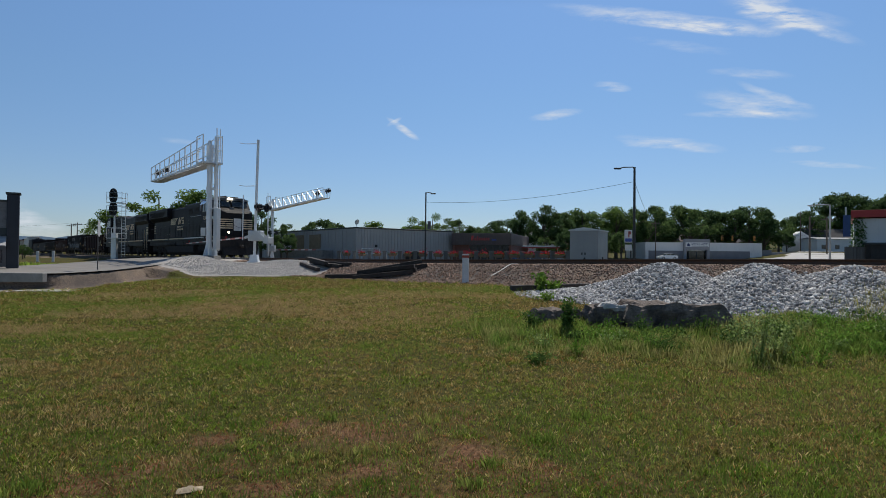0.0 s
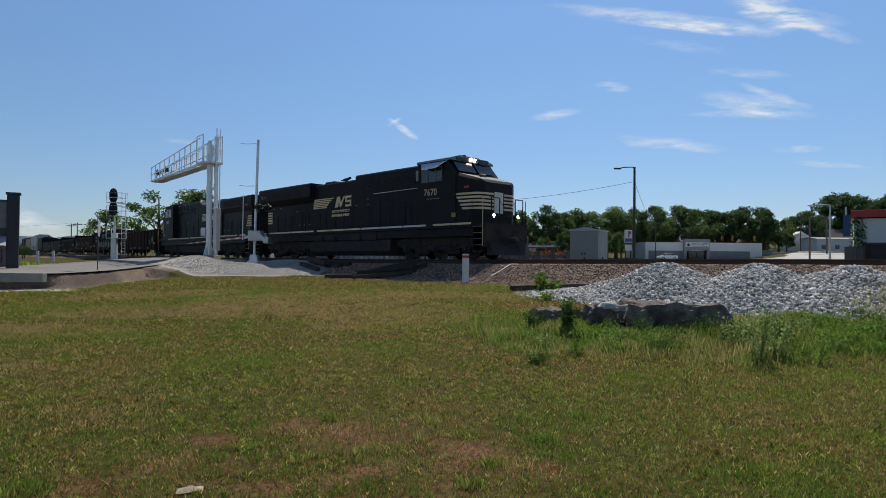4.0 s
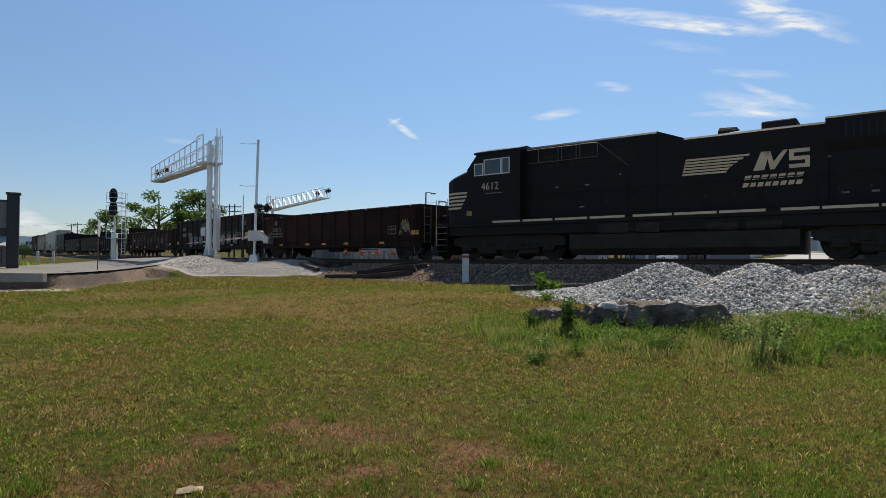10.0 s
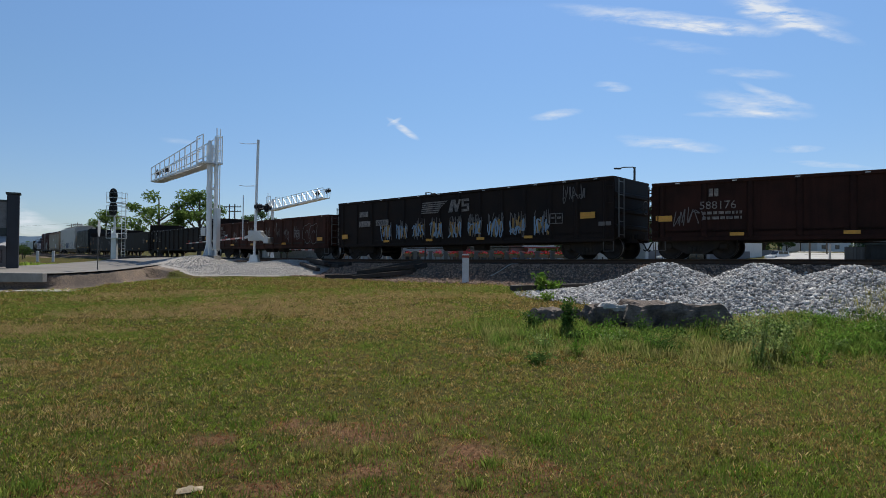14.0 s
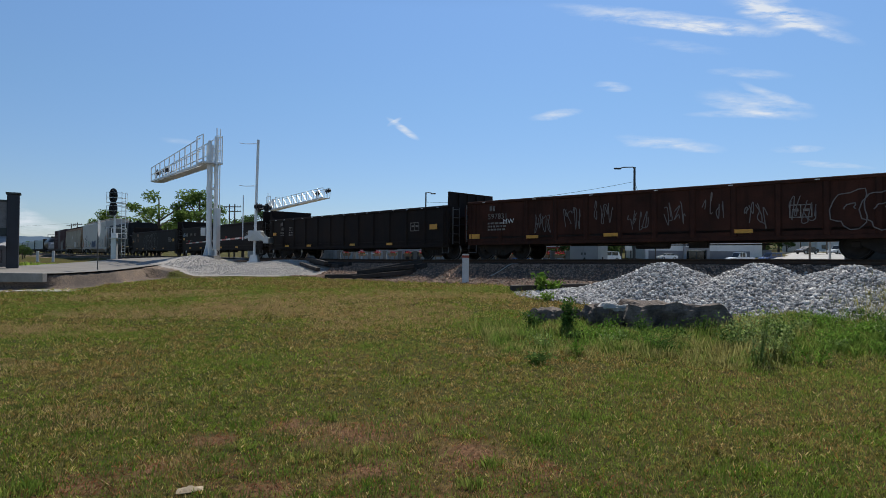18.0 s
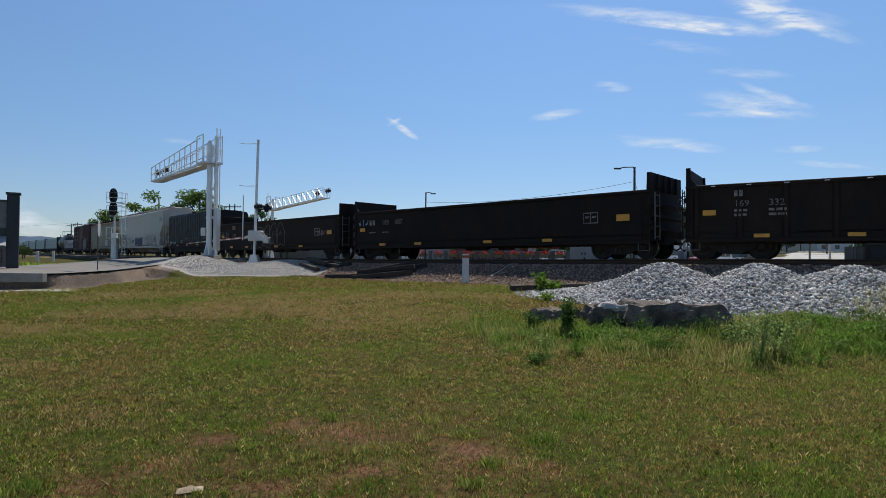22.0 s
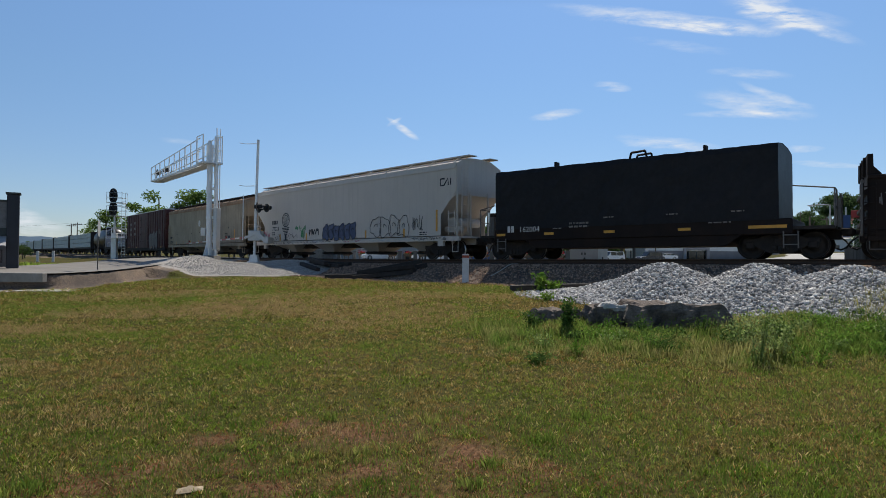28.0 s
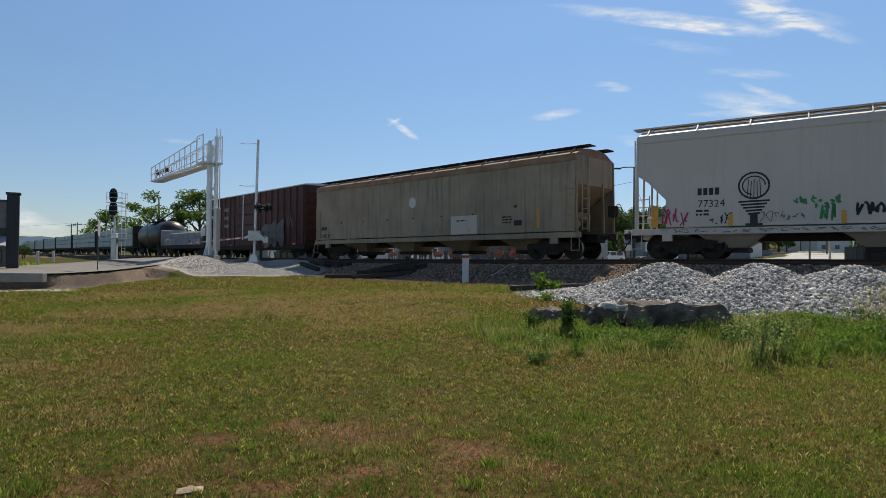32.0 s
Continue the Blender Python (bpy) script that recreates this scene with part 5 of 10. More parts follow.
def stairs(parent, x0, x1, f, side):
    """Steps at a locomotive's corner, with side plates."""
    y0, y1 = (side * 1.5, side * 1.05)
    lo, hi = min(x0, x1), max(x0, x1)
    th = bmesh.new()
    ya, yb = min(y0, y1), max(y0, y1)
    for x in (lo, hi - 0.03):
        box(th, x, x + 0.03, ya, yb, 0.32, 1.62)
    box(th, lo, hi, -side * 0.03 + y1 - 0.015, -side * 0.03 + y1 + 0.015, 0.34, 1.55)
    st = part("step_well", th, LOCO_BLACK, parent)
    for k in range(5):
        bm = bmesh.new()
        box(bm, lo + 0.03, hi - 0.03, ya, yb, 0.36 + k * 0.27, 0.385 + k * 0.27)
        part("tread", bm, UNDER, st)
        bm = bmesh.new()
        e = side * 1.5
        box(bm, lo + 0.03, hi - 0.03, e - 0.01, e + 0.01, 0.362 + k * 0.27, 0.386 + k * 0.27)
        part("tread_edge", bm, WORN_WHITE, st)
    return st


def railing(parent, x, side, z0, z1, material):
    bm = bmesh.new()
    tube(bm, (x, side * 1.5, z0), (x, side * 1.5, z1), 0.015, 6)
    return part("stanchion", bm, material, parent)


def loco_truck(parent, xc):
    bm = bmesh.new()
    for y in (-1.05, 1.05):
        prof = [(-2.75, 0.62), (-2.75, 0.92), (-2.1, 1.04), (2.1, 1.04), (2.75, 0.92), (2.75, 0.62), (2.3, 0.55), (1.6, 0.52), (1.1, 0.42), (-1.1, 0.42), (-1.6, 0.52), (-2.3, 0.55)]
        prism(bm, prof, y - 0.09, y + 0.09, "y")
        for x in (-2.03, 0, 2.03):
            box(bm, x - 0.24, x + 0.24, y - 0.14, y + 0.14, 0.36, 0.72, 0.04)
            tube(bm, (x, y * 1.13, 0.5), (x, y * 1.19, 0.5), 0.13, 10)
        for x in (-1.05, 1.05):
            tube(bm, (x, y * 1.08, 0.48), (x, y * 1.08, 0.92), 0.11, 8)
            box(bm, x - 0.32, x + 0.32, y - 0.05, y + 0.16, 0.72, 0.80)
            tube(bm, (x - 0.5, y * 1.12, 0.62), (x + 0.5, y * 1.12, 0.66), 0.05, 6)
    box(bm, -2.6, 2.6, -0.58, 0.58, 0.45, 1.04)
    for x in (-1.55, 0.48, 1.2):
        box(bm, x - 0.45, x + 0.45, -0.56, 0.56, 0.16, 0.8, 0.05)
    for y in (-0.98, 0.98):
        for x in (-1.02, 1.02):
            box(bm, x - 0.5, x + 0.5, y - 0.06, y + 0.06, 0.24, 0.6, 0.04)
    tr = part("truck", bm, UNDER, parent, "six-wheel locomotive truck caked in dark grime", at=pose(xc, 0, 0))
    for dx in (-2.03, 0, 2.03):
        add_wheelset(tr, dx, 0.51, False)
    return tr


def locomotive(number, f, label, first):
    """A six-axle diesel locomotive; f is 1 if its cab leads, -1 if it trails."""
    loco = thing("diesel_locomotive", label, "locomotive", group="locomotives of the train")
    X = (lambda x: x) if f > 0 else (lambda x: -1.04 * x)

    def bx(bm, a, b, *r, **k):
        return box(bm, min(X(a), X(b)), max(X(a), X(b)), *r, **k)

    def pr(bm, prof, y0, y1):
        return prism(bm, [(X(x), z) for x, z in prof], y0, y1, "y")

    bm = bmesh.new()
    bx(bm, -10.5, 10.1, -1.5, 1.5, 1.42, 1.62, bevel=0.02)
    bx(bm, -9.6, 9.4, -1.42, 1.42, 1.05, 1.42)
    part("frame", bm, LOCO_BLACK, loco)
    bm = bmesh.new()
    bx(bm, -9.5, 9.3, -0.95, 0.95, 0.98, 1.06)
    part("belly_plate", bm, UNDER, loco)
    # walkway edge markings, each a short plate
    strips = [(-9.9 + 1.41 * k, -9.9 + 1.41 * k + (1.34 if k % 4 else 1.0), CREAM) for k in range(8)]
    strips += [(1.42, 3.05, WHITE), (3.1, 4.75, WHITE), (4.8, 6.45, WHITE), (6.95, 8.1, CREAM), (8.15, 9.36, CREAM)] if first else [(1.6 + 1.41 * k, 2.9 + 1.41 * k, CREAM) for k in range(4)]
    for a, b, paint in strips:
        plate(loco, *sorted((X(a), X(b))), 1.56, 1.65, -1.502, paint, "reflective_strip")
    # long hood
    top = 4.62 if first else 4.70
    low = 4.42 if first else 4.34
    bm = bmesh.new()
    sec = lambda z, w=0.95: [(-w, 1.6), (-w, z - 0.08), (-w + 0.08, z), (w - 0.08, z), (w, z - 0.08), (w, 1.6)]
    a0 = 0.26 if first else 0.6
    wing = -3.95 if first else -4.4
    prism(bm, sec(top, 1.06), *sorted((X(a0), X(5.9))))
    prism(bm, sec(low, 0.98 if first else 1.05), *sorted((X(wing - 0.05), X(a0 - (0.0 if first else 0.9)))))
    if not first:
        pr(bm, [(a0, 1.7), (a0, top), (a0 - 0.9, low), (a0 - 0.9, 1.7)], -1.05, 1.05)
    part("hood", bm, LOCO_BLACK, loco)
    bm = bmesh.new()
    w = 1.13 if not first else 1.36
    z1 = 4.54 if first else 4.47
    body, lip = -9.7, -10.25 if first else -9.95
    prism(bm, [(-0.95, 1.6), (-0.95, 3.38), (0.95, 3.38), (0.95, 1.6)], *sorted((X(body), X(wing))))
    prism(bm, [(-0.95, 3.37), (-w, 3.72), (-w, z1 - 0.07), (-w + 0.07, z1), (w - 0.07, z1), (w, z1 - 0.07), (w, 3.72), (0.95, 3.37)], *sorted((X(lip), X(wing))))
    part("radiator_section", bm, LOCO_BLACK, loco, "overhanging radiator wings at the rear of the hood" if first else "")
    bm = bmesh.new()
    for k in range(27):
        a = -9.75 + k * 0.185
        bx(bm, a, a + 0.05, -w - 0.012, -w + 0.01, 3.80, 4.26)
    part("radiator_grille", bm, UNDER, loco)
    # doors, vents and a grille along the hood
    for k, (a, b) in enumerate(((-9.3, -8.4), (-8.3, -7.4), (-7.3, -6.4), (-6.3, -5.4), (-5.3, -4.6), (-3.5, -2.7), (-2.6, -1.8), (-1.7, -0.9), (0.6, 1.5), (1.6, 2.5), (2.6, 3.5), (3.6, 4.5))):
        ys = -0.955 if a < wing else (-0.985 if first else -1.055) if a < 0.3 else -1.065
        bm = bmesh.new()
        bx(bm, a, b, ys - 0.012, ys + 0.01, 1.75, 2.85 if a < 0 else 3.15)
        d = part("hood_door", bm, LOCO_BLACK, loco)
        bm = bmesh.new()
        bx(bm, b - 0.14, b - 0.06, ys - 0.03, ys - 0.01, 2.2, 2.28)
        part("latch", bm, UNDER, d)
    for a, b, za, zb in ((4.35, 5.2, 3.75, 4.3), (1.3, 2.3, 3.7, 4.25), (2.9, 3.9, 3.7, 4.25)):
        bm = bmesh.new()
        for k in range(8):
            z = za + (zb - za) * k / 8
            bx(bm, a, b, -1.085, -1.055, z, z + 0.035)
        part("louvre", bm, UNDER, loco)
    # fans, exhaust and horn
    for a, r, h in ((-2.2, 0.5, 0.06), (-7.2, 0.62, 0.05), (-8.7, 0.62, 0.05)):
        bm = bmesh.new()
        z = low if a > wing else z1
        tube(bm, (X(a), 0, z - 0.02), (X(a), 0, z + h), r, 16)
        part("fan", bm, UNDER, loco)
    bm = bmesh.new()
    bx(bm, -3.6, -2.6, -0.5, 0.5, low - 0.02, low + (0.2 if first else 0.34), bevel=0.04)
    part("exhaust", bm, UNDER, loco)
    bm = bmesh.new()
    tube(bm, (X(-1.6), -0.4, low), (X(-1.6), -0.4, low + 0.22), 0.03, 6)
    for k, dz in enumerate((0.16, 0.22, 0.28)):
        tube(bm, (X(-1.95 + 0.05 * k), -0.48 + 0.1 * k, low + dz), (X(-1.3), -0.48 + 0.1 * k, low + dz), 0.03, 8, 0.075)
    part("horn", bm, UNDER, loco)
    # cab and nose
    bm = bmesh.new()
    c0 = 5.84
    cab = [(c0, 1.62), (c0, 4.56), (7.9, 4.56), (8.4, 3.95), (8.4, 1.62)]
    pr(bm, cab, -1.5, 1.5)
    part("cab", bm, LOCO_BLACK, loco, "wide black crew cab with cream numerals")
    bm = bmesh.new()
    prism(bm, [(-1.52, 4.57), (-1.50, 4.66), (-1.0, 4.80), (1.0, 4.80), (1.50, 4.66), (1.52, 4.57)], *sorted((X(c0 - 0.03), X(8.05))))
    # the leading cab's grey roof has sunlight on the top put into its colour
    roof_mat = mat("sunlit_cab_roof", (0.22, 0.22, 0.23), 0.3, var=0.2, bump=0.02) if first else LOCO_BLACK
    part("cab_roof", bm, roof_mat, loco)
    bm = bmesh.new()
    bx(bm, 7.0, 7.9, -0.7, 0.7, 4.79, 4.88, bevel=0.02)
    for a in (7.05, 7.35, 7.7):
        bx(bm, a, a + 0.12, -0.35, -0.2, 4.87, 4.94)
    bx(bm, 6.5, 6.95, -0.55, -0.1, 4.79, 4.90, bevel=0.02)
    part("roof_unit", bm, UNDER, loco, "air-conditioner and aerials on the cab roof")
    nb = bmesh.new()
    ring = []
    for x, hw, zt in ((8.40, 1.46, 3.95), (9.2, 1.38, 3.72), (9.55, 1.24, 3.60), (9.68, 0.95, 3.46)):
        ring.append([nb.verts.new((X(x), sy * hw, z)) for sy, z in ((-1, 1.62), (-1, zt - 0.12), (-0.9, zt), (0.9, zt), (1, zt - 0.12), (1, 1.62))])
    for p, q in zip(ring, ring[1:]):
        for k in range(5):
            nb.faces.new((p[k], p[k + 1], q[k + 1], q[k]))
    nb.faces.new(ring[0][::-1])
    nb.faces.new(ring[-1])
    bmesh.ops.recalc_face_normals(nb, faces=nb.faces)
    part("nose", nb, LOCO_BLACK, loco)
    # windows
    wins = ((6.16, 7.07), (7.17, 7.5)) if first else ((6.35, 6.64), (6.75, 7.5), (7.63, 7.98))
    for a, b in wins:
        bm = bmesh.new()
        z0, zt = 3.68, 4.27 if b < 7.6 else 4.12
        for p, q, r, s in ((a - 0.05, b + 0.05, z0 - 0.05, z0), (a - 0.05, b + 0.05, zt, zt + 0.05), (a - 0.05, a, z0, zt), (b, b + 0.05, z0, zt)):
            bx(bm, p, q, -1.52, -1.49, r, s)
        wf = part("window_frame", bm, GRAB if first else WHITE, loco)
        bm = bmesh.new()
        bx(bm, a, b, -1.512, -1.495, z0, zt)
        part("pane", bm, GLASS, wf)
        if b - a > 0.7:
            bm = bmesh.new()
            bx(bm, (a + b) / 2 - 0.03, (a + b) / 2 + 0.03, -1.525, -1.5, z0, zt)
            part("mullion", bm, GRAB, wf)
    if first:
        bm = bmesh.new()
        v = [bm.verts.new(p) for p in ((X(6.1), -1.5, 4.55), (X(7.85), -1.5, 4.55), (X(7.45), -1.84, 4.22), (X(6.5), -1.84, 4.20), (X(6.1), -1.5, 4.53), (X(7.85), -1.5, 4.53), (X(7.45), -1.84, 4.20), (X(6.5), -1.84, 4.18))]
        for q in ((0, 1, 2, 3), (4, 7, 6, 5), (0, 4, 5, 1), (1, 5, 6, 2), (2, 6, 7, 3), (3, 7, 4, 0)):
            bm.faces.new([v[i] for i in q])
        part("sun_visor", bm, mat("bright_visor", (0.6, 0.6, 0.6), 0.25, 0.8, var=0.1, bump=0.0), loco, "bright metal sun visor over the cab window")
        bm = bmesh.new()
        bx(bm, 5.84, 5.98, -1.6, -1.45, 3.75, 4.25)
        part("mirror", bm, PALE_STEEL, loco)
    # windscreen, headlights, number boards
    for y0, y1 in ((-1.3, -0.08), (0.08, 1.3)):
        bm = bmesh.new()
        pr(bm, [(8.02, 4.52), (8.40, 4.03), (8.42, 4.04), (8.04, 4.53)], y0, y1)
        part("windscreen", bm, GLASS, loco)
    for y in (-0.12, 0.12):
        bm = bmesh.new()
        tube(bm, (X(7.98), y, 4.70), (X(8.12), y, 4.70), 0.085, 10)
        part("headlight", bm, LAMP_ON if first else GLASS, loco, "lit twin headlight above the windscreen" if first else "")
    for y0, y1 in ((-1.1, -0.35), (0.35, 1.1)):
        bm = bmesh.new()
        bx(bm, 8.0, 8.09, y0, y1, 4.60, 4.78, bevel=0.01)
        part("number_board", bm, mat("number_board", (0.05, 0.05, 0.05), 0.4, bump=0.0), loco)
    for y in (-0.85, 0.85):
        bm = bmesh.new()
        tube(bm, (X(9.9), y, 1.95), (X(10.12), y, 1.95), 0.11, 10)
        part("lamp_housing", bm, LOCO_BLACK, loco)
        bm = bmesh.new()
        tube(bm, (X(10.12), y, 1.95), (X(10.13), y, 1.95), 0.085, 10)
        part("ditch_light", bm, LAMP_ON if first else GLASS, loco)
    # nose details: handrails, hatch, stripes
    for k in range(5):
        za = 2.24 + k * 0.165
        start = 8.79 - k * 0.105
        for sy in (-1, 1):
            bm = bmesh.new()
            prev = None
            for x in (start, 9.2, 9.55, 9.69):
                hw = float(np.interp(x, (8.40, 9.2, 9.55, 9.69), (1.46, 1.38, 1.24, 0.95))) + 0.012
                pair = (bm.verts.new((X(x), sy * hw, za)), bm.verts.new((X(x - 0.06 if x == start else x), sy * hw, za + 0.095)))
                if prev:
                    bm.faces.new((prev[0], pair[0], pair[1], prev[1]))
                prev = pair
            bm.faces.new((prev[0], bm.verts.new((X(9.69), sy * 0.35, za)), bm.verts.new((X(9.69), sy * 0.35, za + 0.095)), prev[1]))
            part("nose_stripe", bm, CREAM, loco)
    bm = bmesh.new()
    bx(bm, 9.684, 9.695, -0.3, 0.3, 2.1, 3.05)
    part("nose_panel", bm, WHITE, loco)
    for z in (2.0, 2.4, 2.8):
        for y in (-0.55, 0.55):
            bm = bmesh.new()
            tube(bm, (X(9.68), y - 0.12, z), (X(9.80), y - 0.12, z), 0.012, 5)
            tube(bm, (X(9.80), y - 0.13, z), (X(9.80), y + 0.13, z), 0.012, 5)
            tube(bm, (X(9.68), y + 0.12, z), (X(9.80), y + 0.12, z), 0.012, 5)
            part("grab_iron", bm, GRAB, loco)
    bm = bmesh.new()
    bx(bm, 8.7, 8.95, -0.3, 0.0, 3.75, 3.95, bevel=0.03)
    part("nose_bell", bm, GRAB, loco)
    plate(loco, *sorted((X(8.15), X(8.42))), 1.92, 2.12, -1.503, mat("brass_plate", (0.35, 0.24, 0.07), 0.5, 0.3, bump=0.0), "builder_plate")
    if first:
        plate(loco, *sorted((X(8.72), X(9.15))), 3.2, 3.29, -1.41, mat("red_plate", (0.45, 0.05, 0.03), 0.5, bump=0.0), "warning_plate")
    # pilot, plough, couplers
    bm = bmesh.new()
    bx(bm, 10.0, 10.18, -1.45, 1.45, 0.55, 1.62)
    part("pilot", bm, UNDER, loco)
    bm = bmesh.new()
    pr(bm, [(10.1, 0.2), (10.1, 0.8), (10.25, 0.8), (10.55, 0.2)], -1.3, 1.3)
    part("plough", bm, UNDER, loco)
    bm = bmesh.new()
    bx(bm, -10.58, -10.42, -1.45, 1.45, 0.35, 1.62)
    part("pilot", bm, UNDER, loco)
    # jumper cables slung from both ends
    for e, sg in ((10.2, 1), (-10.58, -1)):
        for y, drop in ((-0.75, 0.5), (-0.5, 0.62), (0.45, 0.55), (0.7, 0.45)):
            bm = bmesh.new()
            pts = [(X(e + sg * 0.52 * k / 6), y * (1 - 0.05 * k), 1.32 - drop * math.sin(math.pi * 0.55 * k / 6)) for k in range(7)]
            for p, q in zip(pts, pts[1:]):
                tube(bm, p, q, 0.026, 5)
            part("jumper_cable", bm, UNDER, loco)
    ends(loco, 10.5)
    for side in (-1, 1):
        for a, b in ((9.45, 10.02), (-9.82, -10.48)):
            stairs(loco, X(a), X(b), f, side)
        for x in (10.05, 9.42, -10.47, -9.85):
            railing(loco, X(x), side, 0.6, 2.72, CREAM if side < 0 and abs(x) > 9.9 else LOCO_BLACK)
        bm = bmesh.new()
        xs = [-9.0, -7.4, -5.8, -4.2, -2.6, -1.0, 0.6, 2.2, 3.8, 5.4]
        for x in xs:
            tube(bm, (X(x), side * 1.47, 1.62), (X(x), side * 1.47, 2.65), 0.017, 5)
        tube(bm, (X(xs[0]), side * 1.47, 2.65), (X(xs[-1]), side * 1.47, 2.65), 0.017, 6)
        part("handrail", bm, LOCO_BLACK, loco)
    if first:
        bm = bmesh.new()
        tube(bm, (X(1.94), -1.1, 3.47), (X(5.77), -1.1, 3.50), 0.02, 6)
        part("bright_rail", bm, WHITE, loco)
    else:
        bm = bmesh.new()
        for z in (4.0, 4.55):
            tube(bm, (X(2.75), -1.12, z), (X(5.7), -1.12, z), 0.016, 5)
        for x in (2.75, 3.45, 3.6, 4.2, 4.35, 5.2):
            tube(bm, (X(x), -1.12, 4.0), (X(x), -1.12, 4.55), 0.016, 5)
        tube(bm, (X(2.75), -1.12, 4.55), (X(1.6), -1.12, 3.55), 0.016, 5)
        part("bright_rail", bm, GRAB, loco)
    # end railings and chains
    for e in (10.2, -10.6):
        bm = bmesh.new()
        for y in (-1.1, -0.55, 0.55, 1.1):
            tube(bm, (X(e), y, 1.55), (X(e), y, 2.72), 0.024, 6)
        for y0, y1 in ((-1.1, -0.55), (0.55, 1.1)):
            tube(bm, (X(e), y0, 2.72), (X(e), y1, 2.72), 0.024, 6)
        pts = [(X(e), -0.55 + k * 0.183, 2.6 - 0.28 * (1 - ((k - 3) / 3) ** 2)) for k in range(7)]
        for p, q in zip(pts, pts[1:]):
            tube(bm, p, q, 0.012, 4)
        part("end_railing", bm, LOCO_BLACK, loco)
    # tank and running gear
    bm = bmesh.new()
    prism(bm, [(-1.42, 0.95), (-1.42, 0.42), (-1.15, 0.18), (1.15, 0.18), (1.42, 0.42), (1.42, 0.95), (1.2, 1.08), (-1.2, 1.08)], *sorted((X(-3.75), X(3.75))))
    part("fuel_tank", bm, UNDER, loco, "grimy fuel tank slung under the frame")
    for a in (-3.3, -2.1):
        bm = bmesh.new()
        tube(bm, (X(a), -1.36, 1.15), (X(a + 1.0), -1.36, 1.15), 0.16, 10)
        part("air_reservoir", bm, UNDER, loco)
    for a, b in ((0.4, 1.2), (1.5, 2.6)):
        bm = bmesh.new()
        bx(bm, a, b, -1.45, -1.2, 1.0, 1.35)
        part("equipment_box", bm, UNDER, loco)
    for xc in (6.7, -6.7):
        loco_truck(loco, X(xc))
    # markings on the camera's side
    if first:
        m0, m1 = sorted((X(-4.06), X(-0.07)))
    else:
        m0, m1 = sorted((X(-0.25), X(-4.1)))
    hy = -1.02 if first else -1.085
    herald(loco, m0, m1, 2.95, 3.56, CREAM, hy)
    name_bars(loco, m0 + 2.0, m0 + 3.75, 2.66, 0.14, CREAM, hy, 7)
    name_bars(loco, m0 + 1.95, m0 + 3.72, 2.42, 0.14, CREAM, hy, 8)
    nx = X(6.31) if f > 0 else X(7.69)
    lettering(number, 0.46, nx, -1.506, 3.0, CREAM, loco, "road_number", wide=0.98)
    tiny_print(loco, nx + 0.2, 2.82, 0.9, 0.08, 1, WORN_WHITE, -1.503, 5)
    if not first:
        lettering(number, 0.30, X(-9.05) - 0.15, -1.15, 3.72, WORN_WHITE, loco, "road_number")
        for k in range(5):
            za = 2.28 + k * 0.165
            plate(loco, *sorted((X(-8.8 - 0.06 * k), X(-9.68))), za, za + 0.095, -0.962, CREAM, "hood_stripe")
    else:
        for k in range(5):
            za = 2.28 + k * 0.165
            plate(loco, *sorted((X(-9.1), X(-9.68))), za, za + 0.095, -0.962, CREAM, "hood_stripe")
        lettering(number, 0.30, X(-9.9), -1.38, 3.9, WORN_WHITE, loco, "road_number")
    rnd = random.Random(int(number))
    for k in range(14):
        a, z = rnd.uniform(-9, 4.5), rnd.choice((3.55, 3.2, 2.05, 2.9))
        y = -0.962 if a < wing else -0.985 if a < 0.2 else -1.066
        plate(loco, *sorted((X(a), X(a + rnd.uniform(0.08, 0.2)))), z, z + 0.06, y - 0.02, WORN_WHITE, "small_notice")
    return loco


# ---------- gondolas ----------


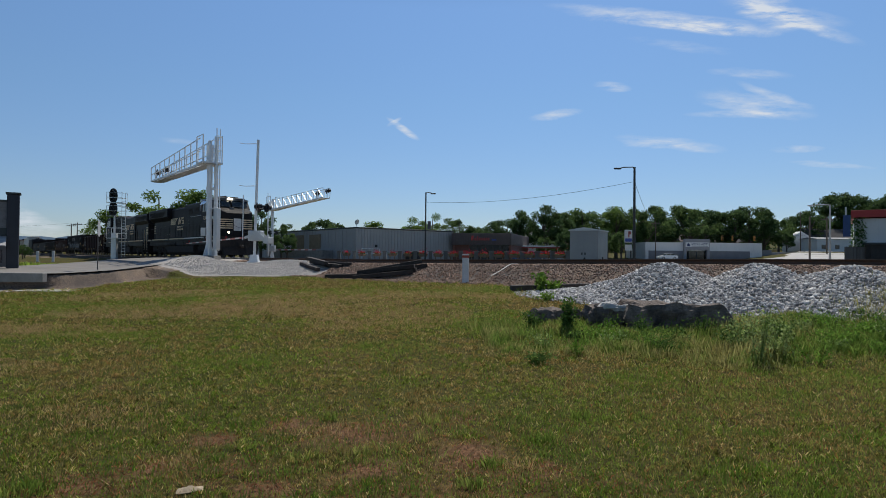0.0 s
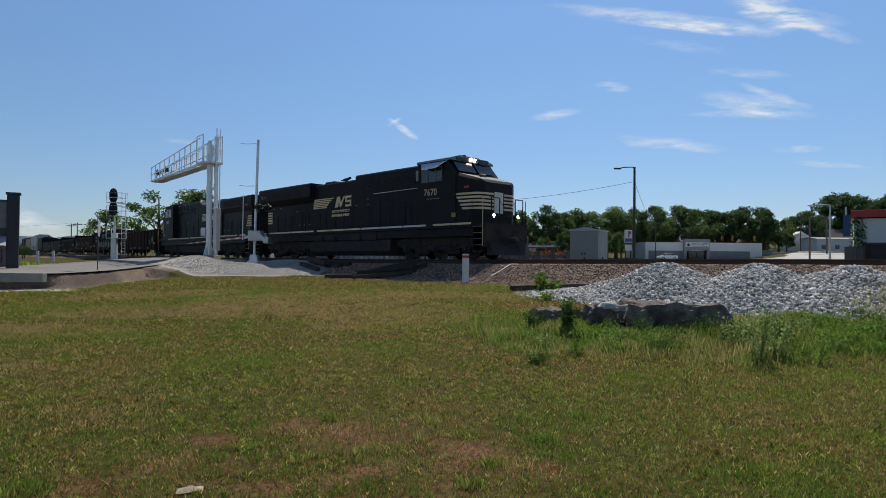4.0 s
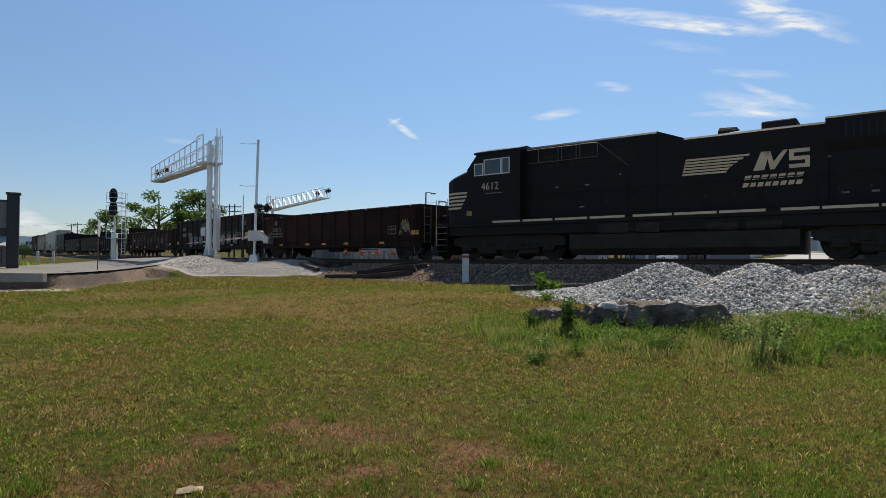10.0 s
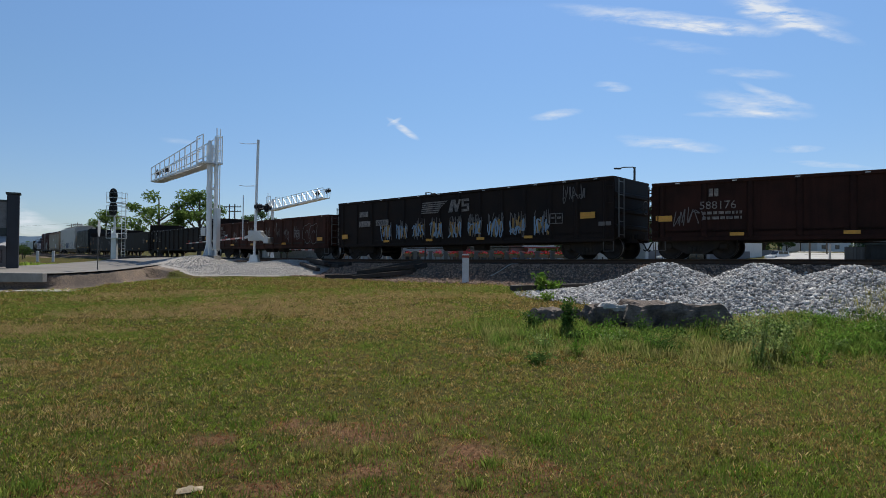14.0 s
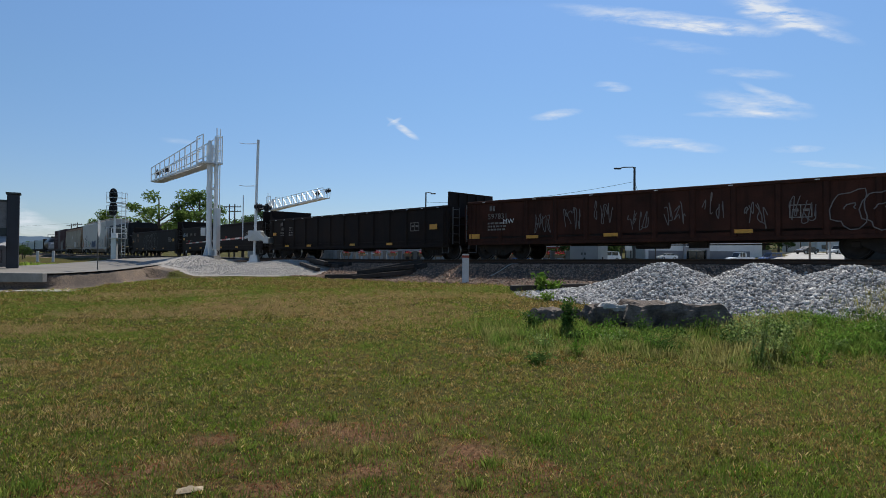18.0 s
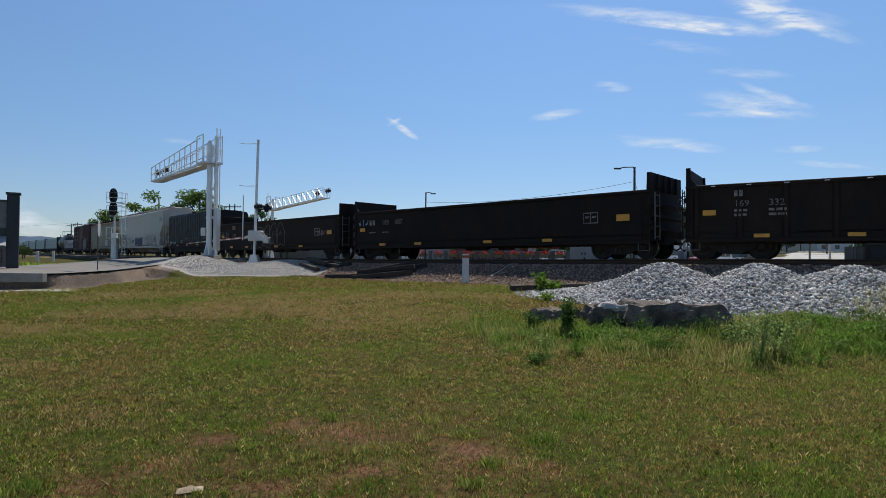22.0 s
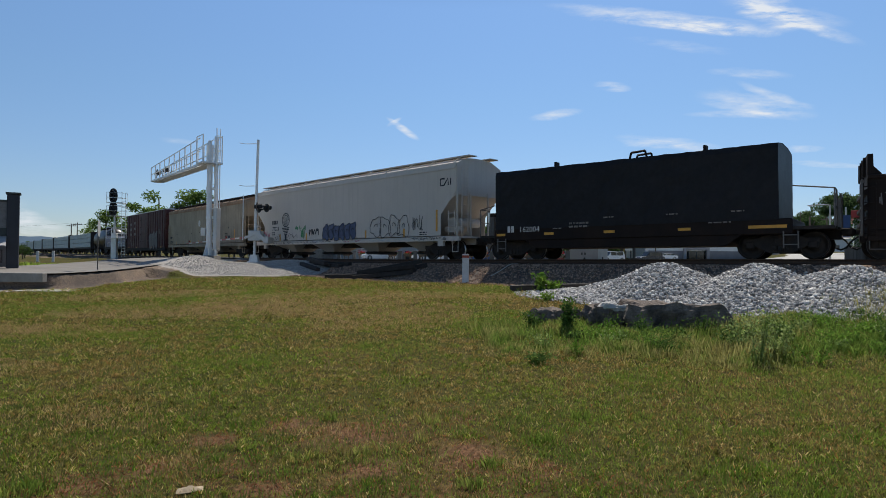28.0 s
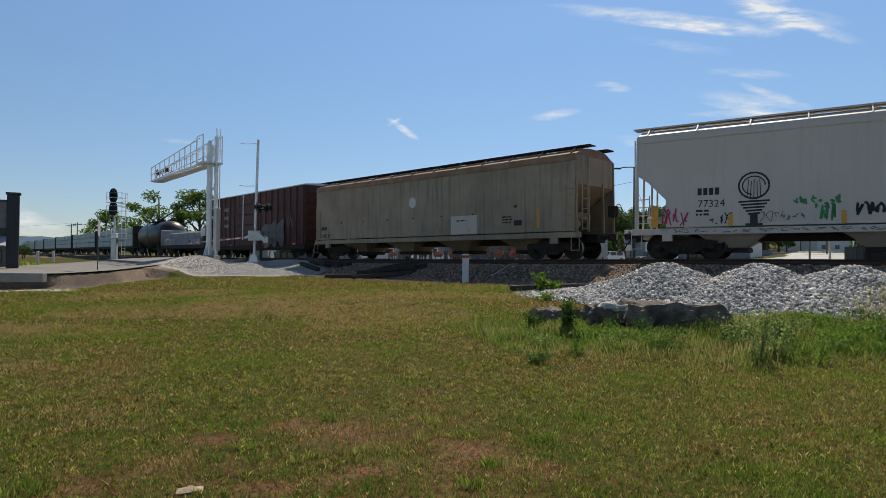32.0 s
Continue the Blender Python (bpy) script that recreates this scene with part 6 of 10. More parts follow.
def gondola(label, half, top, paint, ribs, bulk_r, bulk_l, bot=0.62, rib_w=0.11, rib_d=0.07):
    car = thing("gondola_car", label, "gondola car", group="gondola cars of the train")
    w = 1.50
    for side in (-1, 1):
        bm = bmesh.new()
        y = side * w
        box(bm, -half, half, min(y, y - side * 0.03), max(y, y - side * 0.03), bot + 0.12, top - 0.1)
        part("side_wall", bm, paint, car)
        bm = bmesh.new()
        box(bm, -half, half, y - 0.075, y + 0.075, top - 0.12, top, 0.02)
        part("top_chord", bm, paint, car)
        bm = bmesh.new()
        box(bm, -half, half, y - 0.05, y + 0.06, bot, bot + 0.14, 0.01)
        part("side_sill", bm, paint, car)
        if ribs:
            bm = bmesh.new()
            d = side * rib_d
            prism(bm, [(-rib_w, y), (-rib_w * 0.5, y + d), (rib_w * 0.5, y + d), (rib_w, y)], bot + 0.14, top - 0.12, "z")
            me = mesh_of(bm, "rib", paint)
            for k in range(ribs):
                part("rib", me, None, car, at=pose(-half + 0.35 + (2 * half - 0.7) * k / (ribs - 1), 0, 0))
    for sgn, bulk in ((1, bulk_r), (-1, bulk_l)):
        bm = bmesh.new()
        x = sgn * half
        box(bm, min(x, x - sgn * 0.06), max(x, x - sgn * 0.06), -w, w, bot + 0.1, top, 0.01)
        for k in range(3):
            z = bot + 0.45 + k * (top - bot - 0.6) / 3
            prism(bm, [(x, z), (x + sgn * 0.08, z + 0.05), (x + sgn * 0.08, z + 0.15), (x, z + 0.2)], -w, w, "y")
        e = part("end_wall", bm, paint, car)
        if bulk:
            bm = bmesh.new()
            h = top + 0.62
            box(bm, min(x, x - sgn * 0.07), max(x, x - sgn * 0.07), -w, w, top, h, 0.01)
            foot = 0.16 if sgn > 0 else 0.34
            for y in (-w + 0.02, w - 0.06):
                prism(bm, [(x - sgn * 0.05, top), (x - sgn * 0.05, h), (x - sgn * 0.14, h), (x - sgn * 0.15, top + 0.26), (x - sgn * foot, top + 0.04), (x - sgn * foot, top)], y, y + 0.04, "y")
            for y in (-0.9, -0.3, 0.3, 0.9):
                box(bm, min(x, x + sgn * 0.07), max(x, x + sgn * 0.07), y - 0.05, y + 0.05, top, h - 0.03)
            part("bulkhead", bm, paint, car, "raised end plate above the sides")
        ladder_x(car, x + sgn * 0.13, -1.42, -1.0, bot + 0.25, top - 0.2, 5)
    bm = bmesh.new()
    box(bm, -half + 0.05, half - 0.05, -w, w, bot + 0.28, bot + 0.36)
    part("floor", bm, UNDER, car)
    bm = bmesh.new()
    box(bm, -half - 0.1, half + 0.1, -0.25, 0.25, bot - 0.02, bot + 0.28)
    for x in np.linspace(-half + 2.6, half - 2.6, 7):
        box(bm, x - 0.06, x + 0.06, -1.45, 1.45, bot + 0.02, bot + 0.26)
    part("centre_sill", bm, UNDER, car)
    bm = bmesh.new()
    tube(bm, (-0.9, -0.75, 0.58), (0.3, -0.75, 0.58), 0.19, 10)
    box(bm, 1.0, 1.6, -0.9, -0.5, 0.4, 0.68)
    tube(bm, (-3.6, -0.7, 0.56), (3.6, -0.7, 0.5), 0.022, 5)
    part("brake_rigging", bm, UNDER, car)
    for sgn in (1, -1):
        ladder(car, sgn * (half - 0.12) - 0.22, sgn * (half - 0.12) + (0.1 if sgn < 0 else 0.1), -w - 0.07, bot + 0.2, top - 0.35, 4, material=paint)
        bm = bmesh.new()
        x = sgn * (half - 0.25)
        tube(bm, (x - 0.2, -w - 0.02, bot), (x - 0.2, -w - 0.02, 0.3), 0.015, 5)
        tube(bm, (x + 0.2, -w - 0.02, bot), (x + 0.2, -w - 0.02, 0.3), 0.015, 5)
        tube(bm, (x - 0.2, -w - 0.02, 0.3), (x + 0.2, -w - 0.02, 0.3), 0.015, 5)
        part("stirrup", bm, GRAB, car)
        bogie(car, sgn * (half - 1.35))
    bm = bmesh.new()
    for i in range(14):
        a, b = 2 * math.pi * i / 14, 2 * math.pi * (i + 1) / 14
        tube(bm, (half + 0.28, 0.6 + 0.27 * math.cos(a), 2.0 + 0.27 * math.sin(a)), (half + 0.28, 0.6 + 0.27 * math.cos(b), 2.0 + 0.27 * math.sin(b)), 0.016, 5)
    tube(bm, (half, 0.6, 2.0), (half + 0.28, 0.6, 2.0), 0.025, 6)
    part("brake_wheel", bm, GRAB, car)
    ends(car, half + 0.25)
    return car


TRAIN = []  # thing, middle behind the datum, half distance between trucks


def lined(th, u, half):
    TRAIN.append((th, u, half))
    return th


def chips(car, half, top, n):
    """Worn bright nicks along the top edge."""
    for k in range(n):
        x = -half + 0.8 + (2 * half - 1.6) * k / (n - 1)
        plate(car, x, x + 0.14, top - 0.075, top - 0.045, -1.578, WHITE, "worn_nick")


def yellow_row(car, xs, z, w=0.42, h=0.11, y=-1.578):
    for x in xs:
        plate(car, x - w / 2, x + w / 2, z, z + h, y, YELLOW)


def tall_plate(car, x, z, w=0.55, h=0.2):
    plate(car, x - w / 2, x + w / 2, z, z + h, -1.578, YELLOW, "reflector", "large yellow reflector")


def box_stencil(car, x, z, w=0.62, h=0.42, y=-1.578):
    """An outlined lubrication stencil."""
    bm = bmesh.new()
    t = 0.035
    for a, b, c, d in ((x, x + w, z, z + t), (x, x + w, z + h - t, z + h), (x, x + t, z, z + h), (x + w - t, x + w, z, z + h), (x + w / 2 - t / 2, x + w / 2 + t / 2, z, z + h), (x + 0.08, x + w / 2 - 0.06, z + 0.2, z + 0.28), (x + w / 2 + 0.06, x + w - 0.08, z + 0.2, z + 0.28)):
        box(bm, a, b, y - 0.004, y + 0.003, c, d)
    return part("stencil_box", bm, WORN_WHITE, car)


def digits(car, text, size, x, z, material=None, y=-1.579, wide=1.0):
    return lettering(text, size, x, y, z, material or WORN_WHITE, car, "car_number", wide=wide)


def initials(car, x, z, w, h, n, material=None, y=-1.579):
    """The owner's initials, as plain bars of their size."""
    bm = bmesh.new()
    for k in range(n):
        a = x + k * w / n
        box(bm, a, a + w / n * 0.72, y - 0.004, y + 0.003, z, z + h)
    part("owner_bar", bm, material or WORN_WHITE, car)


def rail_train():
    a = lined(locomotive("7670", 1, "black diesel locomotive with cream nose stripes and lit headlights", True), -32.9, 6.7)
    b = lined(locomotive("4612", -1, "black diesel locomotive coupled with its cab trailing", False), -55.25, 6.9)

    g = lined(gondola("rust-brown steel gondola car with faded white numerals", 7.92, 2.66, DARK_BROWN, 12, False, False), -74.6, 6.5)
    initials(g, -6.05, 2.1, 0.34, 0.26, 2)
    digits(g, "588176", 0.38, -6.35, 1.68)
    tiny_print(g, -6.25, 1.5, 1.2, 0.34, 2, WORN_WHITE, -1.58, 3)
    yellow_row(g, (-5.2, -2.1, -0.35, 1.85, 5.0), 0.78)
    tall_plate(g, 7.55, 1.2)
    tall_plate(g, -7.5, 1.3)
    box_stencil(g, 5.5, 1.25)
    scrawl(g, -7.2, 1.1, 1.1, 0.7, 5, SILVER_INK, 31, -1.582)
    scrawl(g, 6.4, 1.2, 0.85, 0.8, 6, mat("yellowish_spray", (0.42, 0.38, 0.2), 0.6, bump=0.0), 32, -1.582)
    chips(g, 7.92, 2.66, 9)

    g = lined(gondola("tall black gondola car with sprayed flower graffiti", 8.16, 3.08, BLACK_GON, 14, False, False, 0.66), -91.8, 6.7)
    herald(g, -1.75, 1.35, 2.15, 2.72, WORN_WHITE, -1.578)
    for k in range(9):
        x = -4.6 + k * 1.16
        sd = 200 + k
        scrawl(g, x, 0.95, 0.8, 1.05, 7, SILVER_INK, sd, -1.580, 0.035)
        scrawl(g, x + 0.1, 1.0, 0.6, 0.75, 5, mat("ochre_spray", (0.45, 0.27, 0.08), 0.6, bump=0.0), sd + 40, -1.586, 0.075)
        scrawl(g, x - 0.05, 0.95, 0.8, 0.8, 4, mat("pale_blue_spray", (0.28, 0.40, 0.52), 0.6, bump=0.0), sd + 80, -1.592, 0.05)
    plate(g, -6.3, -5.62, 2.22, 2.5, -1.578, WORN_WHITE, "painted_patch")
    plate(g, -6.35, -5.45, 1.7, 2.0, -1.578, WORN_WHITE, "painted_patch")
    plate(g, -5.0, -4.05, 1.72, 2.02, -1.578, WORN_WHITE, "painted_patch")
    digits(g, "697", 0.3, -4.9, 1.75, mat("dark_numeral", (0.03, 0.03, 0.03), 0.6, bump=0.0), -1.586)
    tall_plate(g, 7.1, 1.55, 0.62, 0.24)
    tall_plate(g, -7.55, 1.1, 0.5, 0.24)
    box_stencil(g, 5.4, 1.4)
    scrawl(g, 6.0, 2.2, 1.0, 0.7, 7, SILVER_INK, 61, -1.582, 0.03)
    plate(g, 7.55, 8.05, 1.25, 1.4, -1.578, SILVER_INK, "painted_patch")
    yellow_row(g, (-4.2, -1.2, 1.9, 4.4), 0.86)
    chips(g, 8.16, 3.08, 12)

    g = lined(gondola("oxide-red gondola car covered in white scrawls", 8.13, 2.52, BROWN_GON, 13, False, False), -109.0, 6.65)
    initials(g, -6.95, 2.06, 0.3, 0.22, 2)
    digits(g, "597831", 0.33, -7.05, 1.72)
    tiny_print(g, -7.05, 1.5, 0.9, 0.4, 3, WORN_WHITE, -1.58, 13)
    lettering("MW", 0.3, -6.3, -1.581, 1.5, WHITE, g, "stencil")
    yellow_row(g, (-4.9, -1.6, 2.9), 0.86, 0.55, 0.13)
    tall_plate(g, -7.75, 0.9)
    tall_plate(g, 7.2, 1.05, 0.6, 0.2)
    box_stencil(g, 4.2, 1.3)
    for k in range(8):
        scrawl(g, -4.8 + k * 1.28, 0.95 + 0.2 * (k % 3), 0.75, 0.9, 4, SILVER_INK, 300 + k, -1.581, 0.03)
    blob_letters(g, 5.4, 0.95, 1.5, 1.1, 2, None, SILVER_INK, 17, -1.582)
    chips(g, 8.13, 2.52, 7)

    spec = (
        (8.25, -126.3, "169", "332", "black gondola car with raised bulkhead ends", 0),
        (8.1, -143.6, "189", "687", "weathered black gondola car with bulkhead ends", 1),
        (8.23, -161.2, "189", "", "black gondola car with large silver outline graffiti", 2),
    )
    for half, u, n1, n2, lab, k in spec:
        g = lined(gondola(lab, half, 2.48, BLACK_GON, 13 if k == 0 else 0, True, True, 0.55), u, half - 1.45)
        x = -half + 1.5
        if k == 0:
            initials(g, x, 2.05, 0.3, 0.2, 2)
            digits(g, n1, 0.3, x, 1.72)
            digits(g, n2, 0.3, x + 1.0, 1.72)
            tiny_print(g, x, 1.55, 0.4, 0.3, 2, WORN_WHITE, -1.58, 4)
            tiny_print(g, x + 1.0, 1.55, 0.5, 0.3, 2, WORN_WHITE, -1.58, 5)
            chips(g, half, 2.48, 15)
        elif k == 1:
            initials(g, x - 0.2, 1.75, 0.5, 0.26, 2)
            digits(g, n1, 0.36, x + 0.75, 1.75)
            digits(g, n2, 0.36, x + 1.7, 1.75)
            tiny_print(g, x - 0.2, 1.35, 0.5, 0.1, 1, WORN_WHITE, -1.58, 6)
            tiny_print(g, x + 0.8, 1.35, 0.5, 0.1, 1, WORN_WHITE, -1.58, 7)
            scrawl(g, -half + 0.45, 1.75, 0.75, 0.3, 3, mat("pale_blue_spray", (0.28, 0.40, 0.52), 0.6, bump=0.0), 71, -1.582)
        else:
            initials(g, x + 0.9, 2.0, 0.6, 0.3, 2, mat("rusty_letter", (0.25, 0.13, 0.08), 0.8, bump=0.0))
            digits(g, n1, 0.4, x + 0.9, 1.45, mat("rusty_letter", (0.25, 0.13, 0.08), 0.8, bump=0.0))
            scrawl(g, -half + 0.2, 1.35, 1.6, 0.6, 8, SILVER_INK, 91, -1.582, 0.03)
            blob_letters(g, -2.8, 0.72, 4.8, 1.35, 5, None, SILVER_INK, 8, -1.582, "large silver outline letters sprayed on the side")
            scrawl(g, half - 2.2, 1.35, 0.8, 0.35, 4, WORN_WHITE, 93, -1.582, 0.04)
        tall_plate(g, half - 1.0, 1.4, 0.5, 0.24)
        tall_plate(g, -half + 0.75, 1.45, 0.4, 0.18)
        box_stencil(g, half - 2.6, 1.35)
        yellow_row(g, (-half + 2.3, -half + 4.8, 0.9, half - 4.2), 0.70, 0.45, 0.12)

    lined(coil_car(), -176.5, 4.9)
    lined(hopper("light grey covered hopper car with colourful graffiti", 9.85, HOPPER_GREY, HOPPER_GREY, True), -193.4, 7.7)
    lined(hopper("weathered tan covered hopper car with a rusty roof", 9.05, HOPPER_TAN, RUST, False), -213.35, 7.05)
    lined(boxcar(), -230.9, 6.1)
    lined(load_car(), -245.35, 4.3)
    lined(tank_car(), -257.0, 3.6)
    first = None
    for k in range(7):
        if first is None:
            first = lumber_car()
            lined(first, -273.7, 8.4)
        else:
            n0 = len(WHEELS)
            c = copy_thing(first, Matrix())
            lined(c, -273.7 - 23.2 * k, 8.4)


def coil_car():
    car = thing("covered_coil_car", "black covered coil car with a crumpled steel hood", "freight car")
    bm = bmesh.new()
    n, L0, L1 = 14, -5.6, 4.98
    prof = [(-1.52, 1.25), (-1.54, 3.52), (-1.47, 3.70), (-0.6, 3.82), (0.6, 3.82), (1.47, 3.70), (1.54, 3.52), (1.52, 1.25)]
    rnd = random.Random(4)
    rings = []
    for i in range(n * 3 + 1):
        x = L0 + (L1 - L0) * i / (n * 3)
        ring = []
        for j, (y, z) in enumerate(prof):
            k = rnd.uniform(-0.022, 0.022) if 0 < i < n * 3 else 0
            ring.append(bm.verts.new((x, y + k, z + (rnd.uniform(-0.012, 0.012) if j in (2, 3, 4, 5) else 0))))
        rings.append(ring)
    for r0, r1 in zip(rings, rings[1:]):
        for j in range(len(prof) - 1):
            bm.faces.new((r0[j], r0[j + 1], r1[j + 1], r1[j]))
    for r in (rings[0][::-1], rings[-1]):
        bm.faces.new(r)
    bmesh.ops.subdivide_edges(bm, edges=[e for e in bm.edges if abs(e.verts[0].co.z - e.verts[1].co.z) > 1.5], cuts=6, use_grid_fill=True)
    for v in bm.verts:
        if abs(v.co.y) > 1.4 and 1.4 < v.co.z < 3.2:
            v.co.y += rnd.uniform(-0.018, 0.018)
    part("cover", bm, TARP, car, "black dented steel hood over the coils")
    bm = bmesh.new()
    box(bm, -5.7, 5.35, -1.5, 1.5, 0.78, 1.28, 0.03)
    prism(bm, [(-4.2, 0.8), (-3.7, 0.45), (3.4, 0.45), (3.9, 0.8)], -1.45, 1.45, "y")
    box(bm, -6.5, 6.5, -0.3, 0.3, 0.62, 0.9)
    part("underframe", bm, BLACK_GON, car)
    for sgn in (1, -1):
        bm = bmesh.new()
        x = 5.35 if sgn > 0 else -5.7
        e = 6.45 * sgn
        box(bm, min(x, e), max(x, e), -1.45, 1.45, 0.92, 1.02)
        part("end_platform", bm, UNDER, car)
        bm = bmesh.new()
        for y in (-1.42, -0.7, 0.7, 1.42):
            tube(bm, (e, y, 0.95), (e, y, 2.15), 0.025, 6)
        for y0, y1 in ((-1.42, -0.7), (0.7, 1.42)):
            tube(bm, (e, y0, 2.15), (e, y1, 2.15), 0.022, 6)
            tube(bm, (e, y0, 1.6), (e, y1, 1.6), 0.022, 6)
        tube(bm, (e, -1.42, 2.15), (x, -1.42, 2.3), 0.022, 6)
        box(bm, e - 0.1, e + 0.1, -0.5, -0.2, 1.0, 1.9)
        part("end_railing", bm, GRAB, car)
        bogie(car, sgn * 4.95)
        ladder(car, sgn * 5.3 - 0.2, sgn * 5.3 + 0.2, -1.53, 0.45, 0.75, 2)
    for x, big in ((-3.5, False), (0.1, True), (2.45, False)):
        bm = bmesh.new()
        if big:
            for y in (-0.35, 0.35):
                pts = [(x - 0.33, 3.8), (x - 0.27, 4.1), (x + 0.27, 4.13), (x + 0.35, 3.8)]
                for p, q in zip(pts, pts[1:]):
                    tube(bm, (p[0], y, p[1]), (q[0], y, q[1]), 0.045, 6)
        else:
            box(bm, x - 0.13, x + 0.13, -0.2, 0.2, 3.78, 3.92)
            box(bm, x - 0.05, x + 0.05, -0.15, 0.15, 3.9, 4.12)
        part("lifting_bracket", bm, BLACK_GON, car)
    initials(car, -5.0, 1.12, 0.36, 0.26, 2, WHITE, -1.556)
    digits(car, "162004", 0.32, -4.45, 1.12, WHITE, -1.556)
    yellow_row(car, (-5.35, -3.1, -0.6, 2.1), 0.98, 0.42, 0.10, -1.512)
    plate(car, 4.1, 5.2, 0.98, 1.08, -1.512, YELLOW)
    tiny_print(car, -2.2, 1.36, 0.8, 0.26, 2, WORN_WHITE, -1.56, 41)
    for k, x in enumerate((-0.8, 1.5, 3.6, 3.2, -2.9, 2.9)):
        tiny_print(car, x, 1.55 if k < 3 else 1.2, 0.4, 0.08, 1, WORN_WHITE, -1.56, 42 + k)
    ends(car, 6.55)
    return car


def hopper(label, half, paint, roof_paint, graffiti):
    car = thing("covered_hopper_car", label, "hopper car", group="covered hopper cars")
    top, w = 4.38 if graffiti else 4.10, 1.55
    b = half - 0.55
    bm = bmesh.new()
    outline = [(b, top), (b, 3.08), (b - 0.96, 2.06), (b - 0.96, 1.1), (-b + 0.96, 1.1), (-b + 0.96, 2.06), (-b, 3.08), (-b, top)] if graffiti else [(b, top), (b, 1.1), (-b, 1.1), (-b, top)]
    tail = b + 0.2
    for side in (-1, 1):
        prism(bm, outline, side * (w - 0.02), side * w, "y")
    part("side_wall", bm, paint, car)
    bm = bmesh.new()
    for side in (-1, 1):
        prism(bm, [(side * (w - 0.03), top - 0.27), (side * (w + 0.035), top - 0.27), (side * (w + 0.035), top - 0.22), (side * w, top), (side * (w - 0.1), top)], -b, b)
    part("top_chord", bm, roof_paint if graffiti else RUST, car)
    bm = bmesh.new()
    prism(bm, [(-w, top - 0.03), (-0.85, top + 0.26), (-0.4, top + 0.31), (0.4, top + 0.31), (0.85, top + 0.26), (w, top - 0.03)], -b, b)
    part("roof", bm, roof_paint, car)
    for sgn in (1, -1):
        bm = bmesh.new()
        x = sgn * b
        prism(bm, [(x, top - 0.02), (x, 2.95), (x - sgn * 2.6, 1.1), (x - sgn * 2.64, 1.14), (x - sgn * 0.04, 3.0), (x - sgn * 0.04, top - 0.02)], -w + 0.02, w - 0.02, "y")
        part("slope_sheet", bm, paint, car)
        bm = bmesh.new()
        box(bm, min(x - sgn * 1.5, sgn * tail), max(x - sgn * 1.5, sgn * tail), -w + 0.05, w - 0.05, 0.98, 1.06)
        box(bm, min(x - sgn * 1.6, sgn * tail), max(x - sgn * 1.6, sgn * tail), -0.3, 0.3, 0.7, 1.0)
        part("end_platform", bm, paint if graffiti else UNDER, car)
        for y in (-w + 0.06, w - 0.06, -0.6, 0.6):
            bm = bmesh.new()
            bar(bm, (sgn * (b + 0.06), y, 1.0), (sgn * (b + 0.02), y, 3.1 if abs(y) < 1 else top - 0.05), 0.06)
            part("end_post", bm, paint, car)
        bm = bmesh.new()
        tube(bm, (x - sgn * 0.9, -0.9, 1.75), (x - sgn * 0.9, 0.9, 1.75), 0.22, 12)
        tube(bm, (x - sgn * 0.2, -0.9, 1.4), (x - sgn * 1.2, -0.9, 1.4), 0.13, 10)
        part("air_reservoir", bm, paint, car)
        ladder(car, sgn * (b - 0.22) - 0.2, sgn * (b - 0.22) + 0.2, -w - 0.03, 1.25, 2.1 if graffiti else 2.75, 4 if graffiti else 7, material=paint)
        ladder_x(car, sgn * (b + 0.16), -1.3, -0.9, 1.2, top - 0.2, 8, paint)
        bm = bmesh.new()
        tube(bm, (sgn * (b + 0.02) - 0.2, -w, 0.9), (sgn * (b + 0.02) - 0.2, -w, 0.35), 0.016, 5)
        tube(bm, (sgn * (b + 0.02) - 0.2, -w, 0.35), (sgn * (b + 0.02) + 0.15, -w, 0.35), 0.016, 5)
        tube(bm, (sgn * (b + 0.02) + 0.15, -w, 0.9), (sgn * (b + 0.02) + 0.15, -w, 0.35), 0.016, 5)
        part("stirrup", bm, paint, car)
        bogie(car, sgn * (half - 2.0))
    for side in (-1, 1):
        bm = bmesh.new()
        y = side * (w - 0.02)
        box(bm, -tail, tail, min(y, y - side * 0.12), max(y, y - side * 0.12) + 0.05 * (side > 0), 0.84, 1.06, 0.012)
        part("side_sill", bm, paint, car)
        for sgn in (1, -1):
            bm = bmesh.new()
            x = sgn * (half - 1.55)
            box(bm, x - 0.17, x + 0.17, min(y, y - side * 0.15), max(y, y - side * 0.15), 0.62, 0.86)
            part("jacking_pad", bm, paint, car)
    # four outlet hoppers
    for k in range(4):
        x = (-b + 2.95) + k * (2 * b - 5.9) / 3
        bm = bmesh.new()
        hi = [(x - 1.25, -1.3), (x + 1.25, -1.3), (x + 1.25, 1.3), (x - 1.25, 1.3)]
        lo = [(x - 0.42, -0.55), (x + 0.42, -0.55), (x + 0.42, 0.55), (x - 0.42, 0.55)]
        va = [bm.verts.new((p, q, 1.0)) for p, q in hi]
        vb = [bm.verts.new((p, q, 0.40)) for p, q in lo]
        for i in range(4):
            bm.faces.new((va[i], va[(i + 1) % 4], vb[(i + 1) % 4], vb[i]))
        bm.faces.new(va)
        bm.faces.new(vb[::-1])
        h = part("outlet_hopper", bm, paint, car)
        bm = bmesh.new()
        box(bm, x - 0.5, x + 0.5, -0.7, 0.7, 0.24, 0.40, 0.02)
        tube(bm, (x, -1.1, 0.32), (x, 1.1, 0.32), 0.035, 6)
        part("outlet_gate", bm, UNDER, h)
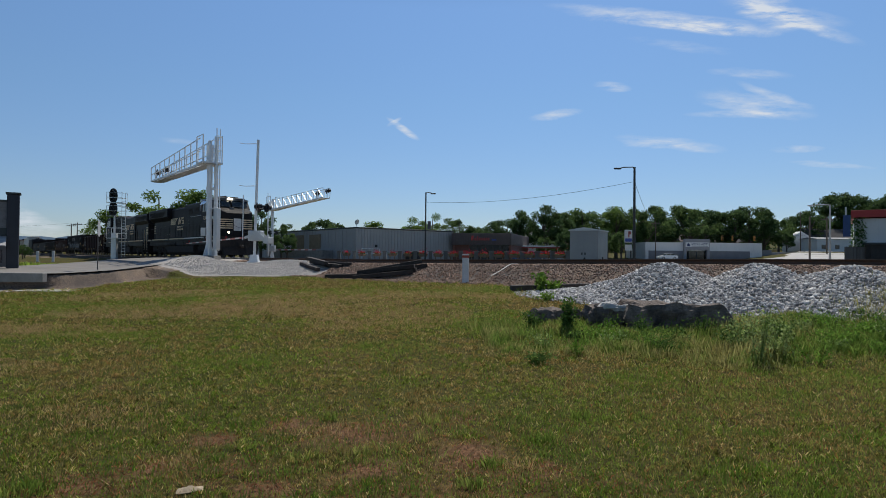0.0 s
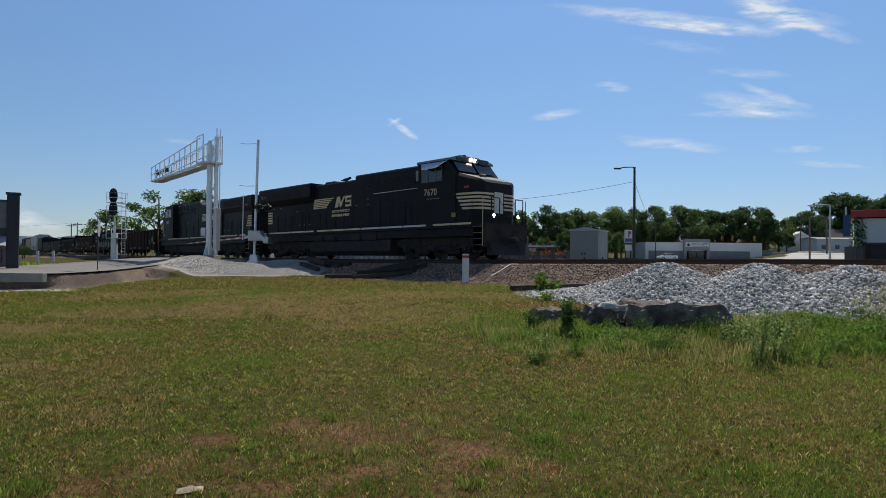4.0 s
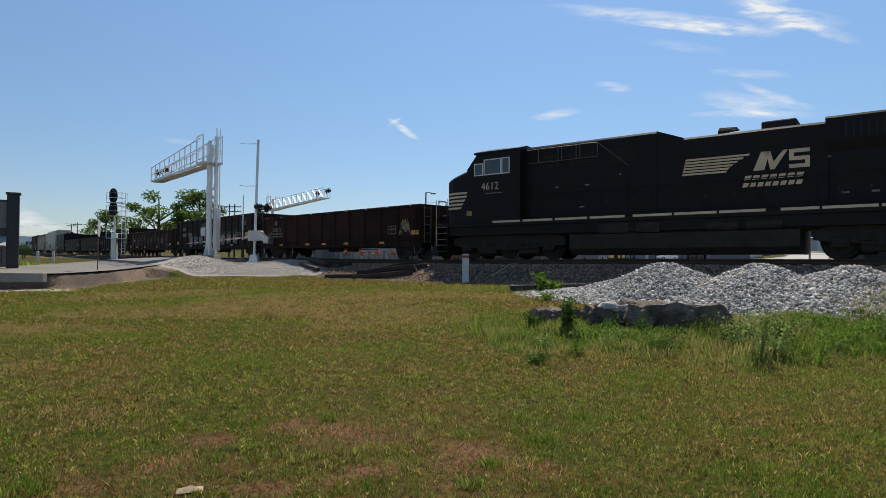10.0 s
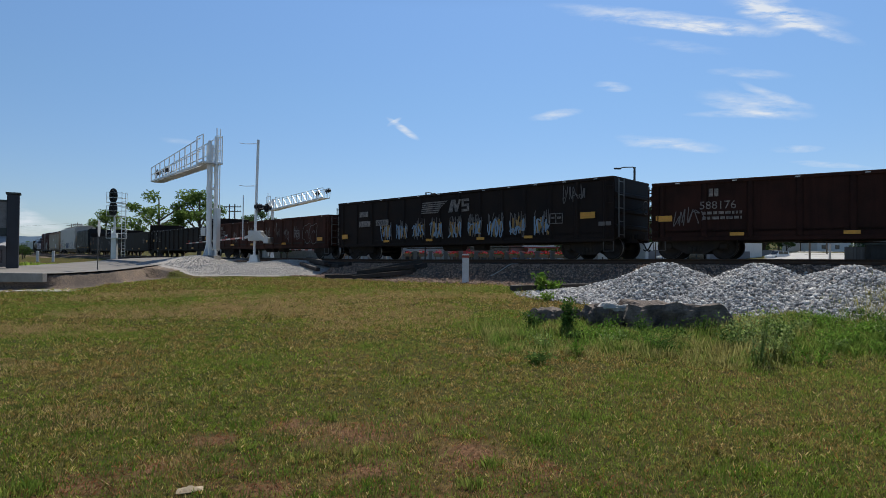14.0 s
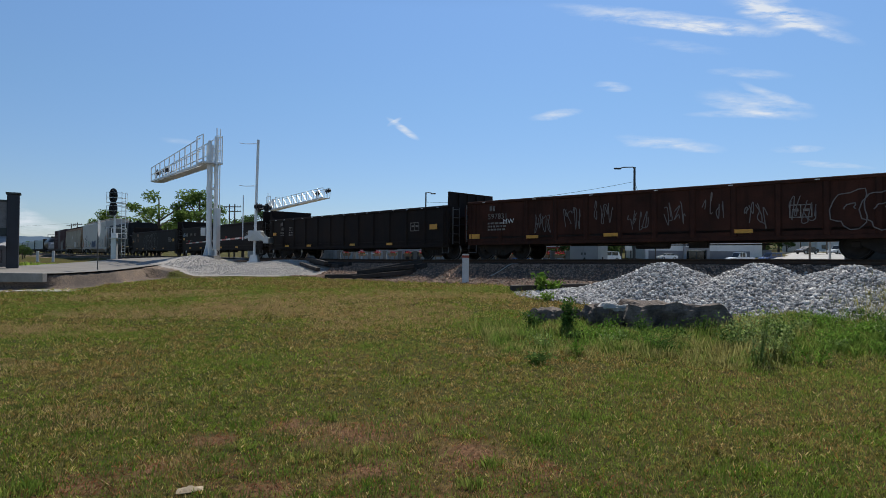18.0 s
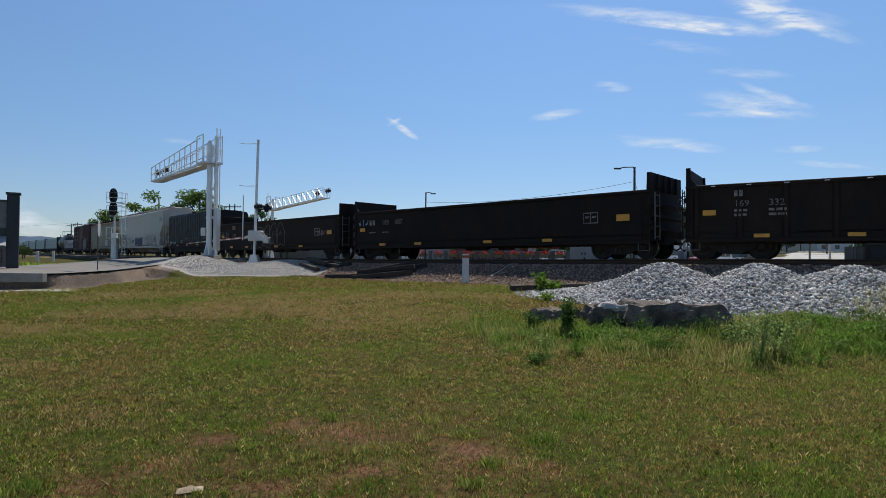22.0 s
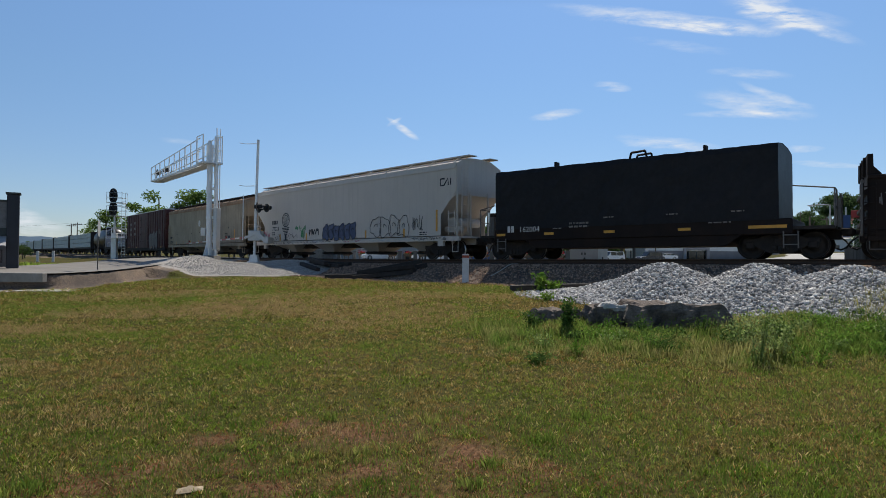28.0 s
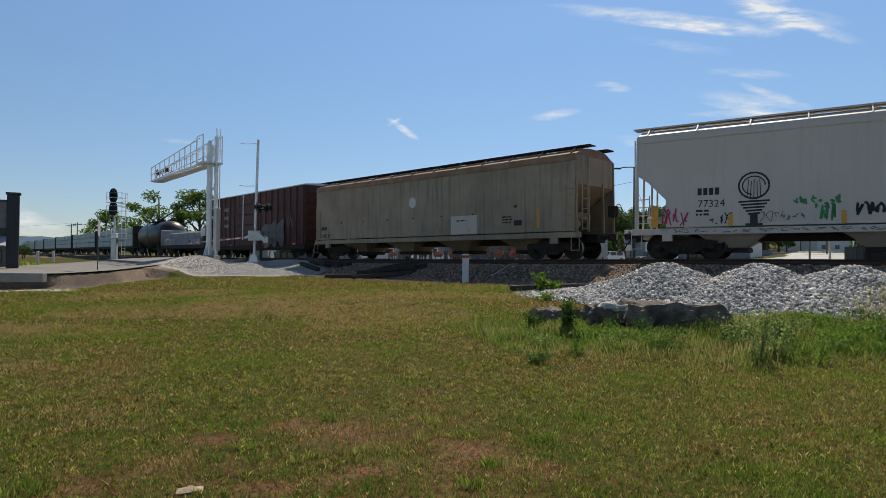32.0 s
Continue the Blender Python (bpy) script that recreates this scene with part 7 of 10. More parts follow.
    bm = bmesh.new()
    box(bm, -b + 1.5, b - 1.5, -0.3, 0.3, 0.62, 1.08)
    part("centre_sill", bm, UNDER, car)
    # running boards and hatches on the roof
    for side in (-1, 1):
        bm = bmesh.new()
        y = side * 0.72
        box(bm, -b - 0.3, b + 0.3, y - 0.26, y + 0.26, top + 0.355, top + 0.385)
        box(bm, -b - 0.3, b + 0.3, y + side * 0.26, y + side * 0.29, top + 0.33, top + 0.385)
        rb = part("running_board", bm, paint if graffiti else UNDER, car)
        for k in range(12):
            x = -b + 0.3 + (2 * b - 0.6) * k / 11
            bm = bmesh.new()
            for yy in (y - 0.24, y + 0.21):
                box(bm, x - 0.02, x + 0.02, yy, yy + 0.03, top + 0.1, top + 0.356)
            bar(bm, (x, y + side * 0.26, top + 0.34), (x, side * 1.4, top + 0.03), 0.035)
            part("bracket", bm, paint if graffiti else UNDER, rb)
    for k in range(10):
        x = -b + 1.0 + (2 * b - 2.0) * k / 9
        bm = bmesh.new()
        box(bm, x - 0.55, x + 0.55, -0.35, 0.35, top + 0.29, top + 0.40, 0.03)
        part("hatch", bm, paint, car)
    bm = bmesh.new()
    for i in range(14):
        a, c = 2 * math.pi * i / 14, 2 * math.pi * (i + 1) / 14
        tube(bm, (half + 0.22, 0.5 + 0.27 * math.cos(a), 1.95 + 0.27 * math.sin(a)), (half + 0.22, 0.5 + 0.27 * math.cos(c), 1.95 + 0.27 * math.sin(c)), 0.016, 5)
    box(bm, half - 0.15, half + 0.1, 0.3, 0.7, 1.7, 2.15)
    part("brake_wheel", bm, UNDER, car)
    ends(car, half + 0.1)
    y = -w - 0.005
    if graffiti:
        bm = bmesh.new()
        x0, z0, k = b - 0.98, 3.40, 0.66
        for pts in ([(0.42, 0.42), (0.0, 0.42), (0.0, 0.0), (0.36, 0.0)], [(0.36, 0.0), (0.72, 0.42), (0.78, 0.0)], [(1.0, 0.0), (1.0, 0.42)]):
            ribbon(bm, [(x0 + p * k, z0 + q * k * 1.1) for p, q in pts], 0.08, y)
        part("owner_mark", bm, INK, car, "owner's mark drawn as plain black strokes")
        initials(car, -7.3, 2.16, 0.72, 0.24, 4, INK, y)
        digits(car, "77324", 0.34, -7.3, 1.76, INK, y)
        tiny_print(car, -7.35, 1.6, 0.4, 0.25, 2, INK, y, 2)
        scrawl(car, -8.55, 1.12, 0.95, 0.65, 7, PINK_INK, 11, y - 0.004, 0.045, "pink sprayed scrawl")
        plate(car, -8.82, -8.6, 1.1, 1.85, y, YELLOW)
        # a torch-like figure
        bm = bmesh.new()
        ring = [(-5.6 + 0.44 * math.cos(t * math.pi / 9), 2.4 + 0.42 * math.sin(t * math.pi / 9)) for t in range(19)]
        ribbon(bm, ring, 0.06, y - 0.004)
        ring = [(-5.6 + 0.33 * math.cos(t * math.pi / 9), 2.4 + 0.3 * math.sin(t * math.pi / 9)) for t in range(14)]
        ribbon(bm, ring, 0.04, y - 0.005)
        for k in range(5):
            ribbon(bm, [(-5.8 + k * 0.1, 2.0), (-5.75 + k * 0.08, 2.6 - 0.06 * (k % 2))], 0.025, y - 0.006)
        for k in range(5):
            q = 0.45 - k * 0.07
            ribbon(bm, [(-5.6 - q, 1.88 - k * 0.1), (-5.6 + q, 1.90 - k * 0.1)], 0.06, y - 0.004)
        ribbon(bm, [(-5.6, 1.5), (-5.6, 1.15)], 0.22, y - 0.004)
        ribbon(bm, [(-5.85, 1.14), (-5.35, 1.14)], 0.07, y - 0.005)
        part("graffiti", bm, INK, car, "black sprayed torch-like figure")
        scrawl(car, -6.95, 1.15, 0.7, 0.4, 5, INK, 12, y - 0.004, 0.03)
        scrawl(car, -5.45, 1.2, 1.3, 0.35, 7, SILVER_INK, 13, y - 0.004, 0.025)
        scrawl(car, -4.5, 1.72, 1.25, 0.28, 8, GREEN_INK, 14, y - 0.004, 0.05, "green sprayed scrawl")
        scrawl(car, -3.9, 1.15, 0.55, 0.6, 6, GREEN_INK, 15, y - 0.004, 0.05)
        scrawl(car, -2.9, 1.35, 1.05, 0.45, 5, INK, 16, y - 0.004, 0.07)
        blob_letters(car, -1.35, 1.08, 3.15, 0.85, 6, BLUE_INK, INK, 18, y - 0.004, "dark blue bubble letters")
        blob_letters(car, 3.2, 1.15, 2.9, 0.95, 4, None, INK, 19, y - 0.004)
        scrawl(car, 6.35, 1.35, 0.8, 0.75, 7, INK, 20, y - 0.004, 0.03)
        for k, x in enumerate((-6.35, -3.25, 0.6, 2.6, 5.7)):
            plate(car, x, x + 0.13, 1.1, 1.5, y, YELLOW)
        plate(car, b - 1.28, b - 1.16, 1.3, 2.3, y, YELLOW)
        scrawl(car, 6.3, 0.9, 2.4, 0.13, 14, INK, 21, -w + 0.008, 0.02)
        scrawl(car, -8.6, 0.9, 8.0, 0.13, 24, SILVER_INK, 22, -w + 0.008, 0.02)
        scrawl(car, 0.6, 0.9, 1.6, 0.13, 5, PINK_INK, 23, -w + 0.006, 0.02)
        tiny_print(car, 6.9, 1.25, 0.5, 0.2, 2, INK, y, 24)
    else:
        plate(car, 2.05, 3.6, 1.12, 1.95, y, HOPPER_GREY, "painted_patch", "fresh grey paint-out patch")
        tiny_print(car, 2.4, 1.7, 0.55, 0.1, 1, INK, y - 0.012, 2)
        initials(car, -8.0, 1.62, 0.55, 0.2, 4, INK, y)
        digits(car, "588039", 0.3, -8.05, 1.2, INK, y)
        plate(car, 5.6, 6.0, 1.4, 1.62, y, INK, "stencil_patch")
        bm = bmesh.new()
        bm.faces.new([bm.verts.new((-0.5 + 0.24 * math.cos(t * math.pi / 10), y, 2.75 + 0.26 * math.sin(t * math.pi / 10))) for t in range(20)])
        part("painted_disc", bm, WHITE, car, "faded white painted disc")
        for k in range(6):
            x = -6.4 + k * 1.9
            plate(car, x, x + 0.06, 1.1, 1.38, y, YELLOW)
            plate(car, x + 0.2, x + 0.3, 1.95, 2.02, y, INK, "small_notice")
        plate(car, 6.75, 6.86, 1.25, 2.05, y, YELLOW)
        plate(car, 5.6, 5.75, 2.15, 2.25, y, INK, "small_notice")
        tiny_print(car, 5.0, 1.75, 0.5, 0.35, 3, UNDER, y, 26)
    return car


def boxcar():
    car = thing("boxcar", "dark maroon boxcar with ribbed sides and a silver roof", "boxcar")
    half, top, bot, w = 7.72, 4.5, 0.75, 1.5
    bm = bmesh.new()
    box(bm, -half, half, -w, w, bot, top - 0.05)
    part("body", bm, MAROON, car)
    bm = bmesh.new()
    prism(bm, [(-w - 0.03, top - 0.06), (-w - 0.03, top), (0, top + 0.14), (w + 0.03, top), (w + 0.03, top - 0.06)], -half - 0.02, half + 0.02)
    part("roof", bm, SILVER, car)
    bm = bmesh.new()
    prism(bm, [(-0.07, -w), (-0.05, -w - 0.06), (0.05, -w - 0.06), (0.07, -w)], bot + 0.1, top - 0.1, "z")
    me = mesh_of(bm, "rib", MAROON)
    for k in range(19):
        x = -half + 0.2 + (2 * half - 0.4) * k / 18
        if abs(x) > 1.6:
            part("rib", me, None, car, at=pose(x, 0, 0))
    bm = bmesh.new()
    for k in range(5):
        box(bm, -1.55, 1.55, -w - 0.08, -w - 0.02, bot + 0.12 + k * 0.72, bot + 0.76 + k * 0.72, 0.02)
    d = part("sliding_door", bm, MAROON, car, "closed sliding door")
    bm = bmesh.new()
    for x in (-0.9, 0.9):
        tube(bm, (x, -w - 0.11, bot + 0.2), (x, -w - 0.11, top - 0.4), 0.02, 6)
    part("door_rod", bm, GRAB, d)
    bm = bmesh.new()
    box(bm, -half, half, -w - 0.03, w + 0.03, bot - 0.18, bot + 0.1)
    box(bm, -half - 0.1, half + 0.1, -0.3, 0.3, 0.55, 0.8)
    part("side_sill", bm, UNDER, car)
    for sgn in (1, -1):
        ladder(car, sgn * (half - 0.3) - 0.22, sgn * (half - 0.3) + 0.22, -w - 0.1, bot + 0.2, 2.4 if sgn > 0 else 2.4, 5, material=MAROON)
        bogie(car, sgn * (half - 1.6))
        box_end = bmesh.new()
        x = sgn * half
        for k in range(6):
            z = bot + 0.25 + k * 0.58
            prism(box_end, [(x, z), (x + sgn * 0.06, z + 0.1), (x + sgn * 0.06, z + 0.3), (x, z + 0.4)], -w + 0.05, w - 0.05, "y")
        part("corrugated_end", box_end, MAROON, car)
    for k in range(3):
        plate(car, -5.9, -5.25, 3.3 - 0.55 * k, 3.55 - 0.55 * k, -w - 0.065, WORN_WHITE, "painted_patch")
        plate(car, -4.2, -3.4, 3.4 - 0.6 * k, 3.65 - 0.6 * k, -w - 0.065, WORN_WHITE, "painted_patch")
    blob_letters(car, 2.2, 0.8, 3.0, 1.6, 3, SILVER_INK, INK, 55, -w - 0.07, "grey bubble letters along the lower side")
    scrawl(car, 5.6, 1.9, 0.8, 1.0, 5, SILVER_INK, 56, -w - 0.07)
    scrawl(car, -6.5, 1.0, 2.4, 0.9, 6, SILVER_INK, 57, -w - 0.07)
    yellow_row(car, (-6.5, -3, 3, 6.5), 0.85, 0.3, 0.1, -w - 0.065)
    ends(car, half + 0.3)
    return car


def load_car():
    car = thing("flat_car", "grey low-sided flat car with stacked steel covers", "flat car")
    half = 6.0
    bm = bmesh.new()
    box(bm, -half, half, -1.5, 1.5, 0.72, 1.05, 0.02)
    box(bm, -half - 0.1, half + 0.1, -0.3, 0.3, 0.55, 0.8)
    part("deck", bm, UNDER, car)
    for k, (x0, x1, z0, z1, y) in enumerate(((-5.0, 4.9, 1.05, 1.62, 1.45), (-3.9, 5.2, 1.64, 2.18, 1.25))):
        bm = bmesh.new()
        prism(bm, [(-y, z0), (-y, z1 - 0.12), (-y + 0.15, z1), (y - 0.15, z1), (y, z1 - 0.12), (y, z0)], x0, x1)
        for x in np.linspace(x0 + 0.8, x1 - 0.8, 6):
            box(bm, x - 0.05, x + 0.05, -y - 0.03, y + 0.03, z0, z1 - 0.1)
        part("steel_cover", bm, PALE_STEEL, car, "faded grey steel cover")
    for sgn in (1, -1):
        bm = bmesh.new()
        x = sgn * half
        box(bm, min(x, x - sgn * 0.35), max(x, x - sgn * 0.35), -1.5, 1.5, 1.05, 2.5, 0.03)
        part("bulkhead", bm, PALE_STEEL if sgn < 0 else UNDER, car)
        bogie(car, sgn * 4.4)
    ends(car, half + 0.25)
    return car


def tank_car():
    car = thing("tank_car", "black tank car with a railed dome platform", "tank car")
    bm = bmesh.new()
    seg, r, zc = 28, 1.38, 2.15
    stations = [(-4.75, 0.15), (-4.7, 0.6), (-4.5, 1.0), (-4.2, 1.25), (-3.8, r), (3.8, r), (4.2, 1.25), (4.5, 1.0), (4.7, 0.6), (4.75, 0.15)]
    rings = [[bm.verts.new((x, q * math.cos(2 * math.pi * i / seg), zc + q * math.sin(2 * math.pi * i / seg))) for i in range(seg)] for x, q in stations]
    for a, b in zip(rings, rings[1:]):
        for i in range(seg):
            bm.faces.new((a[i], a[(i + 1) % seg], b[(i + 1) % seg], b[i]))
    bm.faces.new(rings[0][::-1])
    bm.faces.new(rings[-1])
    part("tank", bm, mat("black_tank_paint", (0.022, 0.021, 0.022), 0.4, var=0.35, scale=1.0, bump=0.03, second=(0.06, 0.05, 0.045), streak=0.4), car, smooth=True)
    bm = bmesh.new()
    tube(bm, (0, 0, 3.4), (0, 0, 3.85), 0.42, 14)
    box(bm, -1.3, 1.3, -1.0, 1.0, 3.5, 3.54)
    part("dome", bm, UNDER, car)
    bm = bmesh.new()
    for x in (-1.3, 1.3):
        for y in (-1.0, 1.0):
            tube(bm, (x, y, 3.5), (x, y, 4.25), 0.02, 5)
    for y in (-1.0, 1.0):
        tube(bm, (-1.3, y, 4.25), (1.3, y, 4.25), 0.02, 5)
    for x in (-1.3, 1.3):
        tube(bm, (x, -1, 4.25), (x, 1, 4.25), 0.02, 5)
    part("railing", bm, GRAB, car)
    bm = bmesh.new()
    box(bm, -5.0, 5.0, -0.35, 0.35, 0.62, 0.9)
    for x in (-3.6, 3.6):
        prism(bm, [(-1.25, 0.8), (-1.3, 1.5), (1.3, 1.5), (1.25, 0.8)], x - 0.25, x + 0.25)
    for sgn in (1, -1):
        box(bm, min(sgn * 4.1, sgn * 5.1), max(sgn * 4.1, sgn * 5.1), -1.4, 1.4, 0.88, 0.96)
    part("underframe", bm, UNDER, car)
    ladder(car, -0.25, 0.25, -1.42, 1.2, 3.5, 8)
    for sgn in (1, -1):
        bogie(car, sgn * 3.7)
    ends(car, 5.0)
    return car


def lumber_car():
    car = thing("lumber_flat_car", "long flat car stacked with pale wrapped lumber", "flat car", group="lumber cars")
    half = 11.2
    bm = bmesh.new()
    box(bm, -half, half, -1.4, 1.4, 0.78, 1.05, 0.02)
    prism(bm, [(-half + 3, 0.8), (-half + 4, 0.45), (half - 4, 0.45), (half - 3, 0.8)], -0.5, 0.5, "y")
    part("deck", bm, UNDER, car)
    for k in range(5):
        x0 = -half + 0.7 + k * 4.2
        for r in range(3):
            bm = bmesh.new()
            box(bm, x0, x0 + 4.0, -1.4, 1.4, 1.08 + r * 0.7, 1.74 + r * 0.7, 0.02)
            part("lumber_pack", bm, WRAP, car)
    for sgn in (1, -1):
        bm = bmesh.new()
        x = sgn * half
        box(bm, min(x, x - sgn * 0.4), max(x, x - sgn * 0.4), -1.45, 1.45, 1.05, 3.3, 0.03)
        part("bulkhead", bm, UNDER, car)
        bogie(car, sgn * 8.6)
    ends(car, half + 0.2)
    return car


rail_train()


# ---- motion along the line ----
def run(t):
    """How far the train has come after t seconds."""
    return 6.704 * t - 0.00309 * t * t + 0.0000523 * t ** 3


def car_pose(u, half, t):
    a, b = track(u + run(t) - half), track(u + run(t) + half)
    d = (b - a).normalized()
    side = Vector((0, 0, 1)).cross(d).normalized()
    m = Matrix((d, side, d.cross(side))).transposed().to_4x4()
    m.translation = (a + b) / 2
    return m
# ---- crossing and railway fixtures ----
GALV = mat("galvanised_steel", (0.78, 0.78, 0.77), 0.36, 0.25, var=0.15, scale=4, fine=30, bump=0.03, second=(0.48, 0.48, 0.47))
ALU = mat("aluminium_cabinet", (0.55, 0.55, 0.54), 0.4, 0.5, var=0.12, scale=3, bump=0.02)
SIGNAL_BLACK = mat("signal_black", (0.015, 0.015, 0.016), 0.6, var=0.15, bump=0.0)
LENS_RED = mat("red_lens", (0.25, 0.02, 0.02), 0.2, var=0.05, bump=0.0)
WOOD_POLE = mat("wood_pole", (0.14, 0.11, 0.085), 0.9, var=0.3, scale=3, fine=30, bump=0.3, stretch=(4, 4, 0.4))
DARK_POLE = mat("dark_lamp_pole", (0.06, 0.055, 0.05), 0.6, var=0.2, bump=0.05)
STRIPE_RED = mat("gate_red", (0.42, 0.11, 0.09), 0.5, var=0.1, bump=0.0)


def flasher(parent, x, y, z, yaw):
    """A pair of round backgrounds with hooded lamps on a cross arm."""
    bm = bmesh.new()
    m = pose(x, y, z, 0, 0, yaw)
    tube(bm, m @ Vector((-0.42, 0, 0)), m @ Vector((0.42, 0, 0)), 0.03, 6)
    arm = part("lamp_arm", bm, GALV, parent)
    for k in (-0.38, 0.38):
        bm = bmesh.new()
        tube(bm, m @ Vector((k, -0.05, 0)), m @ Vector((k, -0.02, 0)), 0.27, 16)
        tube(bm, m @ Vector((k, -0.02, 0)), m @ Vector((k, 0.12, 0)), 0.13, 10)
        tube(bm, m @ Vector((k, -0.32, 0.03)), m @ Vector((k, -0.05, 0.03)), 0.135, 10, caps=False)
        lamp = part("flashing_light", bm, SIGNAL_BLACK, arm)
        bm = bmesh.new()
        tube(bm, m @ Vector((k, -0.065, 0)), m @ Vector((k, -0.055, 0)), 0.11, 12)
        part("lens", bm, LENS_RED, lamp)


def crossbuck(parent, x, y, z, yaw):
    white = mat("sign_white", (0.7, 0.7, 0.68), 0.5, var=0.1, bump=0.0)
    for s in (-1, 1):
        bm = bmesh.new()
        box(bm, -0.6, 0.6, -0.01 + 0.012 * s, 0.01 + 0.012 * s, -0.11, 0.11)
        part("crossbuck_blade", bm, white, parent, at=pose(x, y, z, 0, 0, yaw) @ Matrix.Rotation(radians(50 * s), 4, "Y"))


def cantilever(x, y, yaw, length, label, ladder_dir, high=False):
    z0 = level_at(x, y)
    th = thing("cantilever_signal", label, "crossing signal", pose(x, y, 0), group="crossing signals")
    R = Matrix.Rotation(radians(yaw), 4, "Z")
    bm = bmesh.new()
    box(bm, -0.55, 0.55, -0.55, 0.55, z0 - 0.3, z0 + 0.12, 0.02)
    part("footing", bm, mat("kerb_concrete", (0.30, 0.28, 0.25)), th)
    bm = bmesh.new()
    for k in range(8):
        a = k * math.pi / 4
        prism(bm, [(0.16, z0 + 0.1), (0.36, z0 + 0.1), (0.16, z0 + 0.9)], -0.015, 0.015, "y")
        bmesh.ops.rotate(bm, cent=(0, 0, 0), matrix=Matrix.Rotation(a, 3, "Z"), verts=bm.verts[-6:])
    tube(bm, (0, 0, z0 + 0.1), (0, 0, 7.0), 0.17, 14)
    part("mast", bm, GALV, th, smooth=False)
    bm = bmesh.new()
    tube(bm, (0.0, 0, 6.0), (0.0, 0, 7.0), 0.21, 14)
    tube(bm, (0.0, 0, 7.0), (0.0, 0, 7.25), 0.12, 12)
    part("mast_head", bm, GALV, th)
    if high:
        bm = bmesh.new()
        tube(bm, (0.33, 0.2, z0 + 0.1), (0.33, 0.2, 7.55), 0.13, 12)
        for z in (2.4, 4.2, 5.75):
            box(bm, -0.2, 0.42, -0.02, 0.22, z, z + 0.14)
        part("rear_mast", bm, GALV, th)
    deck_z, w = 5.80, 0.42
    lift = lambda px: 0.0 if high else 0.62 * px / length
    rail_h = lambda px: lift(px) + 1.07 + (0.62 if high else 0.12) * (1 - px / length)
    bm = bmesh.new()
    for yy in (-w, w):
        bar(bm, R @ Vector((-0.4, yy, deck_z)), R @ Vector((length, yy, deck_z + 0.02 + lift(length))), 0.09, 0.12)
    bar(bm, R @ Vector((-0.4, 0, deck_z - 0.06)), R @ Vector((length, 0, deck_z - 0.04 + lift(length))), 0.62, 0.03)
    arm = part("arm", bm, GALV, th, "walkway arm reaching out over the road")
    n = int(length / 1.2)
    for yy in (-w, w):
        bm = bmesh.new()
        for share in (0.5, 1.0) if high else (1.0,):
            bar(bm, R @ Vector((0.6, yy, deck_z + lift(0.6) + (rail_h(0.6) - lift(0.6)) * share)), R @ Vector((length, yy, deck_z + lift(length) + (rail_h(length) - lift(length)) * share)), 0.05)
        part("handrail", bm, GALV, arm)
        for k in range(n + 1):
            bm = bmesh.new()
            px = length * k / n
            bar(bm, R @ Vector((px, yy, deck_z + lift(px))), R @ Vector((px, yy, deck_z + rail_h(px))), 0.06)
            part("rail_post", bm, GALV, arm)
            if k < n and yy < 0:
                bm = bmesh.new()
                bar(bm, R @ Vector((px, yy, deck_z + 0.02 + (0 if high else rail_h(px)))), R @ Vector((px + length / n, yy, deck_z + (0.52 if high else lift(px + length / n)))), 0.03 if high else 0.05)
                part("brace", bm, GALV, arm)
    bm = bmesh.new()
    for k in range(int(length / 0.45)):
        px = 0.2 + k * 0.45
        bar(bm, R @ Vector((px, -w, deck_z - 0.03 + lift(px))), R @ Vector((px, w, deck_z - 0.03 + lift(px))), 0.04)
    part("grating", bm, GALV, arm)
    for px in (length + 0.15, length - 2.2):
        p = R @ Vector((px, 0.0, 0))
        bm = bmesh.new()
        tube(bm, (p.x, p.y, deck_z + lift(px)), (p.x, p.y, deck_z + 0.95 + lift(px)), 0.04, 8)
        part("lamp_post", bm, GALV, th)
        flasher(th, p.x, p.y, deck_z + 0.72 + lift(px), math.degrees(math.atan2(y, x)) + 8)
    # small platform, ladder with hoops, cabinet
    bm = bmesh.new()
    m = R
    box(bm, -0.55, 0.75, -0.62, 0.62, deck_z - 0.02, deck_z + 0.08, m=m)
    deck = part("platform", bm, GALV, th)
    for sy in (-0.58, 0.58):
        bm = bmesh.new()
        for sx in (-0.5, 0.7):
            bar(bm, m @ Vector((sx, sy, deck_z + 0.06)), m @ Vector((sx, sy, deck_z + 1.72)), 0.06)
        for zz in (0.85, 1.72):
            bar(bm, m @ Vector((-0.5, sy, deck_z + zz)), m @ Vector((0.7, sy, deck_z + zz)), 0.045)
        part("guard_rail", bm, GALV, deck)
    Lm = Matrix.Rotation(radians(ladder_dir), 4, "Z")
    bm = bmesh.new()
    for yy in (-0.22, 0.22):
        bar(bm, Lm @ Vector((0.55, yy, z0 + 0.4)), Lm @ Vector((0.55, yy, 8.0)), 0.05)
    lad = part("ladder", bm, GALV, th)
    for k in range(24):
        z = z0 + 0.6 + k * 0.305
        if z > 7.9:
            break
        bm = bmesh.new()
        bar(bm, Lm @ Vector((0.55, -0.22, z)), Lm @ Vector((0.55, 0.22, z)), 0.03)
        part("rung", bm, GALV, lad)
    bm = bmesh.new()
    for k in range(6):
        z = 3.0 + k * 0.75
        bar(bm, Lm @ Vector((0.15, 0, z)), Lm @ Vector((0.55, 0, z)), 0.04)
    part("ladder_bracket", bm, GALV, lad)
    bm = bmesh.new()
    box(bm, 0.40, 0.62, -0.26, 0.26, z0 + 0.5, z0 + 3.1, 0.02, m=Lm)
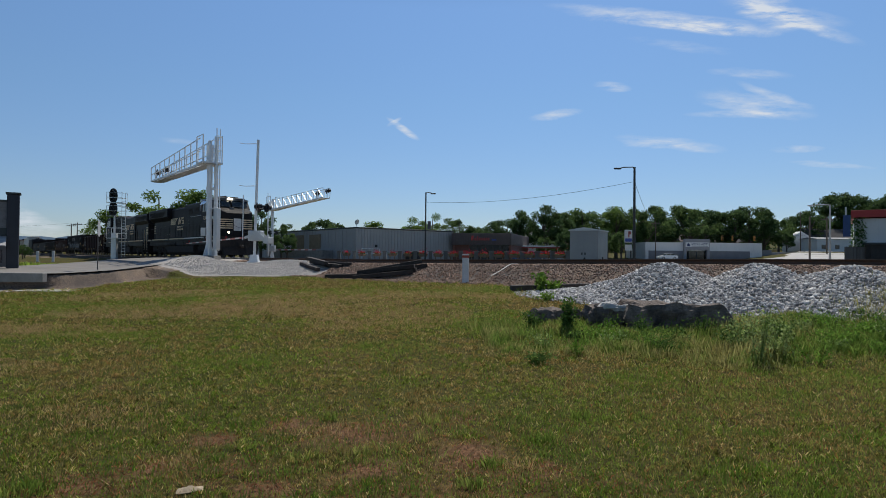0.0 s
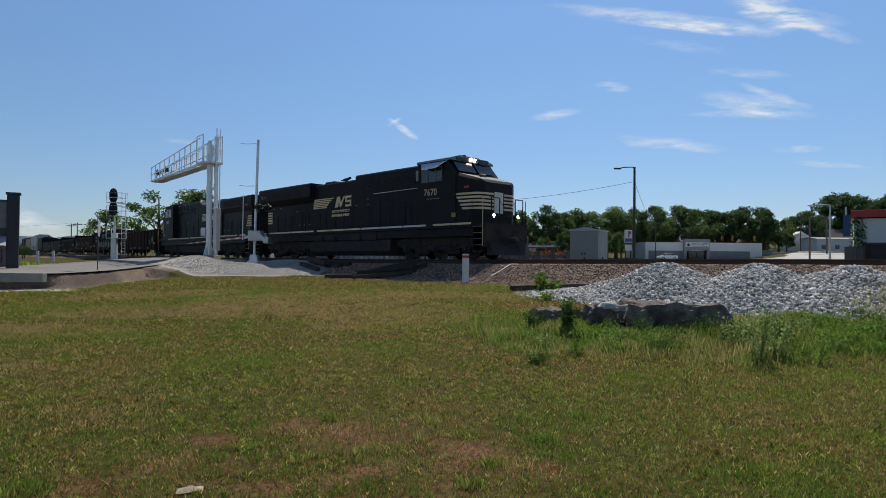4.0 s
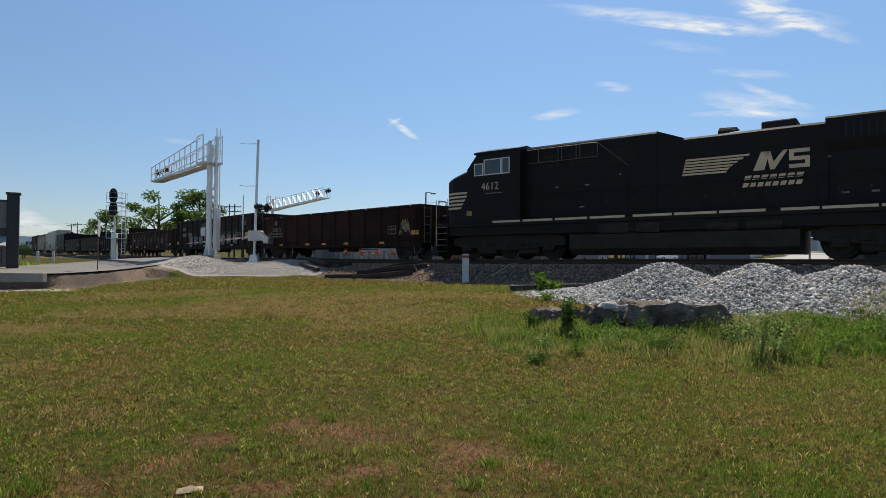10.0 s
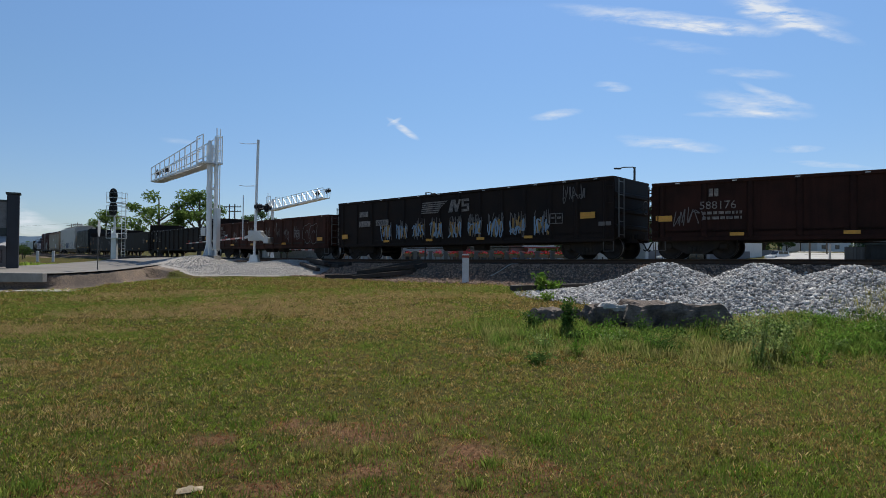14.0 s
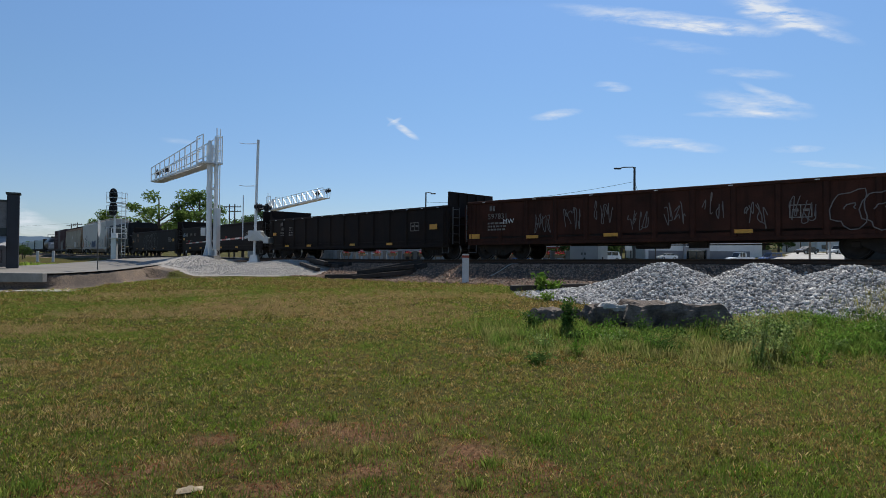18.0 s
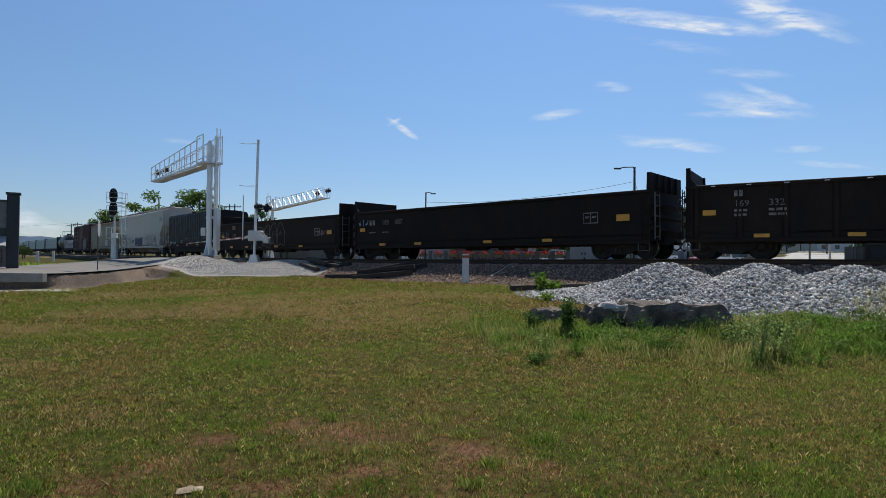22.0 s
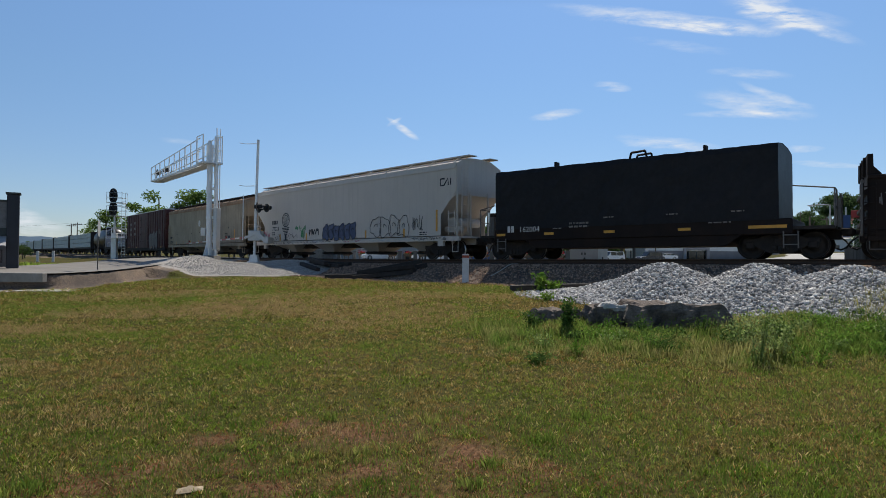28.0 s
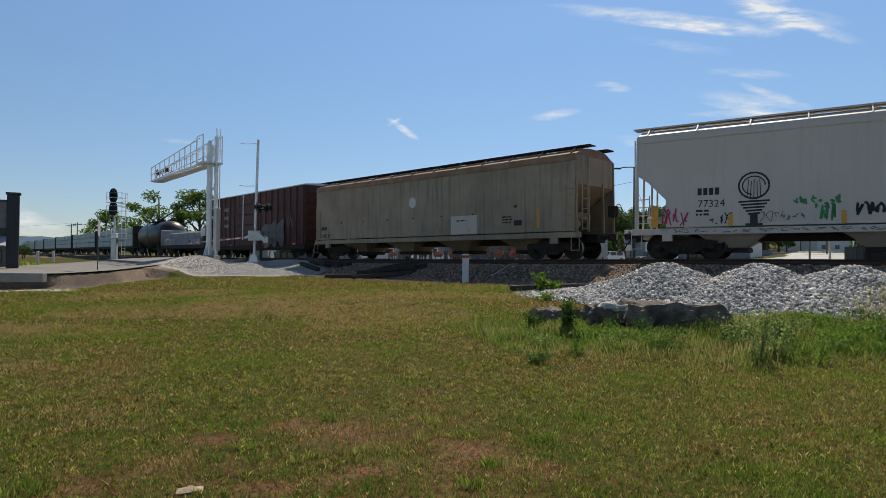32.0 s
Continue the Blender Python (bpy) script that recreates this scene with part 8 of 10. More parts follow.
    part("cabinet", bm, ALU, th, "tall grey ladder guard panel")
    bm = bmesh.new()
    box(bm, -0.45, -0.15, -0.2, 0.2, z0 + 1.35, z0 + 1.85, 0.02, m=Lm)
    part("junction_box", bm, ALU, th)
    return th


cantilever(-14.6, 36.8, 129.6, 12.5, "galvanised cantilever crossing signal arching over the road", -6, True)
cantilever(-21.8, 75.3, -50.5, 14.2, "galvanised cantilever crossing signal across the tracks", 180)
crossbuck(thing("crossing_sign", "white crossbuck sign seen edge-on beside the mast", "sign", pose(-14.9, 37.2, 0)), 0, 0, 3.9, 106)


def gate():
    x, y = -11.85, 37.1
    z0 = level_at(x, y)
    th = thing("crossing_gate", "galvanised crossing gate with its striped arm lowered", "crossing gate", pose(x, y, 0), group="crossing gates")
    bm = bmesh.new()
    box(bm, -0.35, 0.35, -0.35, 0.35, z0 - 0.2, z0 + 0.1, 0.02)
    prism(bm, [(-0.28, z0 + 0.1), (0.28, z0 + 0.1), (0.2, z0 + 0.5), (-0.2, z0 + 0.5)], -0.22, 0.22, "y")
    part("base", bm, GALV, th)
    bm = bmesh.new()
    tube(bm, (0, 0, z0 + 0.3), (0.16, 0, 7.4), 0.085, 10)
    part("pole", bm, GALV, th)
    for z, l in ((7.15, 0.95), (4.5, 0.95)):
        bm = bmesh.new()
        tube(bm, (0.1, 0, z), (-0.55, -0.2, z - 0.05), 0.02, 6)
        tube(bm, (-0.55, -0.2, z - 0.05), (-l, -0.25, z), 0.014, 6)
        part("bracket", bm, GALV, th)
    bm = bmesh.new()
    box(bm, -0.30, 0.52, -0.42, 0.30, z0 + 1.35, z0 + 2.0, 0.05)
    part("mechanism", bm, ALU, th, "cast aluminium gate mechanism box")
    bm = bmesh.new()
    for yy in (-0.5, 0.42):
        prism(bm, [(-0.45, z0 + 1.45), (0.2, z0 + 1.75), (0.75, z0 + 1.25), (0.95, z0 + 1.4), (0.35, z0 + 1.95), (-0.45, z0 + 1.62)], yy - 0.03, yy + 0.03, "y")
    box(bm, 0.72, 1.05, -0.62, 0.55, z0 + 1.2, z0 + 1.6, 0.03)
    part("counterweight", bm, ALU, th)
    flasher(th, 0.45, 0.05, 3.1, 145)
    flasher(th, 0.2, -0.05, 3.15, 95)
    bm = bmesh.new()
    tube(bm, (-0.75, 0.0, z0 + 1.4), (-0.75, 0.05, 3.9), 0.035, 6)
    part("side_post", bm, GALV, th)
    # the arm, in alternating bands
    d = Vector((-0.63, 0.775, -0.020)).normalized()
    p0 = Vector((-0.35, 0.1, z0 + 1.6))
    for k in range(16):
        bm = bmesh.new()
        bar(bm, p0 + d * (k * 0.85), p0 + d * ((k + 1) * 0.85), 0.035, 0.105 - 0.003 * k)
        part("arm_band", bm, STRIPE_RED if k % 2 else WHITE, th)
    for k in (5, 10, 15):
        q = p0 + d * (k * 0.85)
        bm = bmesh.new()
        tube(bm, q + Vector((0, 0, 0.06)), q + Vector((0, 0, 0.22)), 0.06, 8)
        part("arm_lamp", bm, LENS_RED, th)


gate()


def far_gate():
    x, y = -21.2, 73.6
    z0 = level_at(x, y)
    th = thing("crossing_gate", "far crossing gate with lowered arm across the tracks", "crossing gate", pose(x, y, 0), group="crossing gates")
    bm = bmesh.new()
    tube(bm, (0, 0, z0), (0, 0, 3.4), 0.07, 8)
    part("pole", bm, GALV, th)
    bm = bmesh.new()
    box(bm, -0.3, 0.3, -0.3, 0.3, z0 + 1.0, z0 + 1.7, 0.04)
    part("mechanism", bm, ALU, th)
    d = Vector((0.635, -0.772, 0.0))
    for k in range(12):
        bm = bmesh.new()
        bar(bm, Vector((0.3, 0, z0 + 1.2)) + d * k * 0.9, Vector((0.3, 0, z0 + 1.2)) + d * (k + 1) * 0.9, 0.04, 0.11)
        part("arm_band", bm, STRIPE_RED if k % 2 else WHITE, th)
    flasher(th, 0, 0, 2.9, 200)


far_gate()


def block_signal():
    x, y = -34.4, 61.8
    z0 = level_at(x, y)
    th = thing("block_signal", "two-head railway block signal on a grey mast", "railway signal", pose(x, y, 0))
    bm = bmesh.new()
    box(bm, -0.5, 0.5, -0.5, 0.5, z0 - 0.3, z0 + 0.25, 0.03)
    part("footing", bm, mat("kerb_concrete", (0.30, 0.28, 0.25)), th)
    bm = bmesh.new()
    tube(bm, (0, 0, z0), (0, 0, 6.6), 0.11, 10)
    box(bm, -0.28, 0.28, -0.2, 0.2, z0 + 0.2, 2.2, 0.03)
    part("mast", bm, GALV, th)
    for z in (6.15, 4.75):
        bm = bmesh.new()
        ring = [(0.44 * math.cos(k * math.pi / 8), z + 0.78 * math.copysign(abs(math.sin(k * math.pi / 8)) ** 0.8, math.sin(k * math.pi / 8))) for k in range(16)]
        prism(bm, ring, -0.35, -0.30, "y")
        head = part("signal_head", bm, SIGNAL_BLACK, th)
        for dz in (-0.4, 0, 0.4):
            bm = bmesh.new()
            tube(bm, (0, -0.36, z + dz), (0, -0.62, z + dz + 0.02), 0.13, 10, caps=False)
            part("hood", bm, SIGNAL_BLACK, head)
            bm = bmesh.new()
            tube(bm, (0, -0.352, z + dz), (0, -0.36, z + dz), 0.11, 10)
            part("lens", bm, mat("dark_lens", (0.05, 0.05, 0.06), 0.1, bump=0.0), head)
    bm = bmesh.new()
    for a in (0.62, 1.0):
        bar(bm, (a, 0.2, z0 + 0.5), (a, 0.2, 6.5), 0.04)
    for k in range(19):
        bar(bm, (0.62, 0.2, z0 + 0.7 + k * 0.33), (1.0, 0.2, z0 + 0.7 + k * 0.33), 0.03)
    part("ladder", bm, GALV, th)
    for z in (1.7, 4.0, 5.4):
        bm = bmesh.new()
        w = 1.0
        box(bm, -w * 0.6, w, -0.5, 0.5, z, z + 0.05)
        deck = part("platform", bm, GALV, th)
        for sy in (-0.5, 0.5):
            bm = bmesh.new()
            for sx in (-w * 0.6, w):
                bar(bm, (sx, sy, z), (sx, sy, z + 1.1), 0.035)
            bar(bm, (-w * 0.6, sy, z + 1.1), (w, sy, z + 1.1), 0.035)
            bar(bm, (-w * 0.6, sy, z + 0.55), (w, sy, z + 0.55), 0.03)
            part("guard_rail", bm, GALV, deck)


block_signal()


def stop_sign():
    x, y = -15.9, 27.2
    z0 = level_at(x, y)
    th = thing("road_sign", "road sign on a thin post seen from its edge", "road sign", pose(x, y, z0, 0, 0, 112))
    bm = bmesh.new()
    box(bm, -0.03, 0.03, -0.02, 0.02, -0.1, 2.25)
    part("post", bm, mat("sign_post", (0.12, 0.11, 0.1), 0.6, 0.5, bump=0.0), th)
    bm = bmesh.new()
    ring = [(0.40 * math.cos(math.pi / 8 + k * math.pi / 4), 1.95 + 0.40 * math.sin(math.pi / 8 + k * math.pi / 4)) for k in range(8)]
    prism(bm, ring, -0.045, -0.03, "y")
    part("plate", bm, mat("sign_back", (0.55, 0.55, 0.54), 0.45, 0.4, var=0.1, bump=0.0), th)


stop_sign()


def line_markers():
    for k, (x, y) in enumerate(((-47.0, 68.5), (-44.2, 67.0))):
        bm = bmesh.new()
        box(bm, -0.14, 0.14, -0.08, 0.08, 0, 1.25, 0.03)
        ob = part("line_marker", bm, MATS["weathered_white_plastic"])
        ob.matrix_basis = pose(x, y, level_at(x, y))
        tagged(ob, "white marker post in the far grass beside the track", "marker post", "far marker posts")


line_markers()


def lamp(px, py, h, arm, yaw, label, material, r=0.11):
    z0 = level_at(px, py)
    th = thing("street_lamp", label, "street lamp", pose(px, py, z0, 0, 0, yaw), group="street lamps")
    bm = bmesh.new()
    tube(bm, (0, 0, -0.1), (0, 0, h), r, 10, r * 0.7)
    part("pole", bm, material, th)
    bm = bmesh.new()
    pts = [(0, h - 0.25), (arm * 0.1, h), (arm * 0.7, h - 0.02), (arm, h - 0.12)]
    for a, b in zip(pts, pts[1:]):
        tube(bm, (a[0], 0, a[1]), (b[0], 0, b[1]), 0.05, 6)
    part("bracket", bm, material, th)
    bm = bmesh.new()
    box(bm, arm - 0.15 if arm > 0 else arm - 0.5, arm + 0.5 if arm > 0 else arm + 0.15, -0.15, 0.15, h - 0.22, h - 0.08, 0.04)
    part("lamp_head", bm, material, th)
    return th


lamp(-2.3, 77, 9.0, 0.8, 0, "dark steel street lamp with a short arm", DARK_POLE, 0.12)
lamp(17.8, 55, 9.2, -1.4, 0, "dark steel street lamp with an outreach arm", DARK_POLE, 0.14)
lamp(48.5, 74, 7.6, -2.3, 0, "pale steel street lamp over the side road", mat("pale_lamp_pole", (0.42, 0.41, 0.39), 0.5, 0.4, bump=0.02), 0.14)


def banner():
    th = thing("banner", "small street banner fixed to a lamp pole", "banner", pose(-2.05, 76.9, 0))
    bm = bmesh.new()
    box(bm, 0, 0.45, -0.01, 0.01, 3.6, 4.7)
    part("cloth", bm, mat("banner_cloth", (0.10, 0.10, 0.12), 0.8, bump=0.05), th)


banner()


def utility_pole(x, y, h, label, arms=1):
    z0 = level_at(x, y)
    th = thing("utility_pole", label, "utility pole", pose(x, y, z0), group="utility poles")
    bm = bmesh.new()
    tube(bm, (0, 0, -0.2), (0, 0, h), 0.16, 8, 0.11)
    part("pole", bm, WOOD_POLE, th)
    for k in range(arms):
        bm = bmesh.new()
        box(bm, -1.2, 1.2, -0.07, 0.07, h - 0.6 - k * 0.9, h - 0.45 - k * 0.9)
        for q in (-1.05, -0.5, 0.5, 1.05):
            tube(bm, (q, 0, h - 0.45 - k * 0.9), (q, 0, h - 0.25 - k * 0.9), 0.04, 6)
        part("crossarm", bm, WOOD_POLE, th)
    return th


utility_pole(-94.5, 150, 8.0, "wooden utility pole with a crossarm beyond the field")
utility_pole(-93.6, 151, 8.4, "wooden utility pole with a crossarm beyond the field")
utility_pole(-39.6, 112, 10.2, "weathered wooden utility pole with two crossarms", 2)
utility_pole(-40.6, 112, 10.2, "weathered wooden utility pole behind the train", 1)
utility_pole(54, 150, 9.5, "wooden utility pole near the shops", 1)
utility_pole(112, 185, 12.5, "tall wooden utility pole on the rise", 1)
utility_pole(78, 120, 7.5, "wooden utility pole by the side road", 1)
utility_pole(59, 95, 6.8, "dark utility pole beside the white building", 0)


def wire(a, b, sag, label):
    bm = bmesh.new()
    a, b = Vector(a), Vector(b)
    pts = [a.lerp(b, k / 14) - Vector((0, 0, sag * (1 - (2 * k / 14 - 1) ** 2))) for k in range(15)]
    for p, q in zip(pts, pts[1:]):
        tube(bm, p, q, 0.018, 4, caps=False)
    tagged(part("overhead_wire", bm, SIGNAL_BLACK), label, "wire", "overhead wires")


wire((-2.3, 77, 7.2), (17.8, 55, 7.3), 0.7, "thin sagging wire between two lamp poles")
wire((17.8, 55, 7.3), (54, 150, 8.3), 1.0, "thin wire from the lamp pole towards the shops")
wire((54, 150, 8.3), (112, 185, 12.0), 1.6, "thin wire up to the tall pole")
wire((-150, 160, 7.0), (-94.5, 150, 7.6), 0.8, "thin wire beyond the field")
wire((-94.5, 150, 7.4), (-39.6, 112, 9.0), 1.4, "thin wire between far poles")
wire((48.5, 140, 6.3), (92, 140, 6.3), 0.8, "span wire carrying the traffic lights")


def traffic_light(x, y, z):
    th = thing("traffic_light", "yellow traffic light hung from a span wire", "traffic light", pose(x, y, z), group="traffic lights")
    bm = bmesh.new()
    box(bm, -0.2, 0.2, -0.2, 0.2, -1.1, 0, 0.03)
    part("housing", bm, mat("signal_yellow", (0.45, 0.2, 0.02), 0.5, var=0.1, bump=0.0), th)
    for k in range(3):
        bm = bmesh.new()
        tube(bm, (0, -0.22, -0.2 - k * 0.35), (0, -0.34, -0.2 - k * 0.35), 0.13, 10)
        part("lamp", bm, SIGNAL_BLACK, th)
    bm = bmesh.new()
    tube(bm, (0, 0, 0), (0, 0, 0.5), 0.02, 5)
    part("hanger", bm, SIGNAL_BLACK, th)


for x in (66.2, 68.7, 73.9):
    traffic_light(x, 140, 5.6)
# ---- buildings beyond the tracks ----
SIDING = mat("grey_metal_siding", (0.40, 0.385, 0.365), 0.55, 0.15, var=0.12, scale=0.7, fine=14, bump=0.02, second=(0.32, 0.30, 0.28), streak=0.15)
ROOF_TRIM = mat("dark_roof_trim", (0.05, 0.06, 0.055), 0.6, var=0.15, bump=0.0)
ROOFING = mat("grey_roofing", (0.30, 0.30, 0.30), 0.8, var=0.2, scale=0.6, bump=0.1)
BROWN_METAL = mat("brown_metal_fascia", (0.115, 0.085, 0.075), 0.6, var=0.15, scale=1.0, bump=0.02)
BRICK = mat("red_brick_wall", (0.22, 0.10, 0.075), 0.9, var=0.25, scale=2, fine=24, bump=0.2)
SHOP_GLASS = glass("shop_glass", (0.015, 0.018, 0.02))
WHITE_WALL = mat("white_painted_wall", (0.68, 0.68, 0.66), 0.8, var=0.12, scale=0.8, fine=20, bump=0.08, second=(0.55, 0.54, 0.5), streak=0.12)
GREY_WALL = mat("grey_painted_wall", (0.20, 0.20, 0.21), 0.8, var=0.12, scale=0.8, fine=20, bump=0.05)


def on_ground(x, y):
    return level_at(x, y)


def frame_of(ax, ay, bx, by, z):
    """A frame whose x runs along a wall from a to b and whose y goes into the building."""
    d = Vector((bx - ax, by - ay, 0))
    L = d.length
    d.normalize()
    n = Vector((-d.y, d.x, 0))
    m = Matrix((d, n, (0, 0, 1))).transposed().to_4x4()
    m.translation = (ax, ay, z)
    return m, L


def warehouse():
    m, L = frame_of(-14.7, 100, 1.9, 113.3, -0.6)
    th = thing("warehouse", "long grey metal-clad warehouse with a dark roof edge", "building", m)
    h, depth = 5.35, 50
    bm = bmesh.new()
    box(bm, 0, L, 0, 0.2, 0, h)
    part("wall", bm, SIDING, th)
    bm = bmesh.new()
    box(bm, -0.001, 0.2, 0.2, depth, 0, h)
    part("wall", bm, SIDING, th)
    bm = bmesh.new()
    box(bm, L - 0.2, L, 0.2, depth, 0, h)
    box(bm, 0.2, L - 0.2, depth - 0.2, depth, 0, h)
    part("wall", bm, SIDING, th)
    bm = bmesh.new()
    box(bm, -0.15, L + 0.15, -0.15, depth + 0.1, h, h + 0.22, 0.03)
    part("roof", bm, ROOF_TRIM, th)
    bm = bmesh.new()
    box(bm, 0, 0.05, -0.045, 0, 0.1, h - 0.05)
    rib = mesh_of(bm, "siding_rib", SIDING)
    k = 0.35
    while k < L - 0.2:
        part("siding_rib", rib, None, th, at=pose(k, 0, 0))
        k += 0.62
    bm = bmesh.new()
    box(bm, -0.045, 0, 0, 0.05, 0.1, h - 0.05)
    rib = mesh_of(bm, "siding_rib", SIDING)
    k = 0.8
    while k < depth:
        part("siding_rib", rib, None, th, at=pose(0, k, 0))
        k += 1.3
    tan = mat("tan_steel_door", (0.30, 0.22, 0.13), 0.7, var=0.3, scale=1.5, bump=0.05)
    for y0 in (13.0, 20.0):
        bm = bmesh.new()
        box(bm, -0.09, 0.0, y0, y0 + 4.6, 1.9, 4.6, 0.02)
        part("loading_door", bm, tan, th, "tan steel loading door")
    bm = bmesh.new()
    box(bm, -2.2, -0.05, 8, 30, 0, 1.6, 0.05)
    part("loading_dock", bm, mat("kerb_concrete", (0.30, 0.28, 0.25)), th)
    # pipe frame, wall lamp, box and dish
    bm = bmesh.new()
    for x in (0.8, 2.4, 4.3):
        bar(bm, (x, -0.5, 0), (x, -0.5, 1.9), 0.08)
    bar(bm, (0.8, -0.5, 1.9), (4.3, -0.5, 1.9), 0.08)
    bar(bm, (0.8, -0.5, 1.1), (4.3, -0.5, 1.1), 0.06)
    part("pipe_frame", bm, GALV, th)
    bm = bmesh.new()
    box(bm, 3.7, 4.1, -0.25, 0, 2.2, 2.6, 0.03)
    part("wall_lamp", bm, SIGNAL_BLACK, th)
    bm = bmesh.new()
    box(bm, 9.5, 12.3, -2.0, -0.8, 0, 1.55, 0.05)
    part("waste_container", bm, SIGNAL_BLACK, th)
    bm = bmesh.new()
    tube(bm, (0.6, 1.0, h + 0.2), (0.6, 1.0, h + 0.9), 0.04, 6)
    bm.faces.new([bm.verts.new((0.6 + 0.45 * math.cos(k * 0.628), 0.85 - 0.2 * math.sin(k * 0.628), h + 1.1 + 0.45 * math.sin(k * 0.628))) for k in range(10)])
    part("dish", bm, GALV, th)


warehouse()


def brown_store():
    m, L = frame_of(2.0, 112.6, 12.6, 109.5, -0.6)
    th = thing("store", "low brown store with a dark metal fascia and brick base", "building", m)
    h, depth = 5.1, 22
    bm = bmesh.new()
    box(bm, 0, 0.3, -0.4, depth, 0, 2.9)
    box(bm, 0.3, 3.0, 0, 0.3, 0, 2.9)
    part("brick_wall", bm, BRICK, th)
    bm = bmesh.new()
    box(bm, -0.2, L + 0.2, -0.8, depth, 2.9, h, 0.03)
    part("fascia", bm, BROWN_METAL, th)
    bm = bmesh.new()
    box(bm, 0, 0.06, -0.84, -0.8, 2.95, h - 0.05)
    rib = mesh_of(bm, "fascia_rib", BROWN_METAL)
    for k in range(34):
        part("fascia_rib", rib, None, th, at=pose(k * L / 34, 0, 0))
    for k in range(5):
        x0 = 3.1 + k * 1.5
        bm = bmesh.new()
        box(bm, x0, x0 + 0.1, 0.0, 0.15, 0, 2.9)
        box(bm, x0, x0 + 1.5, 0.0, 0.15, 0, 0.4)
        w = part("window_frame", bm, ROOF_TRIM, th)
        bm = bmesh.new()
        box(bm, x0 + 0.1, x0 + 1.5, 0.05, 0.1, 0.4, 2.9)
        part("pane", bm, SHOP_GLASS, w)
    bm = bmesh.new()
    box(bm, L - 0.3, L, 0, depth, 0, 2.9)
    box(bm, 0.3, L - 0.3, depth - 0.3, depth, 0, 2.9)
    part("wall", bm, BRICK, th)
    red = mat("red_sign_letter", (0.5, 0.05, 0.04), 0.4, var=0.05, bump=0.0)
    bm = bmesh.new()
    x = 3.6
    for k, (w, hh) in enumerate(((0.55, 0.9), (0.35, 0.5), (0.3, 0.85), (0.35, 0.5), (0.3, 0.5), (0.35, 0.5), (0.35, 0.5), (0.3, 0.5))):
        prism(bm, [(x, 3.75), (x + w * 0.8, 3.75), (x + w, 3.75 + hh), (x + 0.15, 3.75 + hh)], -0.92, -0.84, "y")
        x += w + 0.1
    part("sign", bm, red, th, "red script sign drawn as plain slanted bars")
    bm = bmesh.new()
    for k in range(3):
        box(bm, 7.6 + k * 0.3, 7.8 + k * 0.3, -0.9, -0.84, 3.7, 4.0)
    part("sign", bm, mat("blue_sign_letter", (0.05, 0.09, 0.35), 0.4, bump=0.0), th)


brown_store()


def drive_in():
    m = pose(13.5, 124, -0.55)
    th = thing("drive_in_canopy", "long white flat canopy with a red edge on posts", "canopy", m)
    bm = bmesh.new()
    box(bm, 0, 14, -2, 4, 2.75, 3.05, 0.03)
    part("roof", bm, WHITE_WALL, th)
    bm = bmesh.new()
    box(bm, 0.2, 13.8, -1.9, 3.9, 2.55, 2.75)
    part("red_edge", bm, mat("red_canopy_edge", (0.4, 0.05, 0.04), 0.5, bump=0.0), th)
    for k in range(6):
        bm = bmesh.new()
        tube(bm, (0.8 + k * 2.5, 1, 0), (0.8 + k * 2.5, 1, 2.6), 0.08, 8)
        part("post", bm, WHITE_WALL, th)


drive_in()
FLOWER = leafy("red_flower", (0.50, 0.03, 0.03), (0.42, 0.05, 0.08), 0.5, 0.3, 0.3)
PLANT_GREEN = leafy("planter_leaf", (0.06, 0.13, 0.03), (0.09, 0.16, 0.04), 0.5, 0.3, 0.4)


